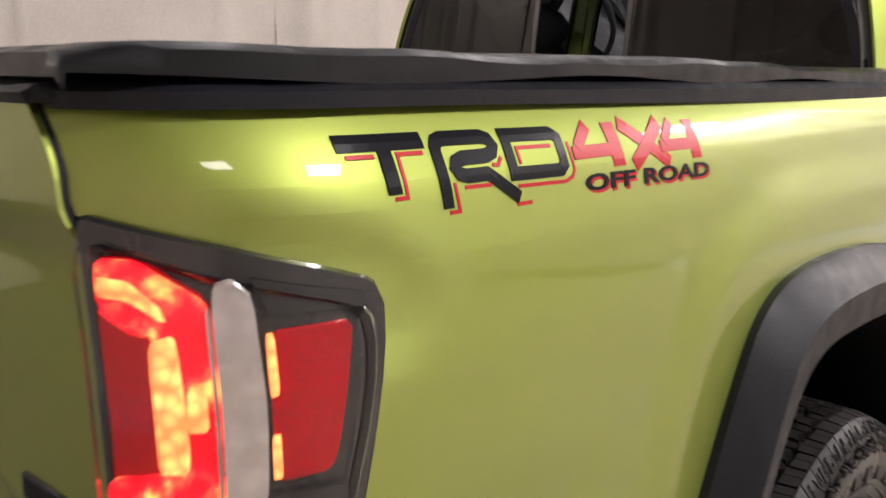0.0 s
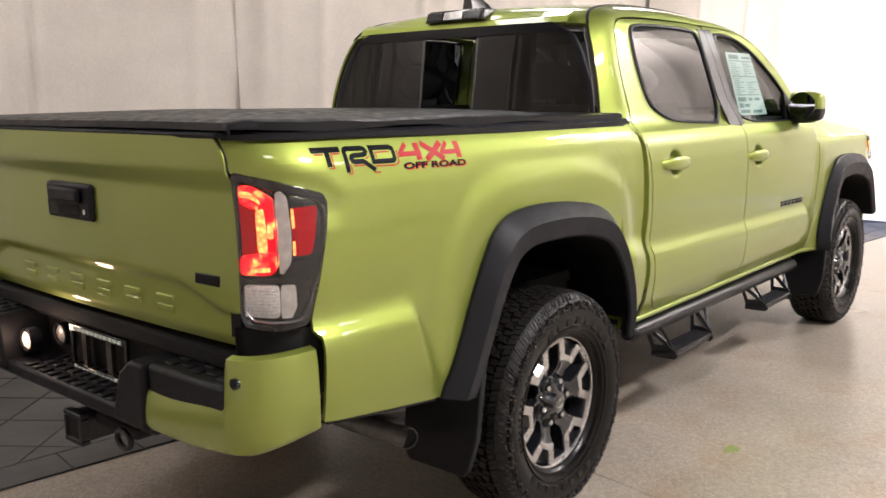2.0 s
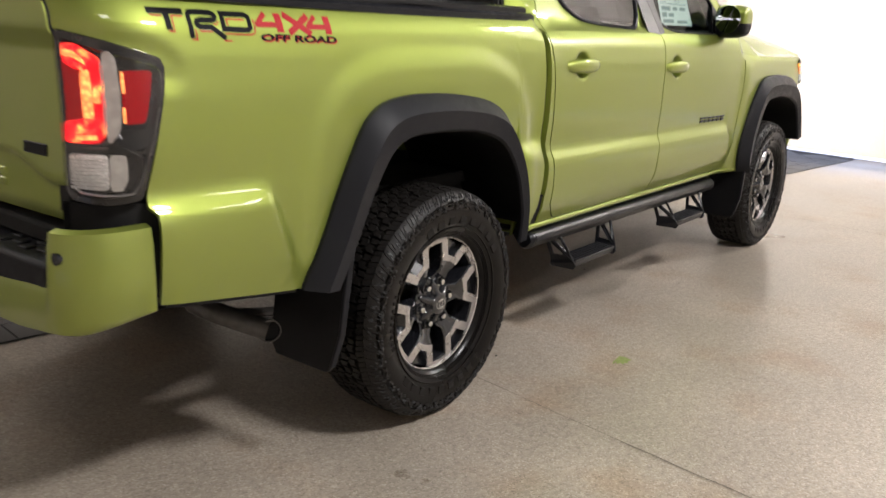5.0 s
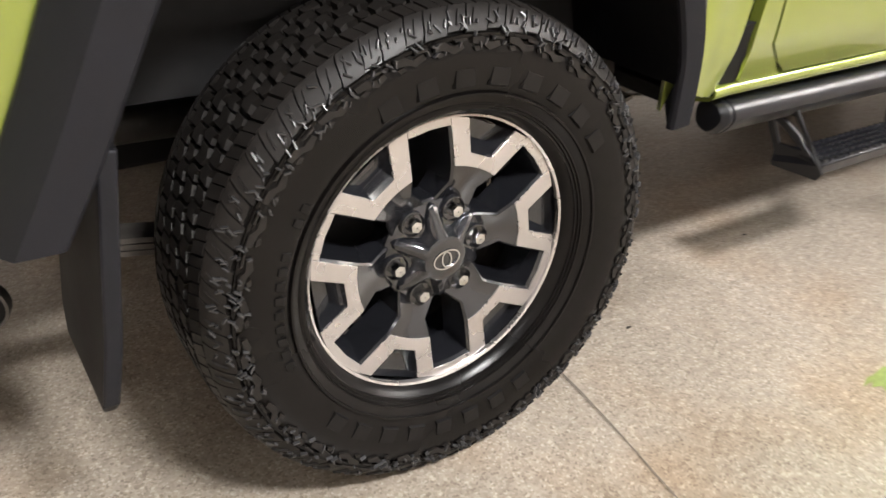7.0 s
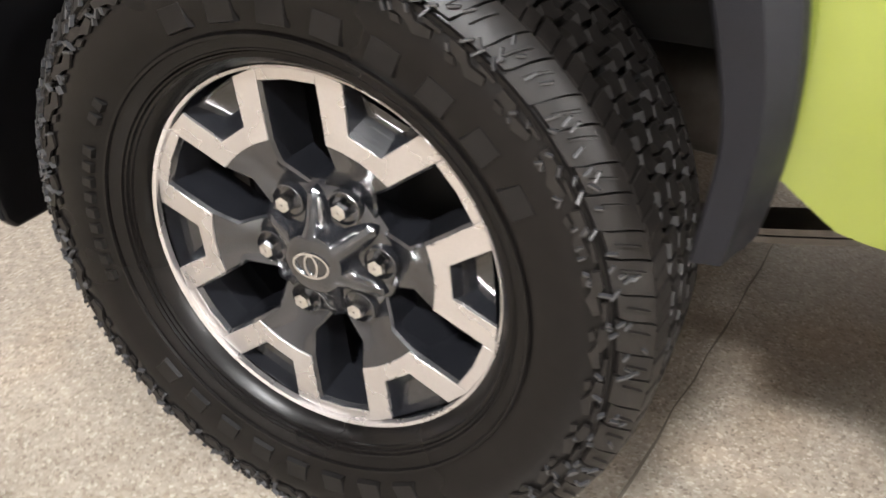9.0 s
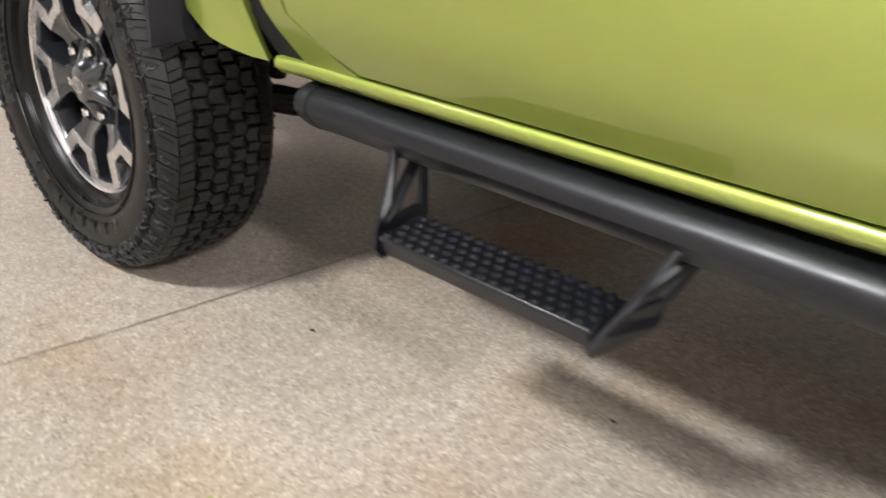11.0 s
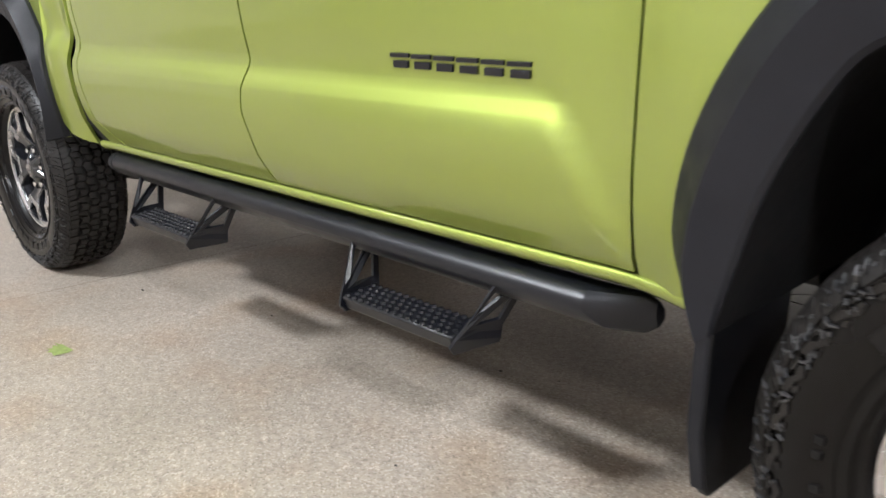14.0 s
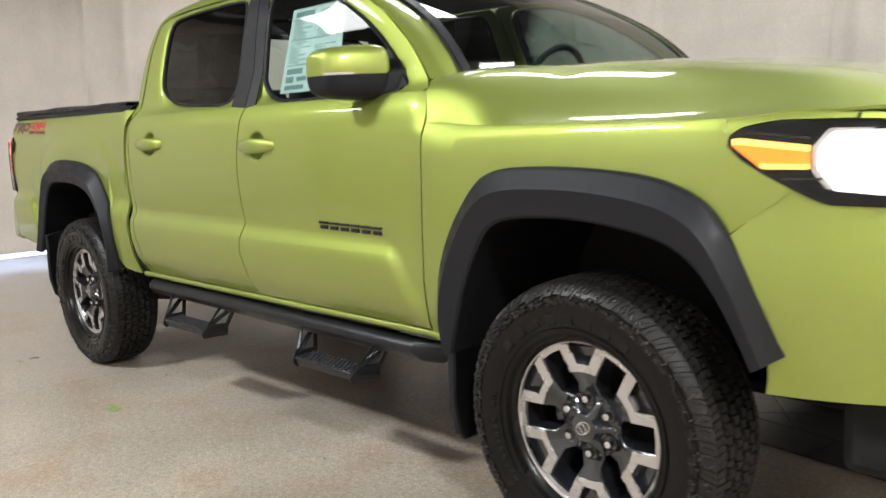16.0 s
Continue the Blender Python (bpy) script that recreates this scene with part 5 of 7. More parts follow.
for u in np.linspace(0, 1, 10):
    h = 0.072 * (1 - u) ** 0.8
    x = 0.64 + 0.17 * u
    w = 0.030 * (1 - 0.55 * u)
    rows.append([(x + (0.022 * (1 - u) if 0 else 0), y, 1.790 + hh * h) for y, hh in ((-w, -0.3), (-w * 0.7, 0.35), (-0.008, 1.0), (0.008, 1.0), (w * 0.7, 0.35), (w, -0.3))])
b.grid(rows, flip=True).poly(rows[0])
b.part("roof_aerial", GLOSSBLACK, truck, "black shark-fin roof aerial", sharp=40)

# seats, dash and wheel inside
def seat(x, y, w, kind="seat"):
    b = Build()
    rows = []
    for u in np.linspace(0, 1, 8):
        z = 0.75 + 0.62 * u
        ww = w * (1 - 0.25 * u ** 3)
        xx = x + 0.10 - 0.16 * u
        rows.append([(xx + dx, y + ww * dy, z) for dx, dy in ((0.0, -1), (0.09, -0.95), (0.12, 0), (0.09, 0.95), (0.0, 1), (-0.06, 0.8), (-0.08, 0), (-0.06, -0.8))])
    b.grid(rows, close=True).poly(rows[-1])
    b.part("seat_back", SEAT, truck, "dark cloth seat back", sharp=60)
    b = Build()
    rows = []
    for u in np.linspace(0, 1, 6):
        r = math.sin(math.pi * (0.15 + 0.7 * u))
        rows.append([(x - 0.06 + 0.05 * r * math.cos(t), y + w * 0.5 * r * math.copysign(abs(math.sin(t)) ** 0.6, math.sin(t)), 1.395 + 0.15 * u) for t in np.linspace(0, 2 * math.pi, 16, endpoint=False)])
    b.grid(rows, close=True).poly(rows[-1]).poly(rows[0])
    b.part("head_rest", SEAT, truck, "dark cloth head rest", sharp=60)


for y in (-0.36, 0.36):
    seat(1.55, y, 0.25)
    seat(0.80, y, 0.30)
Build().box(0.70, 0.86, -0.10, 0.10, 0.60, 1.24).part("seat_back", SEAT, truck, "dark cloth middle seat back", bevel=0.03)
Build().box(0.62, 2.66, -0.80, 0.80, 0.50, 0.58).part("cab_floor", UNDER, truck)
b = Build()
rows = [[(x, y, z) for y in np.linspace(-0.72, 0.72, 12)] for x, z in ((2.32, 0.9), (2.25, 1.15), (2.30, 1.245), (2.45, 1.275), (2.72, 1.285))]
b.grid(rows).part("dashboard", SEAT, truck, "dark dashboard", solid=0.02)
rows = []
for t in np.linspace(0, 2 * math.pi, 28, endpoint=False):
    c = np.array([2.13 - 0.35 * 0.19 * math.sin(t) * -1, 0.37 + 0.19 * math.cos(t), 1.28 + 0.18 * math.sin(t)])
    out = np.array([0.0, math.cos(t), math.sin(t)])
    rows.append([tuple(c + out * 0.014 * math.cos(q) + np.array([1.0, 0, 0]) * 0.014 * math.sin(q)) for q in np.linspace(0, 2 * math.pi, 8, endpoint=False)])
rows.append(rows[0])
b = Build().grid(rows, close=True)
b.box(2.14, 2.18, 0.19, 0.55, 1.26, 1.30)
b.part("steering_wheel", SEAT, truck, "black steering wheel")
# price sheet inside the front window
b = Build()
cs = [skin(1.775, 1.305, -1, -0.022), skin(2.14, 1.305, -1, -0.022), skin(2.09, 1.61, -1, -0.022), skin(1.775, 1.61, -1, -0.022)]
b.poly(cs)
sheet = b.part("price_sheet", PAPER, truck, "pale printed sheet inside the front window", solid=0.001)
rng = random.Random(8)


def print_bar(x0, x1, z0, z1):
    lie = -0.0205
    Build().poly([skin(x0, z0, -1, lie), skin(x1, z0, -1, lie), skin(x1, z1, -1, lie), skin(x0, z1, -1, lie)]).part("print_bar", PAPERINK, sheet, solid=0.0005)


# a heading, two columns of small print parted by rules, and boxes with large figures
print_bar(1.80, 1.92, 1.578, 1.598)
print_bar(1.96, 2.07, 1.582, 1.592)
for z in (1.568, 1.492, 1.402):
    print_bar(1.79, 2.09, z, z + 0.004)
for x0 in (1.80, 1.955):
    for k in range(18):
        z = 1.412 + k * 0.0088
        if 1.484 < z < 1.50 or (x0 > 1.9 and 6 < k < 9):
            continue
        print_bar(x0, x0 + rng.uniform(0.05, 0.125), z, z + 0.0028)
for x0, z0, w, h in ((1.80, 1.372, 0.10, 0.020), (1.93, 1.376, 0.05, 0.014), (2.01, 1.376, 0.07, 0.014), (1.80, 1.342, 0.05, 0.022), (1.87, 1.345, 0.06, 0.016), (1.80, 1.316, 0.12, 0.016), (1.96, 1.316, 0.12, 0.014)):
    print_bar(x0, x0 + w, z0, z0 + h)


def mirror(s):
    rows = []
    for u in (0, 0.03, 0.08, 0.16, 0.28, 0.42, 0.56, 0.70, 0.80, 0.88, 0.93, 0.965, 0.985, 0.997, 1.0):
        y = 0.812 + 0.192 * u
        k = float(np.interp(u, [0, 0.03, 0.08, 0.16, 0.42, 0.70, 0.88, 0.93, 0.965, 0.985, 0.997, 1.0], [0.55, 0.76, 0.92, 0.985, 1.0, 0.95, 0.84, 0.78, 0.70, 0.61, 0.49, 0.30]))
        cx, cz = 2.398 - 0.085 * u, 1.345
        row = []
        for t in np.linspace(0, 2 * math.pi, 20, endpoint=False):
            ct, st = math.cos(t), math.sin(t)
            dx = 0.085 * (abs(ct) ** 0.62) * (1 if ct > 0 else -0.80)
            dz = 0.078 * math.copysign(abs(st) ** 0.58, st)
            row.append((cx + dx * k, s * y, cz + dz * k))
        rows.append(row)
    lowr = [[(x, y, 1.330 - (1.330 - min(z, 1.330)) * 1.22) for x, y, z in r] for r in rows]
    upr = [[(x - 0.0015 if z < 1.3305 else x, y, max(z, 1.3305)) for x, y, z in r] for r in rows]
    b = Build().grid(upr, flip=(s > 0), close=True)
    b.poly(upr[-1], flip=(s < 0)).poly(upr[0], flip=(s > 0))
    m = b.part("door_mirror", PAINT, truck, "lime green capped door mirror with black base", sharp=50)
    b = Build().grid(lowr, flip=(s > 0), close=True)
    b.poly(lowr[-1], flip=(s < 0)).poly(lowr[0], flip=(s > 0))
    b.part("mirror_base", PLASTIC, m, "black lower mirror shell", sharp=50)
    b = Build()
    arm0 = [(2.345, s * 0.85, 1.262), (2.45, s * 0.85, 1.262), (2.45, s * 0.85, 1.345), (2.345, s * 0.85, 1.345)]
    arm1 = [(2.36, s * 0.775, 1.256), (2.545, s * 0.775, 1.256), (2.525, s * 0.775, 1.345), (2.38, s * 0.775, 1.345)]
    normalise(b.prism(arm0, arm1)).part("mirror_arm", PLASTIC, m, bevel=0.015)
    b = Build().poly([skin(2.32, 1.285, s, 0.004), skin(2.535, 1.290, s, 0.004), skin(2.415, 1.405, s, 0.004), skin(2.385, 1.41, s, 0.004)], flip=(s > 0))
    b.part("mirror_sail", PLASTIC, m, "black triangular mirror sail", solid=0.006)
    g = [[(2.2845 - 0.035 * k * math.cos(t), s * (0.904 + 0.078 * k * math.cos(t)), 1.348 + 0.068 * k * math.sin(t)) for t in np.linspace(0, 2 * math.pi, 24, endpoint=False)] for k in (1, 0.5, 0.02)]
    Build().grid(g, flip=(s < 0), close=True).part("mirror_glass", material("mirror_silver", (0.8, 0.82, 0.82), 0.02, 1.0) if "mirror_silver" not in bpy.data.materials else bpy.data.materials["mirror_silver"], m, solid=0.002)
    strip_rows = []
    for u in np.linspace(0.62, 0.985, 12):
        k = float(np.interp(u, [0.40, 0.70, 0.88, 0.93, 0.965, 0.985], [1.0, 0.95, 0.84, 0.78, 0.70, 0.61]))
        strip_rows.append([(2.398 - 0.085 * u + (0.0875 - 0.012 * abs(h)) * k, s * (0.812 + 0.192 * u + 0.001), 1.333 + 0.0065 * h) for h in (-1.0, -0.4, 0.4, 1.0)])
    Build().grid(strip_rows, flip=(s > 0)).part("mirror_indicator", CLEARLENS, m, "clear indicator strip", solid=0.004)


both_sides(mirror)

# rear bumper
def rear_bumper():
    for s in (-1, 1):
        rows = []
        for z, inn in ((0.575, 0.03), (0.585, 0.008), (0.62, 0.0), (0.70, 0.0), (0.78, 0.004), (0.815, 0.010), (0.822, 0.03)):
            r = []
            for a in np.linspace(0, math.pi / 2, 16):
                x = -1.056 - 0.195 * math.sin(a) ** 0.8
                w = 0.888 - 0.112 * (1 - math.cos(a))
                r.append((x + inn * math.sin(a), s * (w - inn * math.cos(a)), z if z > 0.6 else z + 0.03 * (1 - math.sin(a))))
            rows.append(r)
        # the painted bar goes on inwards under the step pad, with a low upper edge
        for y in (0.771, 0.767, 0.7645, *np.linspace(0.755, 0.435, 10)):
            top = float(np.interp(y, [0.7645, 0.767, 0.771, 0.776], [0.704, 0.712, 0.780, 0.822])) - 0.030 * smoothstep(0.7645, 0.50, y)
            low = 0.576 - 0.016 * smoothstep(0.776, 0.60, y)
            for r, (z, inn) in zip(rows, ((0.575, 0.03), (0.585, 0.008), (0.62, 0.0), (0.70, 0.0), (0.78, 0.004), (0.815, 0.010), (0.822, 0.03))):
                r.append((-1.251 - 0.012 * (1 - y / 0.776) + inn, s * y, low + (top - low) * (z - 0.575) / 0.247))
        corner = Build().grid(rows, flip=(s < 0)).part("bumper_corner", PAINT, truck, "lime green rear bumper corner", solid=0.01, sharp=50)
        c = [(-1.228, s * (0.806 + 0.014 * math.cos(t)), 0.762 + 0.014 * math.sin(t)) for t in np.linspace(0, 2 * math.pi, 16, endpoint=False)]
        c2 = [(x - 0.018, y, z) for x, y, z in c]
        Build().prism(c, c2).part("parking_sensor", GLOSSBLACK, corner, "round black parking sensor")
        # corner step pads
        st = Build().box(-1.246, -1.06, *sorted((s * 0.44, s * 0.768)), 0.655, 0.740).part("bumper_step", PLASTIC, truck, "black ribbed bumper step pad", bevel=0.012)
        for i in range(5):
            for j in range(3):
                cx, cy = -1.20 + j * 0.045 + (i % 2) * 0.015, s * (0.49 + i * 0.055)
                Build().box(cx - 0.014, cx + 0.014, cy - 0.018, cy + 0.018, 0.739, 0.745).part("tread_bump", PLASTIC, st, bevel=0.003)
        b = Build()
        inner_y = 0.275 if s < 0 else 0.385
        pr = [(s * inner_y, 0.562), (s * 0.437, 0.556), (s * 0.441, 0.735), (s * (inner_y * 0.4 + 0.265), 0.738), (s * (inner_y * 0.7 + 0.132), 0.700)]
        normalise(b.prism([(-1.262, y, z) for y, z in pr], [(-1.08, y, z) for y, z in pr])).part("bumper_cheek", PLASTIC, truck, "black plastic bumper centre cheek", bevel=0.01)
    Build().box(-1.250, -1.06, -0.46, 0.46, 0.545, 0.592).part("centre_step", PLASTIC, truck, "black plastic centre step", bevel=0.012)
    for i in range(12):
        for j in range(3):
            cx, cy = -1.225 + j * 0.05, -0.28 + i * 0.05 + (j % 2) * 0.02
            Build().box(cx - 0.018, cx + 0.018, cy - 0.015, cy + 0.015, 0.591, 0.599).part("tread_bump", PLASTIC, truck, bevel=0.003)
    Build().box(-1.10, -1.06, -0.42, 0.42, 0.56, 0.80).part("bumper_back", UNDER, truck)
    Build().box(-1.160, -1.08, -0.70, 0.70, 0.740, 0.790).part("bumper_top", UNDER, truck, bevel=0.01)
    # plate frame, bracket and lamps
    fr = Build()
    fx = -1.135
    fr.box(fx - 0.012, fx, -0.165, 0.165, 0.578, 0.602).box(fx - 0.012, fx, -0.165, 0.165, 0.705, 0.728)
    fr.box(fx - 0.012, fx, -0.165, -0.150, 0.60, 0.71).box(fx - 0.012, fx, 0.150, 0.165, 0.60, 0.71)
    f = fr.part("plate_frame", GLOSSBLACK, truck, "black dealer plate frame with white print bars", bevel=0.002)
    for k in range(13):
        y = 0.14 - k * 0.0235
        Build().box(fx - 0.0135, fx - 0.011, y - 0.009, y + 0.007, 0.584, 0.597 if k not in (0, 4, 10) else 0.600).part("print_bar", PAPER, f)
    for k in range(11):
        y = 0.13 - k * 0.026
        Build().box(fx - 0.0135, fx - 0.011, y - 0.010, y + 0.010, 0.711, 0.722).part("print_bar", PAPER, f)
    Build().box(fx + 0.005, fx + 0.02, -0.05, -0.02, 0.58, 0.74).part("plate_bracket", STEEL, truck)
    Build().box(fx + 0.005, fx + 0.02, 0.10, 0.125, 0.58, 0.74).part("plate_bracket", STEEL, truck)
    for x, y, z in ((-1.212, 0.335, 0.655), (-1.135, 0.262, 0.672)):
        lit = y > 0.3
        ring_ = lambda r, d: [(x + d, y + 1.25 * r * math.cos(t), z + 1.12 * r * math.sin(t)) for t in np.linspace(0, 2 * math.pi, 20, endpoint=False)]
        shell_ = Build().grid([ring_(0.034, 0.040), ring_(0.034, 0.004), ring_(0.031, 0.0), ring_(0.027, 0.002), ring_(0.025, 0.012)], close=True)
        lamp_ = normalise(shell_).part("plate_lamp", PLASTIC, truck, "small lit plate lamp" if lit else "small clear lamp", sharp=40)
        face_ = Build().grid([ring_(0.0265, 0.010), ring_(0.020, 0.003), ring_(0.010, 0.0), ring_(0.0005, -0.001)], close=True)
        normalise(face_).part("lamp_lens", PLATELAMP if lit else CLEARLENS, lamp_, sharp=40)
    # tow hitch
    hb = Build().box(-1.235, -1.00, -0.042, 0.042, 0.414, 0.497)
    h = hb.part("tow_hitch", SATIN, truck, "black square tow hitch receiver", bevel=0.006)
    collar = Build()
    for y0, y1, z0, z1 in ((-0.050, 0.050, 0.488, 0.504), (-0.050, 0.050, 0.407, 0.423), (-0.050, -0.034, 0.423, 0.488), (0.034, 0.050, 0.423, 0.488)):
        collar.box(-1.243, -1.215, y0, y1, z0, z1)
    collar.part("hitch_collar", SATIN, h, bevel=0.003)
    # black plate on the solid face stands for the shaded hollow
    Build().box(-1.2375, -1.2345, -0.033, 0.033, 0.424, 0.487).part("hitch_opening", UNDER, h)
    Build().box(-1.20, -1.02, -0.28, -0.052, 0.470, 0.505).part("hitch_plate", UNDER, h, bevel=0.01)
    ringp = []
    for t in np.linspace(0, 2 * math.pi, 20, endpoint=False):
        c = np.array([-1.20, -0.215 + 0.036 * math.cos(t), 0.462 + 0.026 * math.sin(t)])
        o = np.array([0, math.cos(t), math.sin(t)])
        ringp.append([tuple(c + o * 0.009 * math.cos(q) + np.array([0.009 * math.sin(q), 0, 0])) for q in np.linspace(0, 2 * math.pi, 8, endpoint=False)])
    ringp.append(ringp[0])
    Build().grid(ringp, close=True).part("hitch_ring", SATIN, h)


rear_bumper()
lampd = bpy.data.lights.new("plate_lamp_light", "POINT")
lampd.energy, lampd.shadow_soft_size, lampd.color = 0.6, 0.03, (1.0, 0.7, 0.5)
lo = new("plate_lamp_light", lampd)
lo.location = (-1.235, 0.315, 0.690)

# underbody
Build().box(-1.0, 3.9, -0.42, -0.34, 0.42, 0.55).part("frame_rail", UNDER, truck, bevel=0.01)
Build().box(-1.0, 3.9, 0.34, 0.42, 0.42, 0.55).part("frame_rail", UNDER, truck, bevel=0.01)
Build().box(0.62, 2.72, -0.72, 0.72, 0.47, 0.51).part("underbody", UNDER, truck)
Build().box(-1.04, 0.58, -0.68, 0.68, 0.62, 0.72).part("bed_underside", UNDER, truck)
Build().box(2.72, 3.95, -0.42, 0.42, 0.40, 1.05).part("engine_bay", UNDER, truck)


def tube(pts, r, mat, name, parent, label="", n=14, caps=True):
    p = rounded(pts, 24, 2)
    rows = []
    for i, c in enumerate(p):
        t = p[min(i + 1, len(p) - 1)] - p[max(i - 1, 0)]
        t /= np.linalg.norm(t)
        u = np.cross(t, (0, 0, 1.0))
        if np.linalg.norm(u) < 1e-3:
            u = np.cross(t, (0, 1.0, 0))
        u /= np.linalg.norm(u)
        v = np.cross(u, t)
        rows.append([tuple(c + r * (u * math.cos(q) + v * math.sin(q))) for q in np.linspace(0, 2 * math.pi, n, endpoint=False)])
    b = Build().grid(rows, close=True)
    if caps:
        b.poly(rows[0]).poly(rows[-1], flip=True)
    return normalise(b).part(name, mat, parent, label)


tube([(0.0, -0.74, 0.385), (0, 0.74, 0.385)], 0.05, UNDER, "rear_axle", truck)
tube([(3.235, -0.70, 0.385), (3.235, 0.70, 0.385)], 0.035, UNDER, "front_axle", truck)
DARKPIPE = material("sooty_steel", (0.10, 0.095, 0.09), 0.4, 0.7, 0, 0.3, 40)
ex = tube([(-0.10, -0.45, 0.50), (-0.40, -0.46, 0.52), (-0.62, -0.47, 0.51), (-0.72, -0.52, 0.485), (-0.70, -0.60, 0.462), (-0.64, -0.70, 0.432), (-0.606, -0.752, 0.415)], 0.031, DARKPIPE, "exhaust_pipe", truck, "grey steel exhaust tail pipe", caps=False)
ring = lambda r, off: [(-0.606 + 0.88 * r * math.cos(a) - 0.48 * off, -0.752 - 0.48 * r * math.cos(a) - 0.88 * off, 0.415 + r * math.sin(a)) for a in np.linspace(0, 2 * math.pi, 24, endpoint=False)]
Build().grid([ring(0.0315, -0.012), ring(0.034, 0.002), ring(0.034, 0.008), ring(0.0305, 0.009), ring(0.0295, 0.0)], close=True).part("pipe_lip", DARKPIPE, ex)
# dark disc closes the mouth and stands for shade inside the pipe
hole = Build().grid([ring(0.030, 0.004), ring(0.028, 0.001)], close=True)
hole.poly(ring(0.028, 0.001))
hole.part("pipe_opening", UNDER, ex)


tube([(0.15, -0.46, 0.50), (0.55, -0.50, 0.50), (1.6, -0.50, 0.47)], 0.075, STEEL, "muffler", truck, "brown steel muffler under the cab")
for s in (-1, 1):
    for k in range(4):
        L = 0.66 - 0.12 * k
        rows = [[(x, s * y, 0.335 + 0.10 * (x / 0.66) ** 2 - 0.011 * k + h) for y, h in ((0.53, 0), (0.59, 0), (0.59, 0.009), (0.53, 0.009))] for x in np.linspace(-L, L, 13)]
        b = Build().grid(rows, close=True)
        b.poly(rows[0]).poly(rows[-1])
        normalise(b).part("leaf_spring", STEEL, truck, "dark steel spring leaf", smooth=False)
    tube([(0.10, s * 0.50, 0.36), (0.22, s * 0.47, 0.66)], 0.028, UNDER, "shock_absorber", truck, "black rear shock absorber")


def mud_flap(s, x, z0, z1, name, yin, lean):
    pts = [(s * 0.93, z1), (s * 0.925, z0 + 0.12), (s * 0.90, z0 + 0.02), (s * 0.885, z0), (s * (yin + 0.03), z0), (s * yin, z0 + 0.04), (s * yin, z1 + 0.06)]
    b = Build()
    b.prism([(x - 0.010 - lean * (z1 - z), y, z) for y, z in pts], [(x + 0.010 - lean * (z1 - z), y, z) for y, z in pts])
    f = normalise(b).part(name, FLAPBLACK, truck, "black plastic mud flap", bevel=0.005)
    rim = [(s * 0.934, z1), (s * 0.929, z0 + 0.12), (s * 0.904, z0 + 0.02), (s * 0.895, z0 + 0.016), (s * 0.918, z0 + 0.12), (s * 0.922, z1)]
    e = Build().prism([(x - 0.014 - lean * (z1 - z), y, z) for y, z in rim], [(x + 0.008 - lean * (z1 - z), y, z) for y, z in rim])
    normalise(e).part("flap_edge", PLASTIC, f, "grey outer edge of the mud flap", bevel=0.003)


both_sides(lambda s: mud_flap(s, -0.455, 0.292, 0.66, "mud_flap", 0.64, 0.12))
both_sides(lambda s: mud_flap(s, 2.795, 0.240, 0.56, "mud_flap", 0.70, 0.055))

# ---- wheels: the face looks along -y, centre at the origin ----
def polar(r, deg, y):
    a = radians(deg)
    return (r * math.sin(a), y, r * math.cos(a))


def revolve(profile, n, name, mat, parent, label="", sharp=40):
    rows = [[(r * math.sin(a), y, r * math.cos(a)) for r, y in profile] for a in np.linspace(0, 2 * math.pi, n, endpoint=False)]
    rows.append(rows[0])
    return Build().grid(rows).part(name, mat, parent, label, sharp=sharp, merge=1e-5)


TYRE_R = 0.386


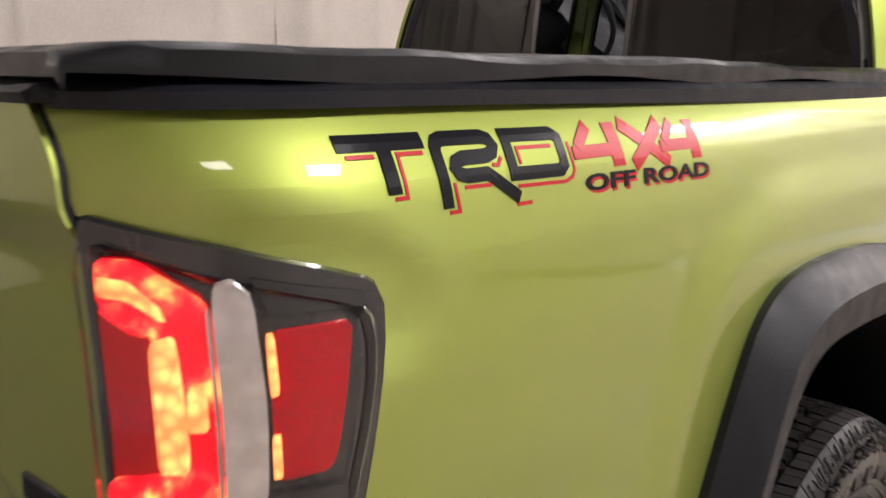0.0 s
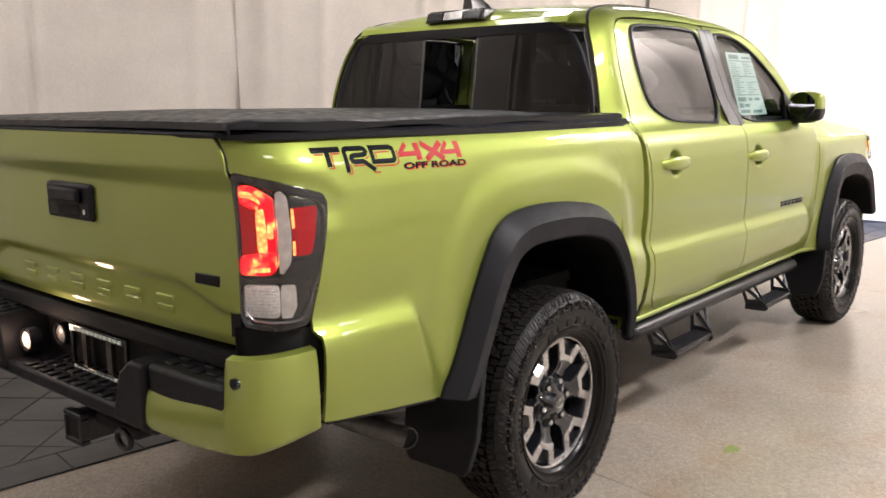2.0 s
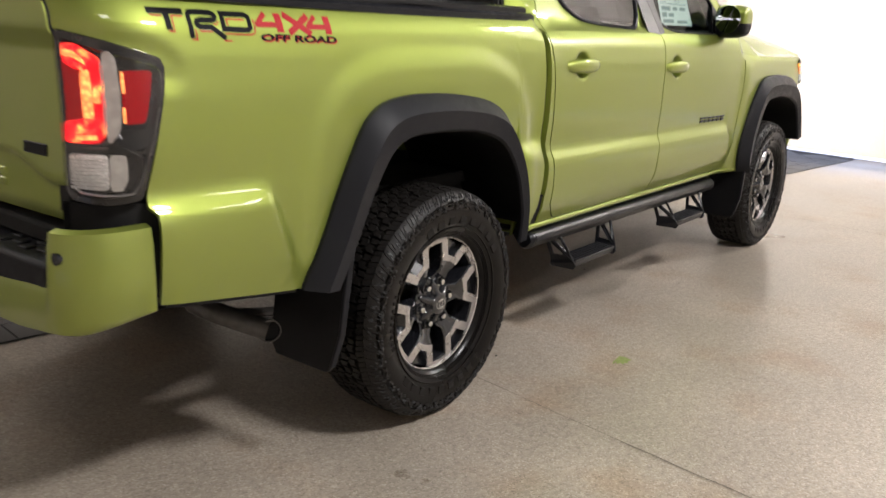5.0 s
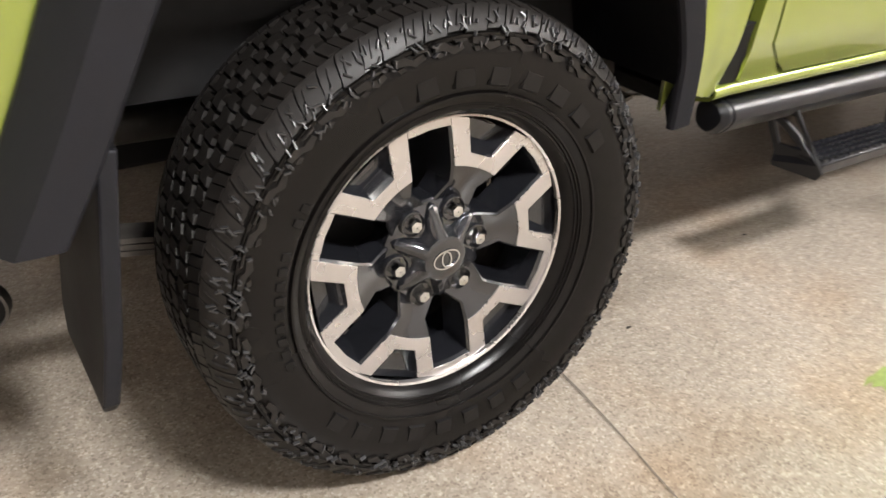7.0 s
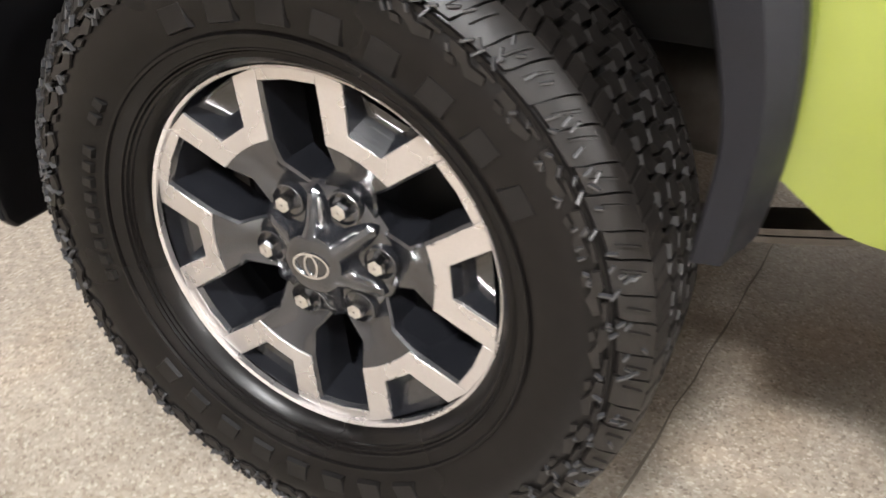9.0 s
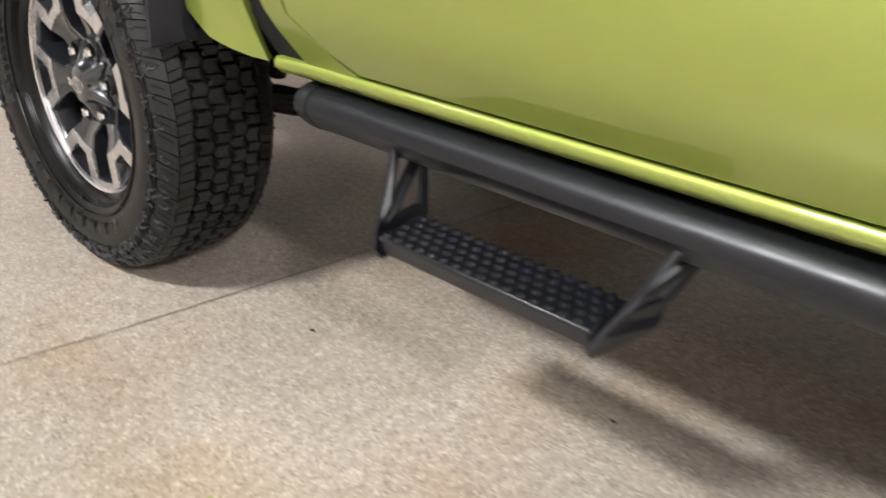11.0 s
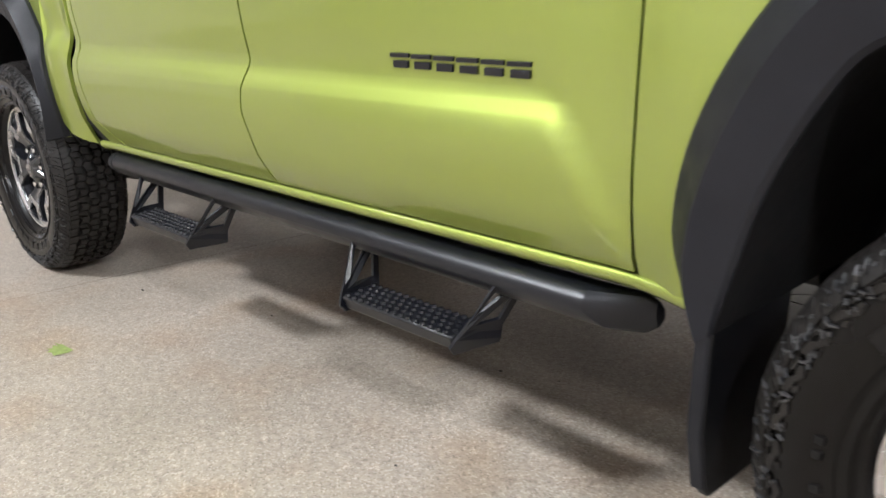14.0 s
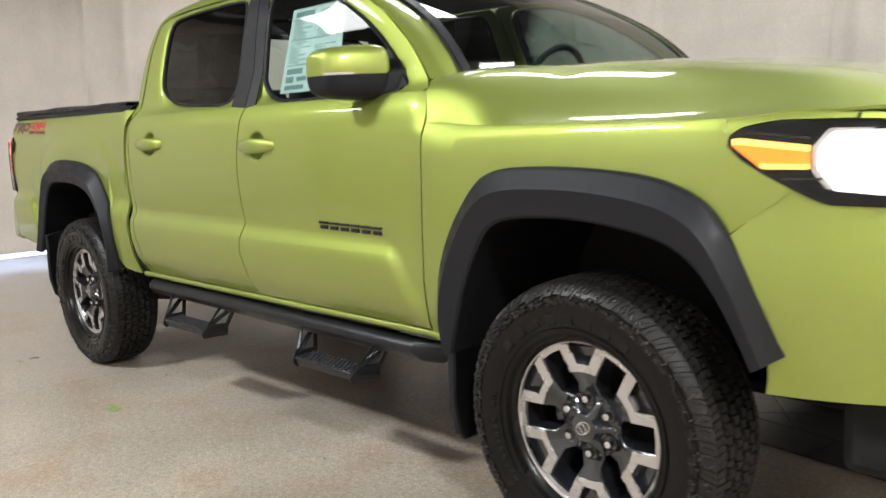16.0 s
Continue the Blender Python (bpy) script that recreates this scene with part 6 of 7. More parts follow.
def tyre_mesh():
    """Carcass, tread with shoulder lugs, sidewall rings and raised lettering bars."""
    rng = random.Random(21)
    # y: -0.135 outer sidewall .. +0.135 inner sidewall; wheel face plane at y = -0.08
    half = [(0.2245, 0.092), (0.232, 0.104), (0.25, 0.119), (0.285, 0.1315), (0.315, 0.1345), (0.333, 0.1325), (0.345, 0.1270), (0.355, 0.1195), (0.3630, 0.108), (0.3695, 0.09), (0.3740, 0.04)]
    prof = [(0.2215, -0.078)] + [(r, -y) for r, y in half] + [(0.3768, 0.0)] + [(r, y) for r, y in reversed(half)] + [(0.206, 0.09)]
    n = 144
    rows = [[(r * math.sin(a), y, r * math.cos(a)) for r, y in prof] for a in np.linspace(0, 2 * math.pi, n, endpoint=False)]
    rows.append(rows[0])
    tyre = Build().grid(rows)
    rings = []
    for r, y, w in ((0.2385, -0.1100, 0.0016), (0.2425, -0.1135, 0.0010), (0.2465, -0.1165, 0.0010), (0.262, -0.1262, 0.0016), (0.3440, -0.1310, 0.0024)):
        rings.append(Build().grid([[polar(r + dr, d, y + dy) for dr, dy in ((-w - 0.001, 0.002), (-w, -0.0014), (w, -0.0014), (w + 0.001, 0.002))] for d in np.linspace(0, 360, 121)]))
    b, fins = Build(), Build()

    def rib_block(c, w, a0, a1, jag, r1):
        """A piece of a zigzag tread rib between the angles a0 and a1."""
        mid = (a0 + a1) / 2
        o = [(c - w / 2, a0), (c + w / 2, a0 + 0.25), (c + w / 2 + jag, mid), (c + w / 2, a1 + 0.25), (c - w / 2, a1), (c - w / 2 + jag, mid)]
        drop = lambda y: 0.006 * (abs(y) / 0.1) ** 3
        b.prism([polar(0.372, a, y) for y, a in o], [polar(r1 - drop(c), mid + (a - mid) * 0.97, c + (y - c) * 0.94) for y, a in o])

    steps = 46
    pitch = 360.0 / steps
    for row, (c, w, sign) in enumerate(((-0.054, 0.0265, 1), (-0.018, 0.0270, -1), (0.018, 0.0270, 1), (0.054, 0.0265, -1))):
        for i in range(steps):
            a = pitch * (i + 0.31 * row) + rng.uniform(-0.1, 0.1)
            cut = pitch * rng.uniform(0.46, 0.54)
            rib_block(c, w, a, a + cut - 0.28, sign * 0.0070, TYRE_R)
            rib_block(c, w, a + cut + 0.28, a + pitch - 1.0, sign * -0.0070, TYRE_R - 0.0004)
    for sg in (-1, 1):
        for i in range(64):
            # outer row, finely slit, with a saw-toothed inner edge
            a, p = 360.0 / 64 * i, 360.0 / 64
            y0, y1 = 0.0735 + rng.choice((0.0, 0.0035)), 0.1005
            for f0, f1, dr in ((0.0, 0.47, 0.0), (0.53, 0.90, 0.0008)):
                o = [(y0, a + p * f0), (y1, a + p * f0 + 0.9), (y1, a + p * f1 + 0.9), (y0, a + p * f1)]
                b.prism([polar(0.366, q, sg * y) for y, q in o], [polar((0.3845 if y < 0.09 else 0.3792) - dr, q, sg * y) for y, q in o])
    # shoulder lugs that wrap on to the sidewall, parted by narrow slanting slits
    steps = 36
    path = [(0.3785, 0.1030), (0.3765, 0.1065), (0.3740, 0.1105), (0.3675, 0.1180), (0.3580, 0.1260), (0.3490, 0.1310)]
    lean = [0.4, 0.8, 1.2, 1.9, 2.6, 3.3]
    for i in range(steps):
        a = 360.0 / steps * i
        for sg in (-1, 1):
            for d0, d1, short in ((0.0, 5.25, 0), (5.60, 9.60, 1)):
                line_ = path[:-1] + [(0.3520, 0.1295)] if short else path
                top = [[polar(r, a + v + sg * t, sg * y) for v in (d0, d1)] for (r, y), t in zip(line_, lean)]
                base = [[polar(r - 0.010, a + v + sg * t, sg * (y - 0.010)) for v in (d0 - 0.1, d1 + 0.1)] for (r, y), t in zip(line_, lean)]
                loop = [[t[0], t[1], q[1], q[0]] for t, q in zip(top, base)]
                b.grid(loop, close=True, flip=(sg > 0))
                b.poly(loop[0]).poly(loop[-1])
                # a fin of rubber standing on each lug
                v = (d0 + d1) / 2 + (0.5 if short else -0.6)
                fin = [[polar(r + h * 0.6, a + v + sg * t * 1.25 + e, sg * (y + h)) for e, h in ((-0.30, -0.001), (-0.16, 0.0026), (0.16, 0.0026), (0.30, -0.001))] for (r, y), t in list(zip(line_, lean))[2:5]]
                b.grid(fin, flip=(sg > 0))
    # hooked blocks between the ridge and the plain sidewall
    for i in range(36):
        a = 10.0 * i + 2.0
        for hook in ([(0.3425, -3.9), (0.3425, -1.1), (0.3350, 0.5), (0.3368, 3.3), (0.3300, 3.8), (0.3245, 1.0), (0.3310, -0.7), (0.3350, -3.9)], [(0.3430, 1.2), (0.3420, 4.6), (0.3390, 4.6), (0.3395, 1.6)], [(0.3300, -3.6), (0.3310, -2.0), (0.3255, -1.2), (0.3240, -2.9)]):
            b.prism([polar(r, a + d, -0.131) for r, d in hook], [polar(r, a + d, -0.1364 + 0.08 * max(r - 0.335, 0)) for r, d in hook])
    # thin mould fins scattered over the shoulder and the hooks
    zone_r, zone_y = [0.322, 0.3440, 0.3490, 0.3580, 0.3675, 0.3740], [0.1345, 0.1368, 0.1312, 0.1262, 0.1182, 0.1107]
    for _ in range(460):
        a, r, slope, long = rng.uniform(0, 360), rng.uniform(0.326, 0.371), rng.choice((-1, 1)) * rng.uniform(0.25, 1.1), rng.uniform(0.004, 0.011)
        ends = [(r + k * long * math.cos(slope), a + math.degrees(k * long * math.sin(slope) / r)) for k in (-0.5, 0.5)]
        side_ = [(0.0010 * math.sin(slope), -math.degrees(0.0010 * math.cos(slope) / r)), (-0.0010 * math.sin(slope), math.degrees(0.0010 * math.cos(slope) / r))]
        low_, high_ = [], []
        for (er, ea), (sr, sa) in ((ends[0], side_[0]), (ends[0], side_[1]), (ends[1], side_[1]), (ends[1], side_[0])):
            y = float(np.interp(er, zone_r, zone_y))
            low_.append(polar(er + sr * 1.5, ea + sa * 1.5, -y + 0.001))
            high_.append(polar(er + sr + 0.0009, ea + sa, -y - 0.0038))
        fins.prism(low_, high_)
    bars = []

    def word(mid, count, r0, r1, step, y, high):
        """Raised bars where the maker's words stand."""
        for k in range(count):
            d = mid + (k - (count - 1) / 2) * step
            w = step * 0.31
            o = [(r0, d - w), (r0, d + w), (r1, d + w * 0.9), (r1, d - w * 0.9)]
            i = [(r0 + 0.002, d - w * 0.88), (r0 + 0.002, d + w * 0.88), (r1 - 0.002, d + w * 0.79), (r1 - 0.002, d - w * 0.79)]
            bars.append(Build().prism([polar(r, q, y + 0.004) for r, q in o], [polar(r, q, y - high) for r, q in i]))

    word(24, 8, 0.275, 0.303, 11.5, -0.1325, 0.0014)
    word(196, 8, 0.275, 0.303, 10.5, -0.1325, 0.0014)
    word(-81, 9, 0.274, 0.290, 4.3, -0.1318, 0.0016)
    word(-52, 2, 0.274, 0.290, 4.3, -0.1318, 0.0016)
    for m in (tyre, b):
        m.v = [(x, y * (0.90 if y > 0 else 1.0), z) for x, y, z in m.v]
    return tyre, b, bars, rings, fins


TYRE, TREAD, BARS, RINGS, FINS = tyre_mesh()


def make_wheel(parent, name):
    """A dark alloy wheel with a machined face, its tyre, cap and nuts."""
    # rim: barrel, lip and dark spokes between six straight-sided windows
    Y = -0.08
    prof = [(0.2155, Y - 0.006), (0.2150, Y - 0.002), (0.212, Y + 0.004), (0.206, Y + 0.012), (0.200, Y + 0.03), (0.196, Y + 0.10), (0.205, Y + 0.17), (0.222, Y + 0.19)]
    rows = [[(r * math.sin(a), y, r * math.cos(a)) for r, y in prof] for a in np.linspace(0, 2 * math.pi, 72, endpoint=False)]
    rows.append(rows[0])
    b = Build().grid(rows)
    hub = [(0.0, Y + 0.008), (0.05, Y + 0.010), (0.076, Y + 0.016), (0.084, Y + 0.022), (0.086, Y + 0.06)]
    rows = [[(r * math.sin(a), y, r * math.cos(a)) for r, y in hub] for a in np.linspace(0, 2 * math.pi, 48, endpoint=False)]
    rows.append(rows[0])
    b.grid(rows)
    wheel = b.part(name, RIMDARK, parent, "dark grey alloy wheel with machined spoke faces", sharp=25)
    # the spoke's edge: radius, half angle, depth
    side = [(0.2105, 20.6, Y - 0.004), (0.175, 18.6, Y - 0.0036), (0.138, 15.5, Y - 0.003), (0.124, 13.8, Y + 0.001), (0.110, 11.7, Y + 0.006), (0.095, 16.4, Y + 0.012), (0.080, 22.6, Y + 0.018)]
    for k in range(6):
        c = 30 + 60 * k
        # outer pocket in the machined face, with a folded floor
        top = [(0.2078, -12.5), (0.158, -7.5), (0.158, 7.5), (0.2078, 12.5)]
        q = Build()
        o = [polar(r, c + d, Y - 0.004) for r, d in top]
        f = [polar(r, c + d, Y + h) for r, d, h in ((0.2050, -10.5, 0.014), (0.176, -5.5, 0.018), (0.176, 5.5, 0.018), (0.2050, 10.5, 0.014))]
        for i in range(4):
            j = (i + 1) % 4
            q.poly([o[i], f[i], f[j], o[j]])
        q.poly(f)
        q.part("spoke_pocket", RIMDARK, wheel, sharp=15)
        # dark spoke, sunk between the machined arc and the hub
        q = Build()
        q.grid([[polar(r, c + d * u, y + 0.0035 * (1 - u * u) * (1 if r < 0.13 else 0)) for u in np.linspace(-1, 1, 9)] for r, d, y in side[2:]], flip=True)
        for sg in (-1, 1):
            edge_ = [(r, sg * d, y) for r, d, y in side]
            step_in = lambda m, dy: [(r, d + sg * math.degrees(m / r), y + dy) for r, d, y in edge_]
            lines = (edge_, step_in(0.0035, 0.003), step_in(0.0045, 0.022), [(r, d + sg * math.degrees(0.008 / r), Y + 0.062) for r, d, _ in edge_])
            q.grid([[polar(r, c + d, y) for r, d, y in line_] for line_ in lines], flip=(sg > 0))
        q.part("dark_spoke", RIMDARK, wheel, "glossy dark spoke", sharp=28)
        # machined face over the spoke
        out = [(0.2078, -12.2), (0.2115, -20.7), (0.175, -18.6), (0.138, -15.5), (0.138, -8), (0.138, 0), (0.138, 8), (0.138, 15.5), (0.175, 18.6), (0.2115, 20.7), (0.2078, 12.2), (0.158, 7.0), (0.158, -7.0)]
        q = Build().prism([polar(r, c + d, Y + 0.002) for r, d in out], [polar(r, c + d, Y - 0.0055) for r, d in out])
        normalise(q).part("machined_spoke", MACHINED, wheel, "bright machined spoke face", bevel=0.0006, sharp=20)
        # machined bridge that closes the window at the rim, and the window's sloping end
        w = c + 30
        out = [(0.1985, -9.8), (0.1985, 0.0), (0.1985, 9.8), (0.2115, 9.25), (0.2118, 0.0), (0.2115, -9.25)]
        q = Build().prism([polar(r, w + d, Y + 0.002) for r, d in out], [polar(r, w + d, Y - 0.0053) for r, d in out])
        normalise(q).part("machined_bridge", MACHINED, wheel, bevel=0.0006, sharp=20)
        q = Build().grid([[polar(r, w + d, y) for d in np.linspace(-9.8, 9.8, 7)] for r, y in ((0.1984, Y - 0.004), (0.1945, Y + 0.002), (0.1840, Y + 0.058))])
        q.part("window_end", RIMDARK, wheel, sharp=15)
    rg = [(0.2110, Y - 0.002), (0.2113, Y - 0.0100), (0.2148, Y - 0.0120), (0.2162, Y - 0.006)]
    revolve(rg, 72, "machined_ring", MACHINED, wheel)
    # brake drum seen through the windows
    revolve([(0.0, Y + 0.11), (0.14, Y + 0.11), (0.165, Y + 0.12), (0.17, Y + 0.17)], 32, "brake_drum", UNDER, wheel, "dark brake drum")
    # centre cap with six arms that reach between the nuts, and an oval mark
    rows = []
    for arm, y, star_share in ((1.0, Y + 0.018, 1.0), (0.985, Y + 0.010, 1.0), (0.95, Y + 0.007, 1.0), (0.78, Y - 0.001, 0.75), (0.64, Y - 0.008, 0.4), (0.54, Y - 0.0145, 0.0), (0.46, Y - 0.0168, 0.0), (0.0, Y - 0.0178, 0.0)):
        r = []
        for a in range(0, 360, 5):
            star = 0.5 + 0.5 * math.cos(radians(a) * 6)
            reach = 0.044 + 0.036 * star ** 1.7
            r.append(polar((reach * star_share + 0.064 * (1 - star_share)) * arm, a, y))
        rows.append(r)
    Build().grid(rows, close=True).part("centre_cap", RIMDARK, wheel, "dark grey centre cap", sharp=24)
    for rx, rz in ((0.0215, 0.0145), (0.0075, 0.0125)):
        rows = []
        for t in np.linspace(0, 2 * math.pi, 28, endpoint=False):
            rows.append([((rx + d) * math.cos(t), y, (rz + d) * math.sin(t)) for d, y in ((-0.0018, Y - 0.0155), (-0.0012, Y - 0.0195), (0.0012, Y - 0.0195), (0.0018, Y - 0.0155))])
        rows.append(rows[0])
        Build().grid(rows).part("cap_mark", CHROME, wheel, "chrome oval mark")
    for k in range(6):
        c = 30 + 60 * k
        cx, _, cz = polar(0.0690, c, 0)
        hole = [[(cx + r * math.sin(t), y, cz + r * math.cos(t)) for t in np.linspace(0, 2 * math.pi, 20, endpoint=False)] for r, y in ((0.0200, Y + 0.016), (0.0192, Y + 0.0075), (0.0180, Y + 0.0070), (0.0160, Y + 0.0150), (0.002, Y + 0.0160))]
        Build().grid(hole, close=True).part("nut_seat", RIMDARK, wheel, sharp=25)
        nut = [[(cx + r * math.sin(t), y, cz + r * math.cos(t)) for t in np.linspace(0, 2 * math.pi, 6, endpoint=False)] for r, y in ((0.0108, Y + 0.018), (0.0108, Y + 0.001), (0.0090, Y - 0.0035), (0.001, Y - 0.0042))]
        Build().grid(nut, close=True).part("lug_nut", CHROME, wheel, "chrome wheel nut", smooth=False)
    for o in (wheel, *wheel.children):
        for v in o.data.vertices:
            v.co.x *= 1.041
            v.co.z *= 1.041
    TYRE.part("tyre", RUBBER, wheel, "black all-terrain tyre with chunky tread", sharp=30)
    tagged(TREAD.part("tread", TREADRUBBER, wheel, "black rubber tread blocks", sharp=30), kind="stuff")
    tagged(FINS.part("rubber_relief", FINRUBBER, wheel, "thin shiny rubber fins, glint partly in their pale colour", smooth=False), kind="stuff")
    for ring_b in RINGS:
        ring_b.part("sidewall_ring", RUBBER, wheel, sharp=30)
    for bar in BARS:
        bar.part("raised_bar", BARRUBBER, wheel, sharp=30)
    return wheel


first = make_wheel(truck, "wheel")
HUBY = 0.8025


def place_wheel(w, x, side, turn):
    m = Matrix.Translation((x, side * HUBY, 0.384))
    if side > 0:
        m = m @ Matrix.Rotation(math.pi, 4, "Z")
    w.matrix_basis = m @ Matrix.Rotation(radians(turn), 4, "Y")


place_wheel(first, 0.0, -1, -6.9)
for x, side, turn in ((3.235, -1, -32.3), (0.0, 1, 14.0), (3.235, 1, 40.0)):
    w = copy_thing(first, Matrix.Identity(4))
    place_wheel(w, x, side, turn)


# ---- step bars ----
def step_bar(s):
    # tube of rounded eight-sided section with faceted ends
    cy, cz = 0.815, 0.467
    droop = lambda x: 0.004 - 0.012 * (x - 0.7) / 1.9
    sec = rounded([(0.041, 0.015), (0.020, 0.034), (-0.024, 0.034), (-0.041, 0.016), (-0.041, -0.016), (-0.024, -0.036), (0.010, -0.038), (0.041, -0.006)], 32, 1, True)
    rows = []
    for x, ky, kz in ((0.634, 0.50, 0.55), (0.635, 0.74, 0.78), (0.648, 1.0, 1.0), (1.6, 1.0, 1.0), (2.525, 1.0, 1.0), (2.528, 0.99, 1.0), (2.603, 0.38, 0.97), (2.610, 0.32, 0.92), (2.626, 0.20, 0.62), (2.632, 0.08, 0.30)):
        rows.append([(x + (max(-d, 0) * 0.85 if 2 < x < 2.6 else 0), s * (cy - 0.041 + (dy + 0.041) * ky if x > 2 else cy + dy * ky), cz + droop(x) + d * kz - (0.003 if x > 2.6 else 0)) for dy, d in sec])
    b = Build().grid(rows, close=True)
    b.poly(rows[0]).poly(rows[-1], flip=True)
    bar = normalise(b).part("step_bar", SATIN, truck, "satin black tubular step bar", sharp=22)
    rows = [[(x, s * (cy + dy * k), cz + droop(x) + d * k) for dy, d in sec] for x, k in ((0.658, 0.98), (0.659, 1.05), (0.676, 1.05), (0.677, 0.98))]
    Build().grid(rows, close=True).part("end_collar", SATIN, bar)
    for x in (0.86, 1.62, 2.32):
        q = Build().prism([(x - 0.03, s * 0.78, 0.475), (x + 0.03, s * 0.78, 0.475), (x + 0.03, s * 0.78, 0.492), (x - 0.03, s * 0.78, 0.492)], [(x - 0.03, s * 0.42, 0.50), (x + 0.03, s * 0.42, 0.50), (x + 0.03, s * 0.42, 0.525), (x - 0.03, s * 0.42, 0.525)])
        normalise(q).part("mount_bracket", SATIN, bar, bevel=0.003)
    for xa, xb in ((0.890, 1.243), (1.935, 2.270)):
        # tread plate
        y0, y1, z0, z1 = 0.822, 0.911, 0.328, 0.360
        pl = Build().prism([(xa, s * y0, z0), (xb, s * y0, z0), (xb, s * (y1 - 0.012), z0 - 0.004), (xa, s * (y1 - 0.012), z0 - 0.004)], [(xa, s * y0, z1), (xb, s * y0, z1), (xb, s * y1, z1 - 0.004), (xa, s * y1, z1 - 0.004)])
        st = normalise(pl).part("drop_step", SATIN, bar, "black drop step with raised grip dots", bevel=0.006)
        q = Build()
        n = int((xb - xa) / 0.021)
        for i in range(n):
            for j in range(5):
                cx = xa + 0.018 + (xb - xa - 0.036) * i / (n - 1) + (0.005 if j % 2 else -0.005)
                cyy = y0 + 0.010 + j * 0.0172
                zt = z1 - 0.004 * (cyy - y0) / (y1 - y0)
                lo_ = [(cx + 0.0075 * math.cos(t), s * (cyy + 0.0075 * math.sin(t)), zt - 0.002) for t in np.linspace(0, 2 * math.pi, 6, endpoint=False)]
                hi = [(cx + 0.0050 * math.cos(t), s * (cyy + 0.0050 * math.sin(t)), zt + 0.005) for t in np.linspace(0, 2 * math.pi, 6, endpoint=False)]
                q.prism(lo_, hi)
        o = normalise(q).part("grip_dots", SATIN, bar, smooth=False)
        tagged(o, kind="stuff")
        # side brackets: a leaning plate with two openings
        for x, lean, skew in ((xa, -0.024, -0.12), (xb, 0.044, 0.20)):
            P0, P1, P2, P3 = [np.array(p) for p in ((0.906, 0.354), (0.848, 0.458), (0.772, 0.458), (0.800, 0.354))]
            q = Build()
            lay = lambda p: (x + lean * (p[1] - 0.34) / 0.1 + skew * (0.906 - p[0]), s * p[0], p[1])
            for tri in ((P0, P1, P2), (P0, P2, P3)):
                cen = (tri[0] + tri[1] + tri[2]) / 3
                hole = [cen + (p - cen) * 0.52 for p in tri]
                q.grid([[lay(p) for p in tri], [lay(p) for p in hole]], close=True)
            q.grid([[lay((0.914, 0.336)), lay((0.80, 0.330))], [lay(P0), lay(P3)]])
            q.grid([[lay((0.902, 0.320)), lay((0.80, 0.320))], [lay((0.914, 0.336)), lay((0.80, 0.330))]])
            q.part("step_bracket", SATIN, bar, "black bracket with cut openings", solid=0.007, smooth=False)


both_sides(step_bar)


# ---- side lettering ----
def text_mesh(body, size, shear=0.0, extrude=0.0, bold=0.0):
    cu = bpy.data.curves.new("words", "FONT")
    cu.body, cu.size, cu.shear, cu.offset = body, size, shear, bold
    cu.resolution_u = 3
    ob = new("words", cu)
    dg = bpy.context.evaluated_depsgraph_get()
    me = bpy.data.meshes.new_from_object(ob.evaluated_get(dg))
    v = [tuple(p.co) for p in me.vertices]
    f = [tuple(p.vertices) for p in me.polygons]
    bpy.data.objects.remove(ob)
    bpy.data.curves.remove(cu)
    bpy.data.meshes.remove(me)
    return v, f


def decal(parts_uv, faces, s, place, off, mat, name, parent, label=""):
    """Lays flat (u, v) shapes on the side; place turns (u, v) into (x, z)."""
    vs = [skin(*place(u, v), s, off) for u, v in parts_uv]
    me_f = [f if s < 0 else f[::-1] for f in faces]
    return mesh_part(name, vs, me_f, mat, parent, label, solid=0.0006, smooth=False)


def ribbon(pts, w, closed=False):
    """A band of half width w along a line of points, with mitred corners."""
    p = np.array(pts, float)
    n = len(p)
    v, f = [], []
    for i in range(n):
        a = p[i] - p[i - 1] if (closed or i > 0) else p[1] - p[0]
        c = p[(i + 1) % n] - p[i] if (closed or i < n - 1) else p[-1] - p[-2]
        a, c = a / np.linalg.norm(a), c / np.linalg.norm(c)
        m = np.array([-a[1] - c[1], a[0] + c[0]])
        m /= np.linalg.norm(m)
        k = w / max(m.dot((-a[1], a[0])), 0.5)
        v += [tuple(p[i] + m * k), tuple(p[i] - m * k)]
    for i in range(n if closed else n - 1):
        j = (i + 1) % n
        f.append((2 * i, 2 * i + 1, 2 * j + 1, 2 * j))
    return v, f


def fine(v, f, n=6):
    """Cuts each quad along its length, so that it follows the skin."""
    vv, ff = [], []
    for q in f:
        a, b_, c, d = [np.array(v[i]) for i in q]
        o = len(vv)
        for i in range(n + 1):
            t = i / n
            vv += [tuple(a * (1 - t) + d * t), tuple(((a + b_) * (1 - t) + (d + c) * t) / 2), tuple(b_ * (1 - t) + c * t)]
        for i in range(n):
            k = o + 3 * i
            ff += [(k, k + 1, k + 4, k + 3), (k + 1, k + 2, k + 5, k + 4)]
    return vv, ff


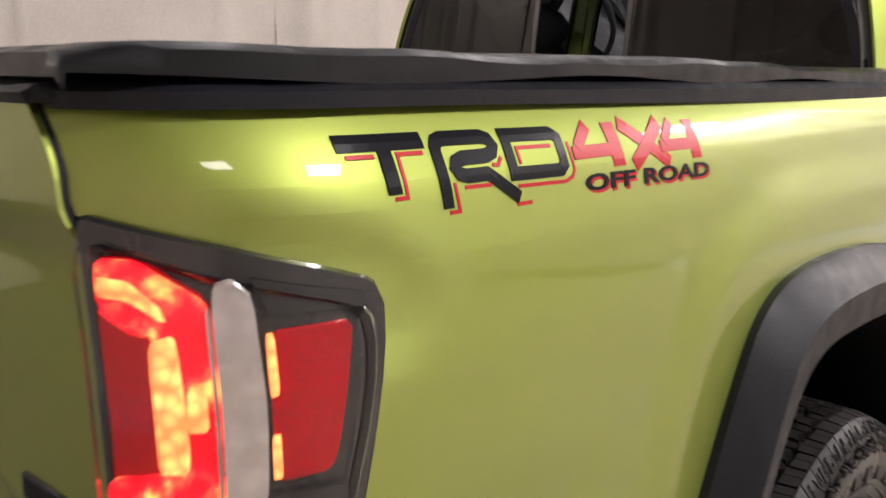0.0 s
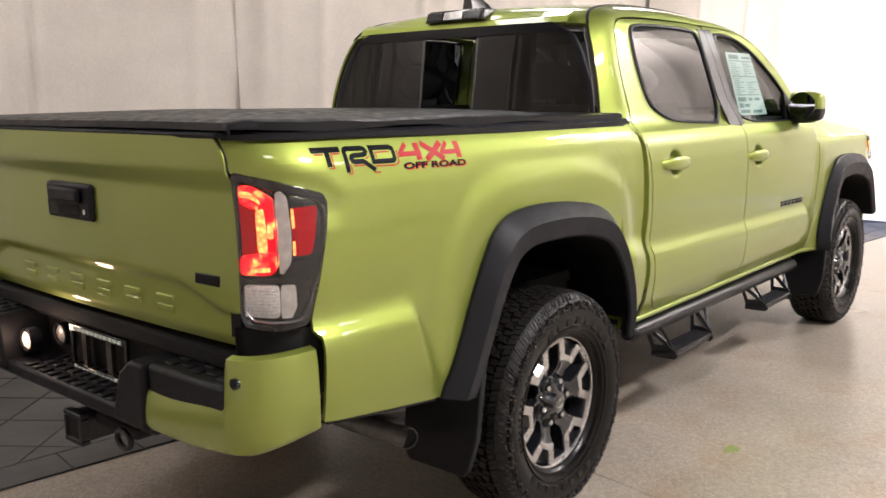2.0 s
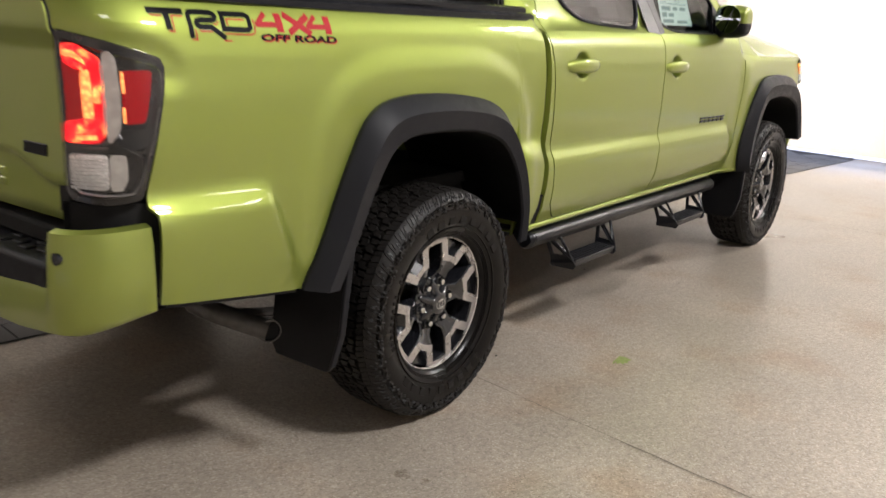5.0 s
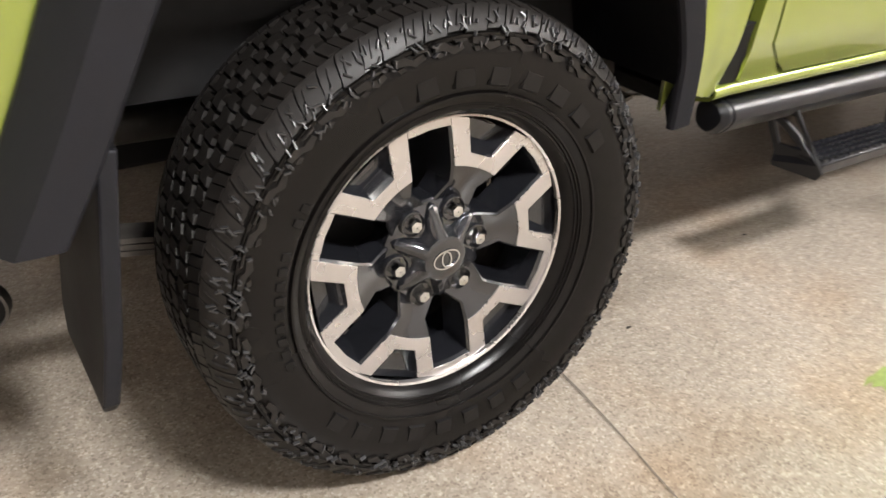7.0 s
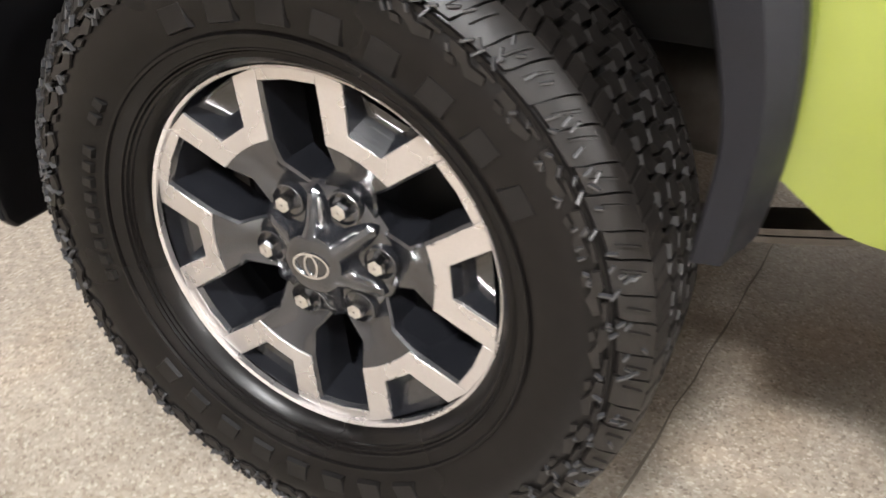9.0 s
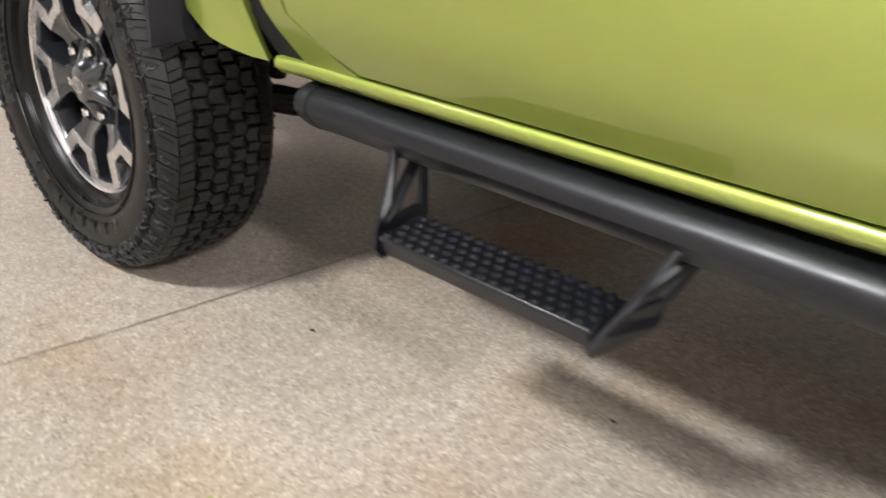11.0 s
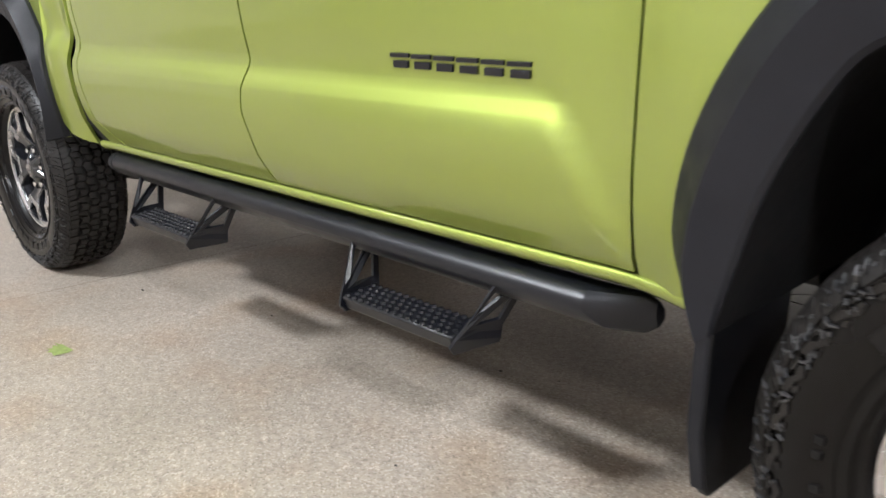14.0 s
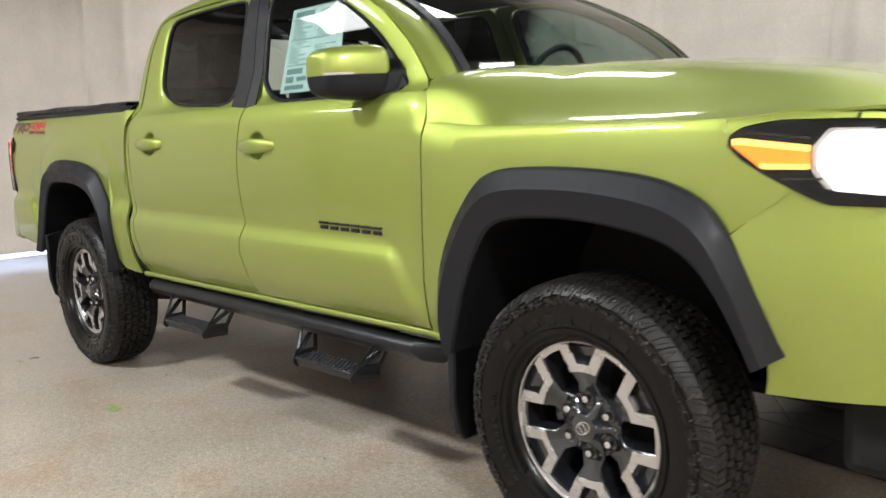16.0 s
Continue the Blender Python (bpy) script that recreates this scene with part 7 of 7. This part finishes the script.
def side_mark(s):
    # slanted black mark with a fine red edge set off from it, then the words
    place = lambda x, z: (x if s < 0 else -1.462 - x, z)

    def band(pts, w, mat, off, name, label, closed=False):
        v, f = fine(*ribbon(pts, w, closed))
        decal(v, f, s, place, off, mat, name, truck, label)

    black = [([(-1.023, 1.2853), (-0.933, 1.2843)], 0.0066), ([(-0.9785, 1.2788), (-0.979, 1.245)], 0.0072)]
    black += [([(-0.9225, 1.228), (-0.922, 1.277), (-0.918, 1.2825), (-0.911, 1.2845), (-0.860, 1.2838), (-0.852, 1.281), (-0.849, 1.2755), (-0.853, 1.2700), (-0.862, 1.2675), (-0.893, 1.2675), (-0.902, 1.2650), (-0.905, 1.2600), (-0.902, 1.2550), (-0.893, 1.2525), (-0.866, 1.2525), (-0.829, 1.228)], 0.0060)]
    for k, (pts, w) in enumerate(black):
        band(pts, w, DECALBLACK, 0.0008 + 0.0002 * k, "mark_band", "black slanted decal band")
    band([(-0.829, 1.2830), (-0.760, 1.2818), (-0.7515, 1.2770), (-0.7520, 1.2530), (-0.7600, 1.2475), (-0.8305, 1.2490)], 0.0062, DECALBLACK, 0.0008, "mark_band", "black slanted decal band", True)
    red = [[(-1.017, 1.2752), (-0.990, 1.2748)], [(-0.937, 1.2745), (-0.9655, 1.2750), (-0.9665, 1.2415), (-0.980, 1.2415)], [(-0.9105, 1.248), (-0.9095, 1.2245), (-0.922, 1.2245)], [(-0.899, 1.2432), (-0.864, 1.2426)], [(-0.857, 1.2592), (-0.849, 1.2585), (-0.8425, 1.265)],
           [(-0.834, 1.2222), (-0.812, 1.2222)], [(-0.8175, 1.2570), (-0.8175, 1.2712), (-0.766, 1.2705)], [(-0.828, 1.2380), (-0.756, 1.2362), (-0.7435, 1.2395), (-0.7385, 1.2460), (-0.7385, 1.2725)]]
    for pts in red:
        band(pts, 0.0017, DECALRED, 0.0006, "mark_edge", "fine red decal edge")
    for dx, dz in ((0.0, 0.0), (0.1665, -0.0028)):
        for k, (pts, w) in enumerate((([(-0.6575, 1.2435), (-0.6575, 1.2878)], 0.0108), ([(-0.734, 1.2612), (-0.666, 1.2612)], 0.0064), ([(-0.7250, 1.2660), (-0.6965, 1.2868)], 0.0062))):
            band([(x + dx, z + dz) for x, z in pts], w, DECALRED, 0.0008 + 0.0002 * k, "figure_stroke", "stroke of the red 4X4 lettering")
    for k, pts in enumerate(([(-0.637, 1.2865), (-0.555, 1.2400)], [(-0.556, 1.2850), (-0.629, 1.2420)])):
        band(pts, 0.0080, DECALRED, 0.0008 + 0.0002 * k, "figure_stroke", "stroke of the red 4X4 lettering")
    v, f = text_mesh("OFF ROAD", 0.085, 0.0, 0, 0.0026)
    w, h = max(p[0] for p in v), max(p[1] for p in v)
    v2 = [(-0.727 + p[0] / w * 0.258 + 0.003 * p[1] / h, 1.2240 - 0.005 * p[0] / w + p[1] / h * 0.0160) for p in v]
    decal([(a + 0.0035, c - 0.0030) for a, c in v2], f, s, place, 0.0005, DECALRED, "off_road_edge", truck, "red edge of lettering")
    decal(v2, f, s, place, 0.0012, DECALBLACK, "off_road_lettering", truck, "black OFF ROAD lettering")
    # door badge of raised bars, two to each place
    for k in range(6):
        xa, zc = 2.119 + k * 0.0570, 0.8475 - 0.0010 * k
        for z0, z1, x0, x1 in ((0.0045, 0.0125, 0.0, 0.050), (-0.0135, -0.0005, 0.006, 0.046)):
            q = [(xa + x0, zc + z0), (xa + x1, zc + z0), (xa + x1 + 0.002, zc + z1), (xa + x0 + 0.002, zc + z1)]
            b = Build().prism([skin(x, z, s, -0.001) for x, z in q], [skin(x, z, s, 0.005) for x, z in q])
            normalise(b).part("door_badge_bar", SATIN, truck, "black raised badge bar", bevel=0.0008)


both_sides(side_mark)

# ---- slate tiles laid cornerwise, with a border row along the concrete ----
SIZE, JOINT = 0.285, 0.006
bed_ob = settle(tagged(Build().poly([(X0 - 0.5, TILE_EDGE, 0.0024), (X1 + 0.7, TILE_EDGE, 0.0024), (X1 + 0.7, Y1 + 0.1, 0.0024), (X0 - 0.5, Y1 + 0.1, 0.0024)]).part("slate_floor", GROUT, smooth=False), "dark slate tile floor laid cornerwise", "tile floor", kind="structure"))


def slate_material():
    m = material("riven_slate", (0.042, 0.039, 0.037), 0.5, 0, 0, 0.35, 14, 0.5, 0.15)
    nt = m.node_tree
    info = nt.nodes.new("ShaderNodeObjectInfo")
    mr = nt.nodes.new("ShaderNodeMapRange")
    mr.inputs["To Min"].default_value, mr.inputs["To Max"].default_value = 0.52, 1.02
    nt.links.new(info.outputs["Random"], mr.inputs["Value"])
    b = nt.nodes["Principled BSDF"]
    old = b.inputs["Base Color"].links[0].from_socket
    mul = nt.nodes.new("ShaderNodeVectorMath")
    mul.operation = "SCALE"
    nt.links.new(old, mul.inputs[0])
    nt.links.new(mr.outputs[0], mul.inputs["Scale"])
    nt.links.new(mul.outputs[0], b.inputs["Base Color"])
    return m


RIVEN = slate_material()


def clipped(cx, cy):
    """The tile's outline, cut where it would pass the border row."""
    h = (SIZE - JOINT) / math.sqrt(2)
    pts = [(cx + h, cy), (cx, cy + h), (cx - h, cy), (cx, cy - h)]
    low = TILE_EDGE + 0.205
    if cy - h >= low:
        return None
    out = []
    for i in range(4):
        p, q = pts[i], pts[(i + 1) % 4]
        if p[1] >= low:
            out.append(p)
        if (p[1] - low) * (q[1] - low) < 0:
            t = (low - p[1]) / (q[1] - p[1])
            out.append((p[0] + (q[0] - p[0]) * t, low))
    return out if len(out) > 2 else []


D = SIZE * math.sqrt(2)
h = (SIZE - JOINT) / math.sqrt(2)
whole = bpy.data.meshes.new("tile")
o4 = [(h, 0), (0, h), (-h, 0), (0, -h)]
whole.from_pydata([(x, y, 0.0) for x, y in o4] + [(x * 0.985, y * 0.985, 0.0045) for x, y in o4], [], [(0, 1, 5, 4), (1, 2, 6, 5), (2, 3, 7, 6), (3, 0, 4, 7), (4, 5, 6, 7)])
whole.materials.append(RIVEN)
far = Build()
count = 0
rng = random.Random(5)
row = 0
y = TILE_EDGE + 0.12
while y < Y1:
    x = X0 - 0.3 + (D / 2 if row % 2 else 0)
    while x < X1 + 0.5:
        cut = clipped(x, y)
        near = -2.6 < x < 1.6 and y < 3.4
        if cut is None and near and count < 250:
            t = new("tile", whole)
            t.parent = bed_ob
            t.location = (x, y, 0.0026 + rng.uniform(0, 0.001))
            t.rotation_euler = (rng.uniform(-0.002, 0.002), rng.uniform(-0.002, 0.002), rng.choice((0, 1, 2, 3)) * math.pi / 2)
            count += 1
        else:
            shape = cut if cut is not None else [(x + a_, y + b_) for a_, b_ in o4]
            if shape:
                far.prism([(a_, b_, 0.0026) for a_, b_ in shape], [(a_, b_, 0.0068) for a_, b_ in shape])
        x += D
    y += D / 2
    row += 1
x = X0 - 0.3
while x < X1 + 0.5:
    L = rng.uniform(0.26, 0.34)
    far.box(x + 0.004, x + L - 0.004, TILE_EDGE + 0.004, TILE_EDGE + 0.198, 0.0026, 0.0068)
    x += L
ob = far.part("far_tiles", RIVEN, bed_ob, smooth=False)
tagged(ob, kind="stuff")
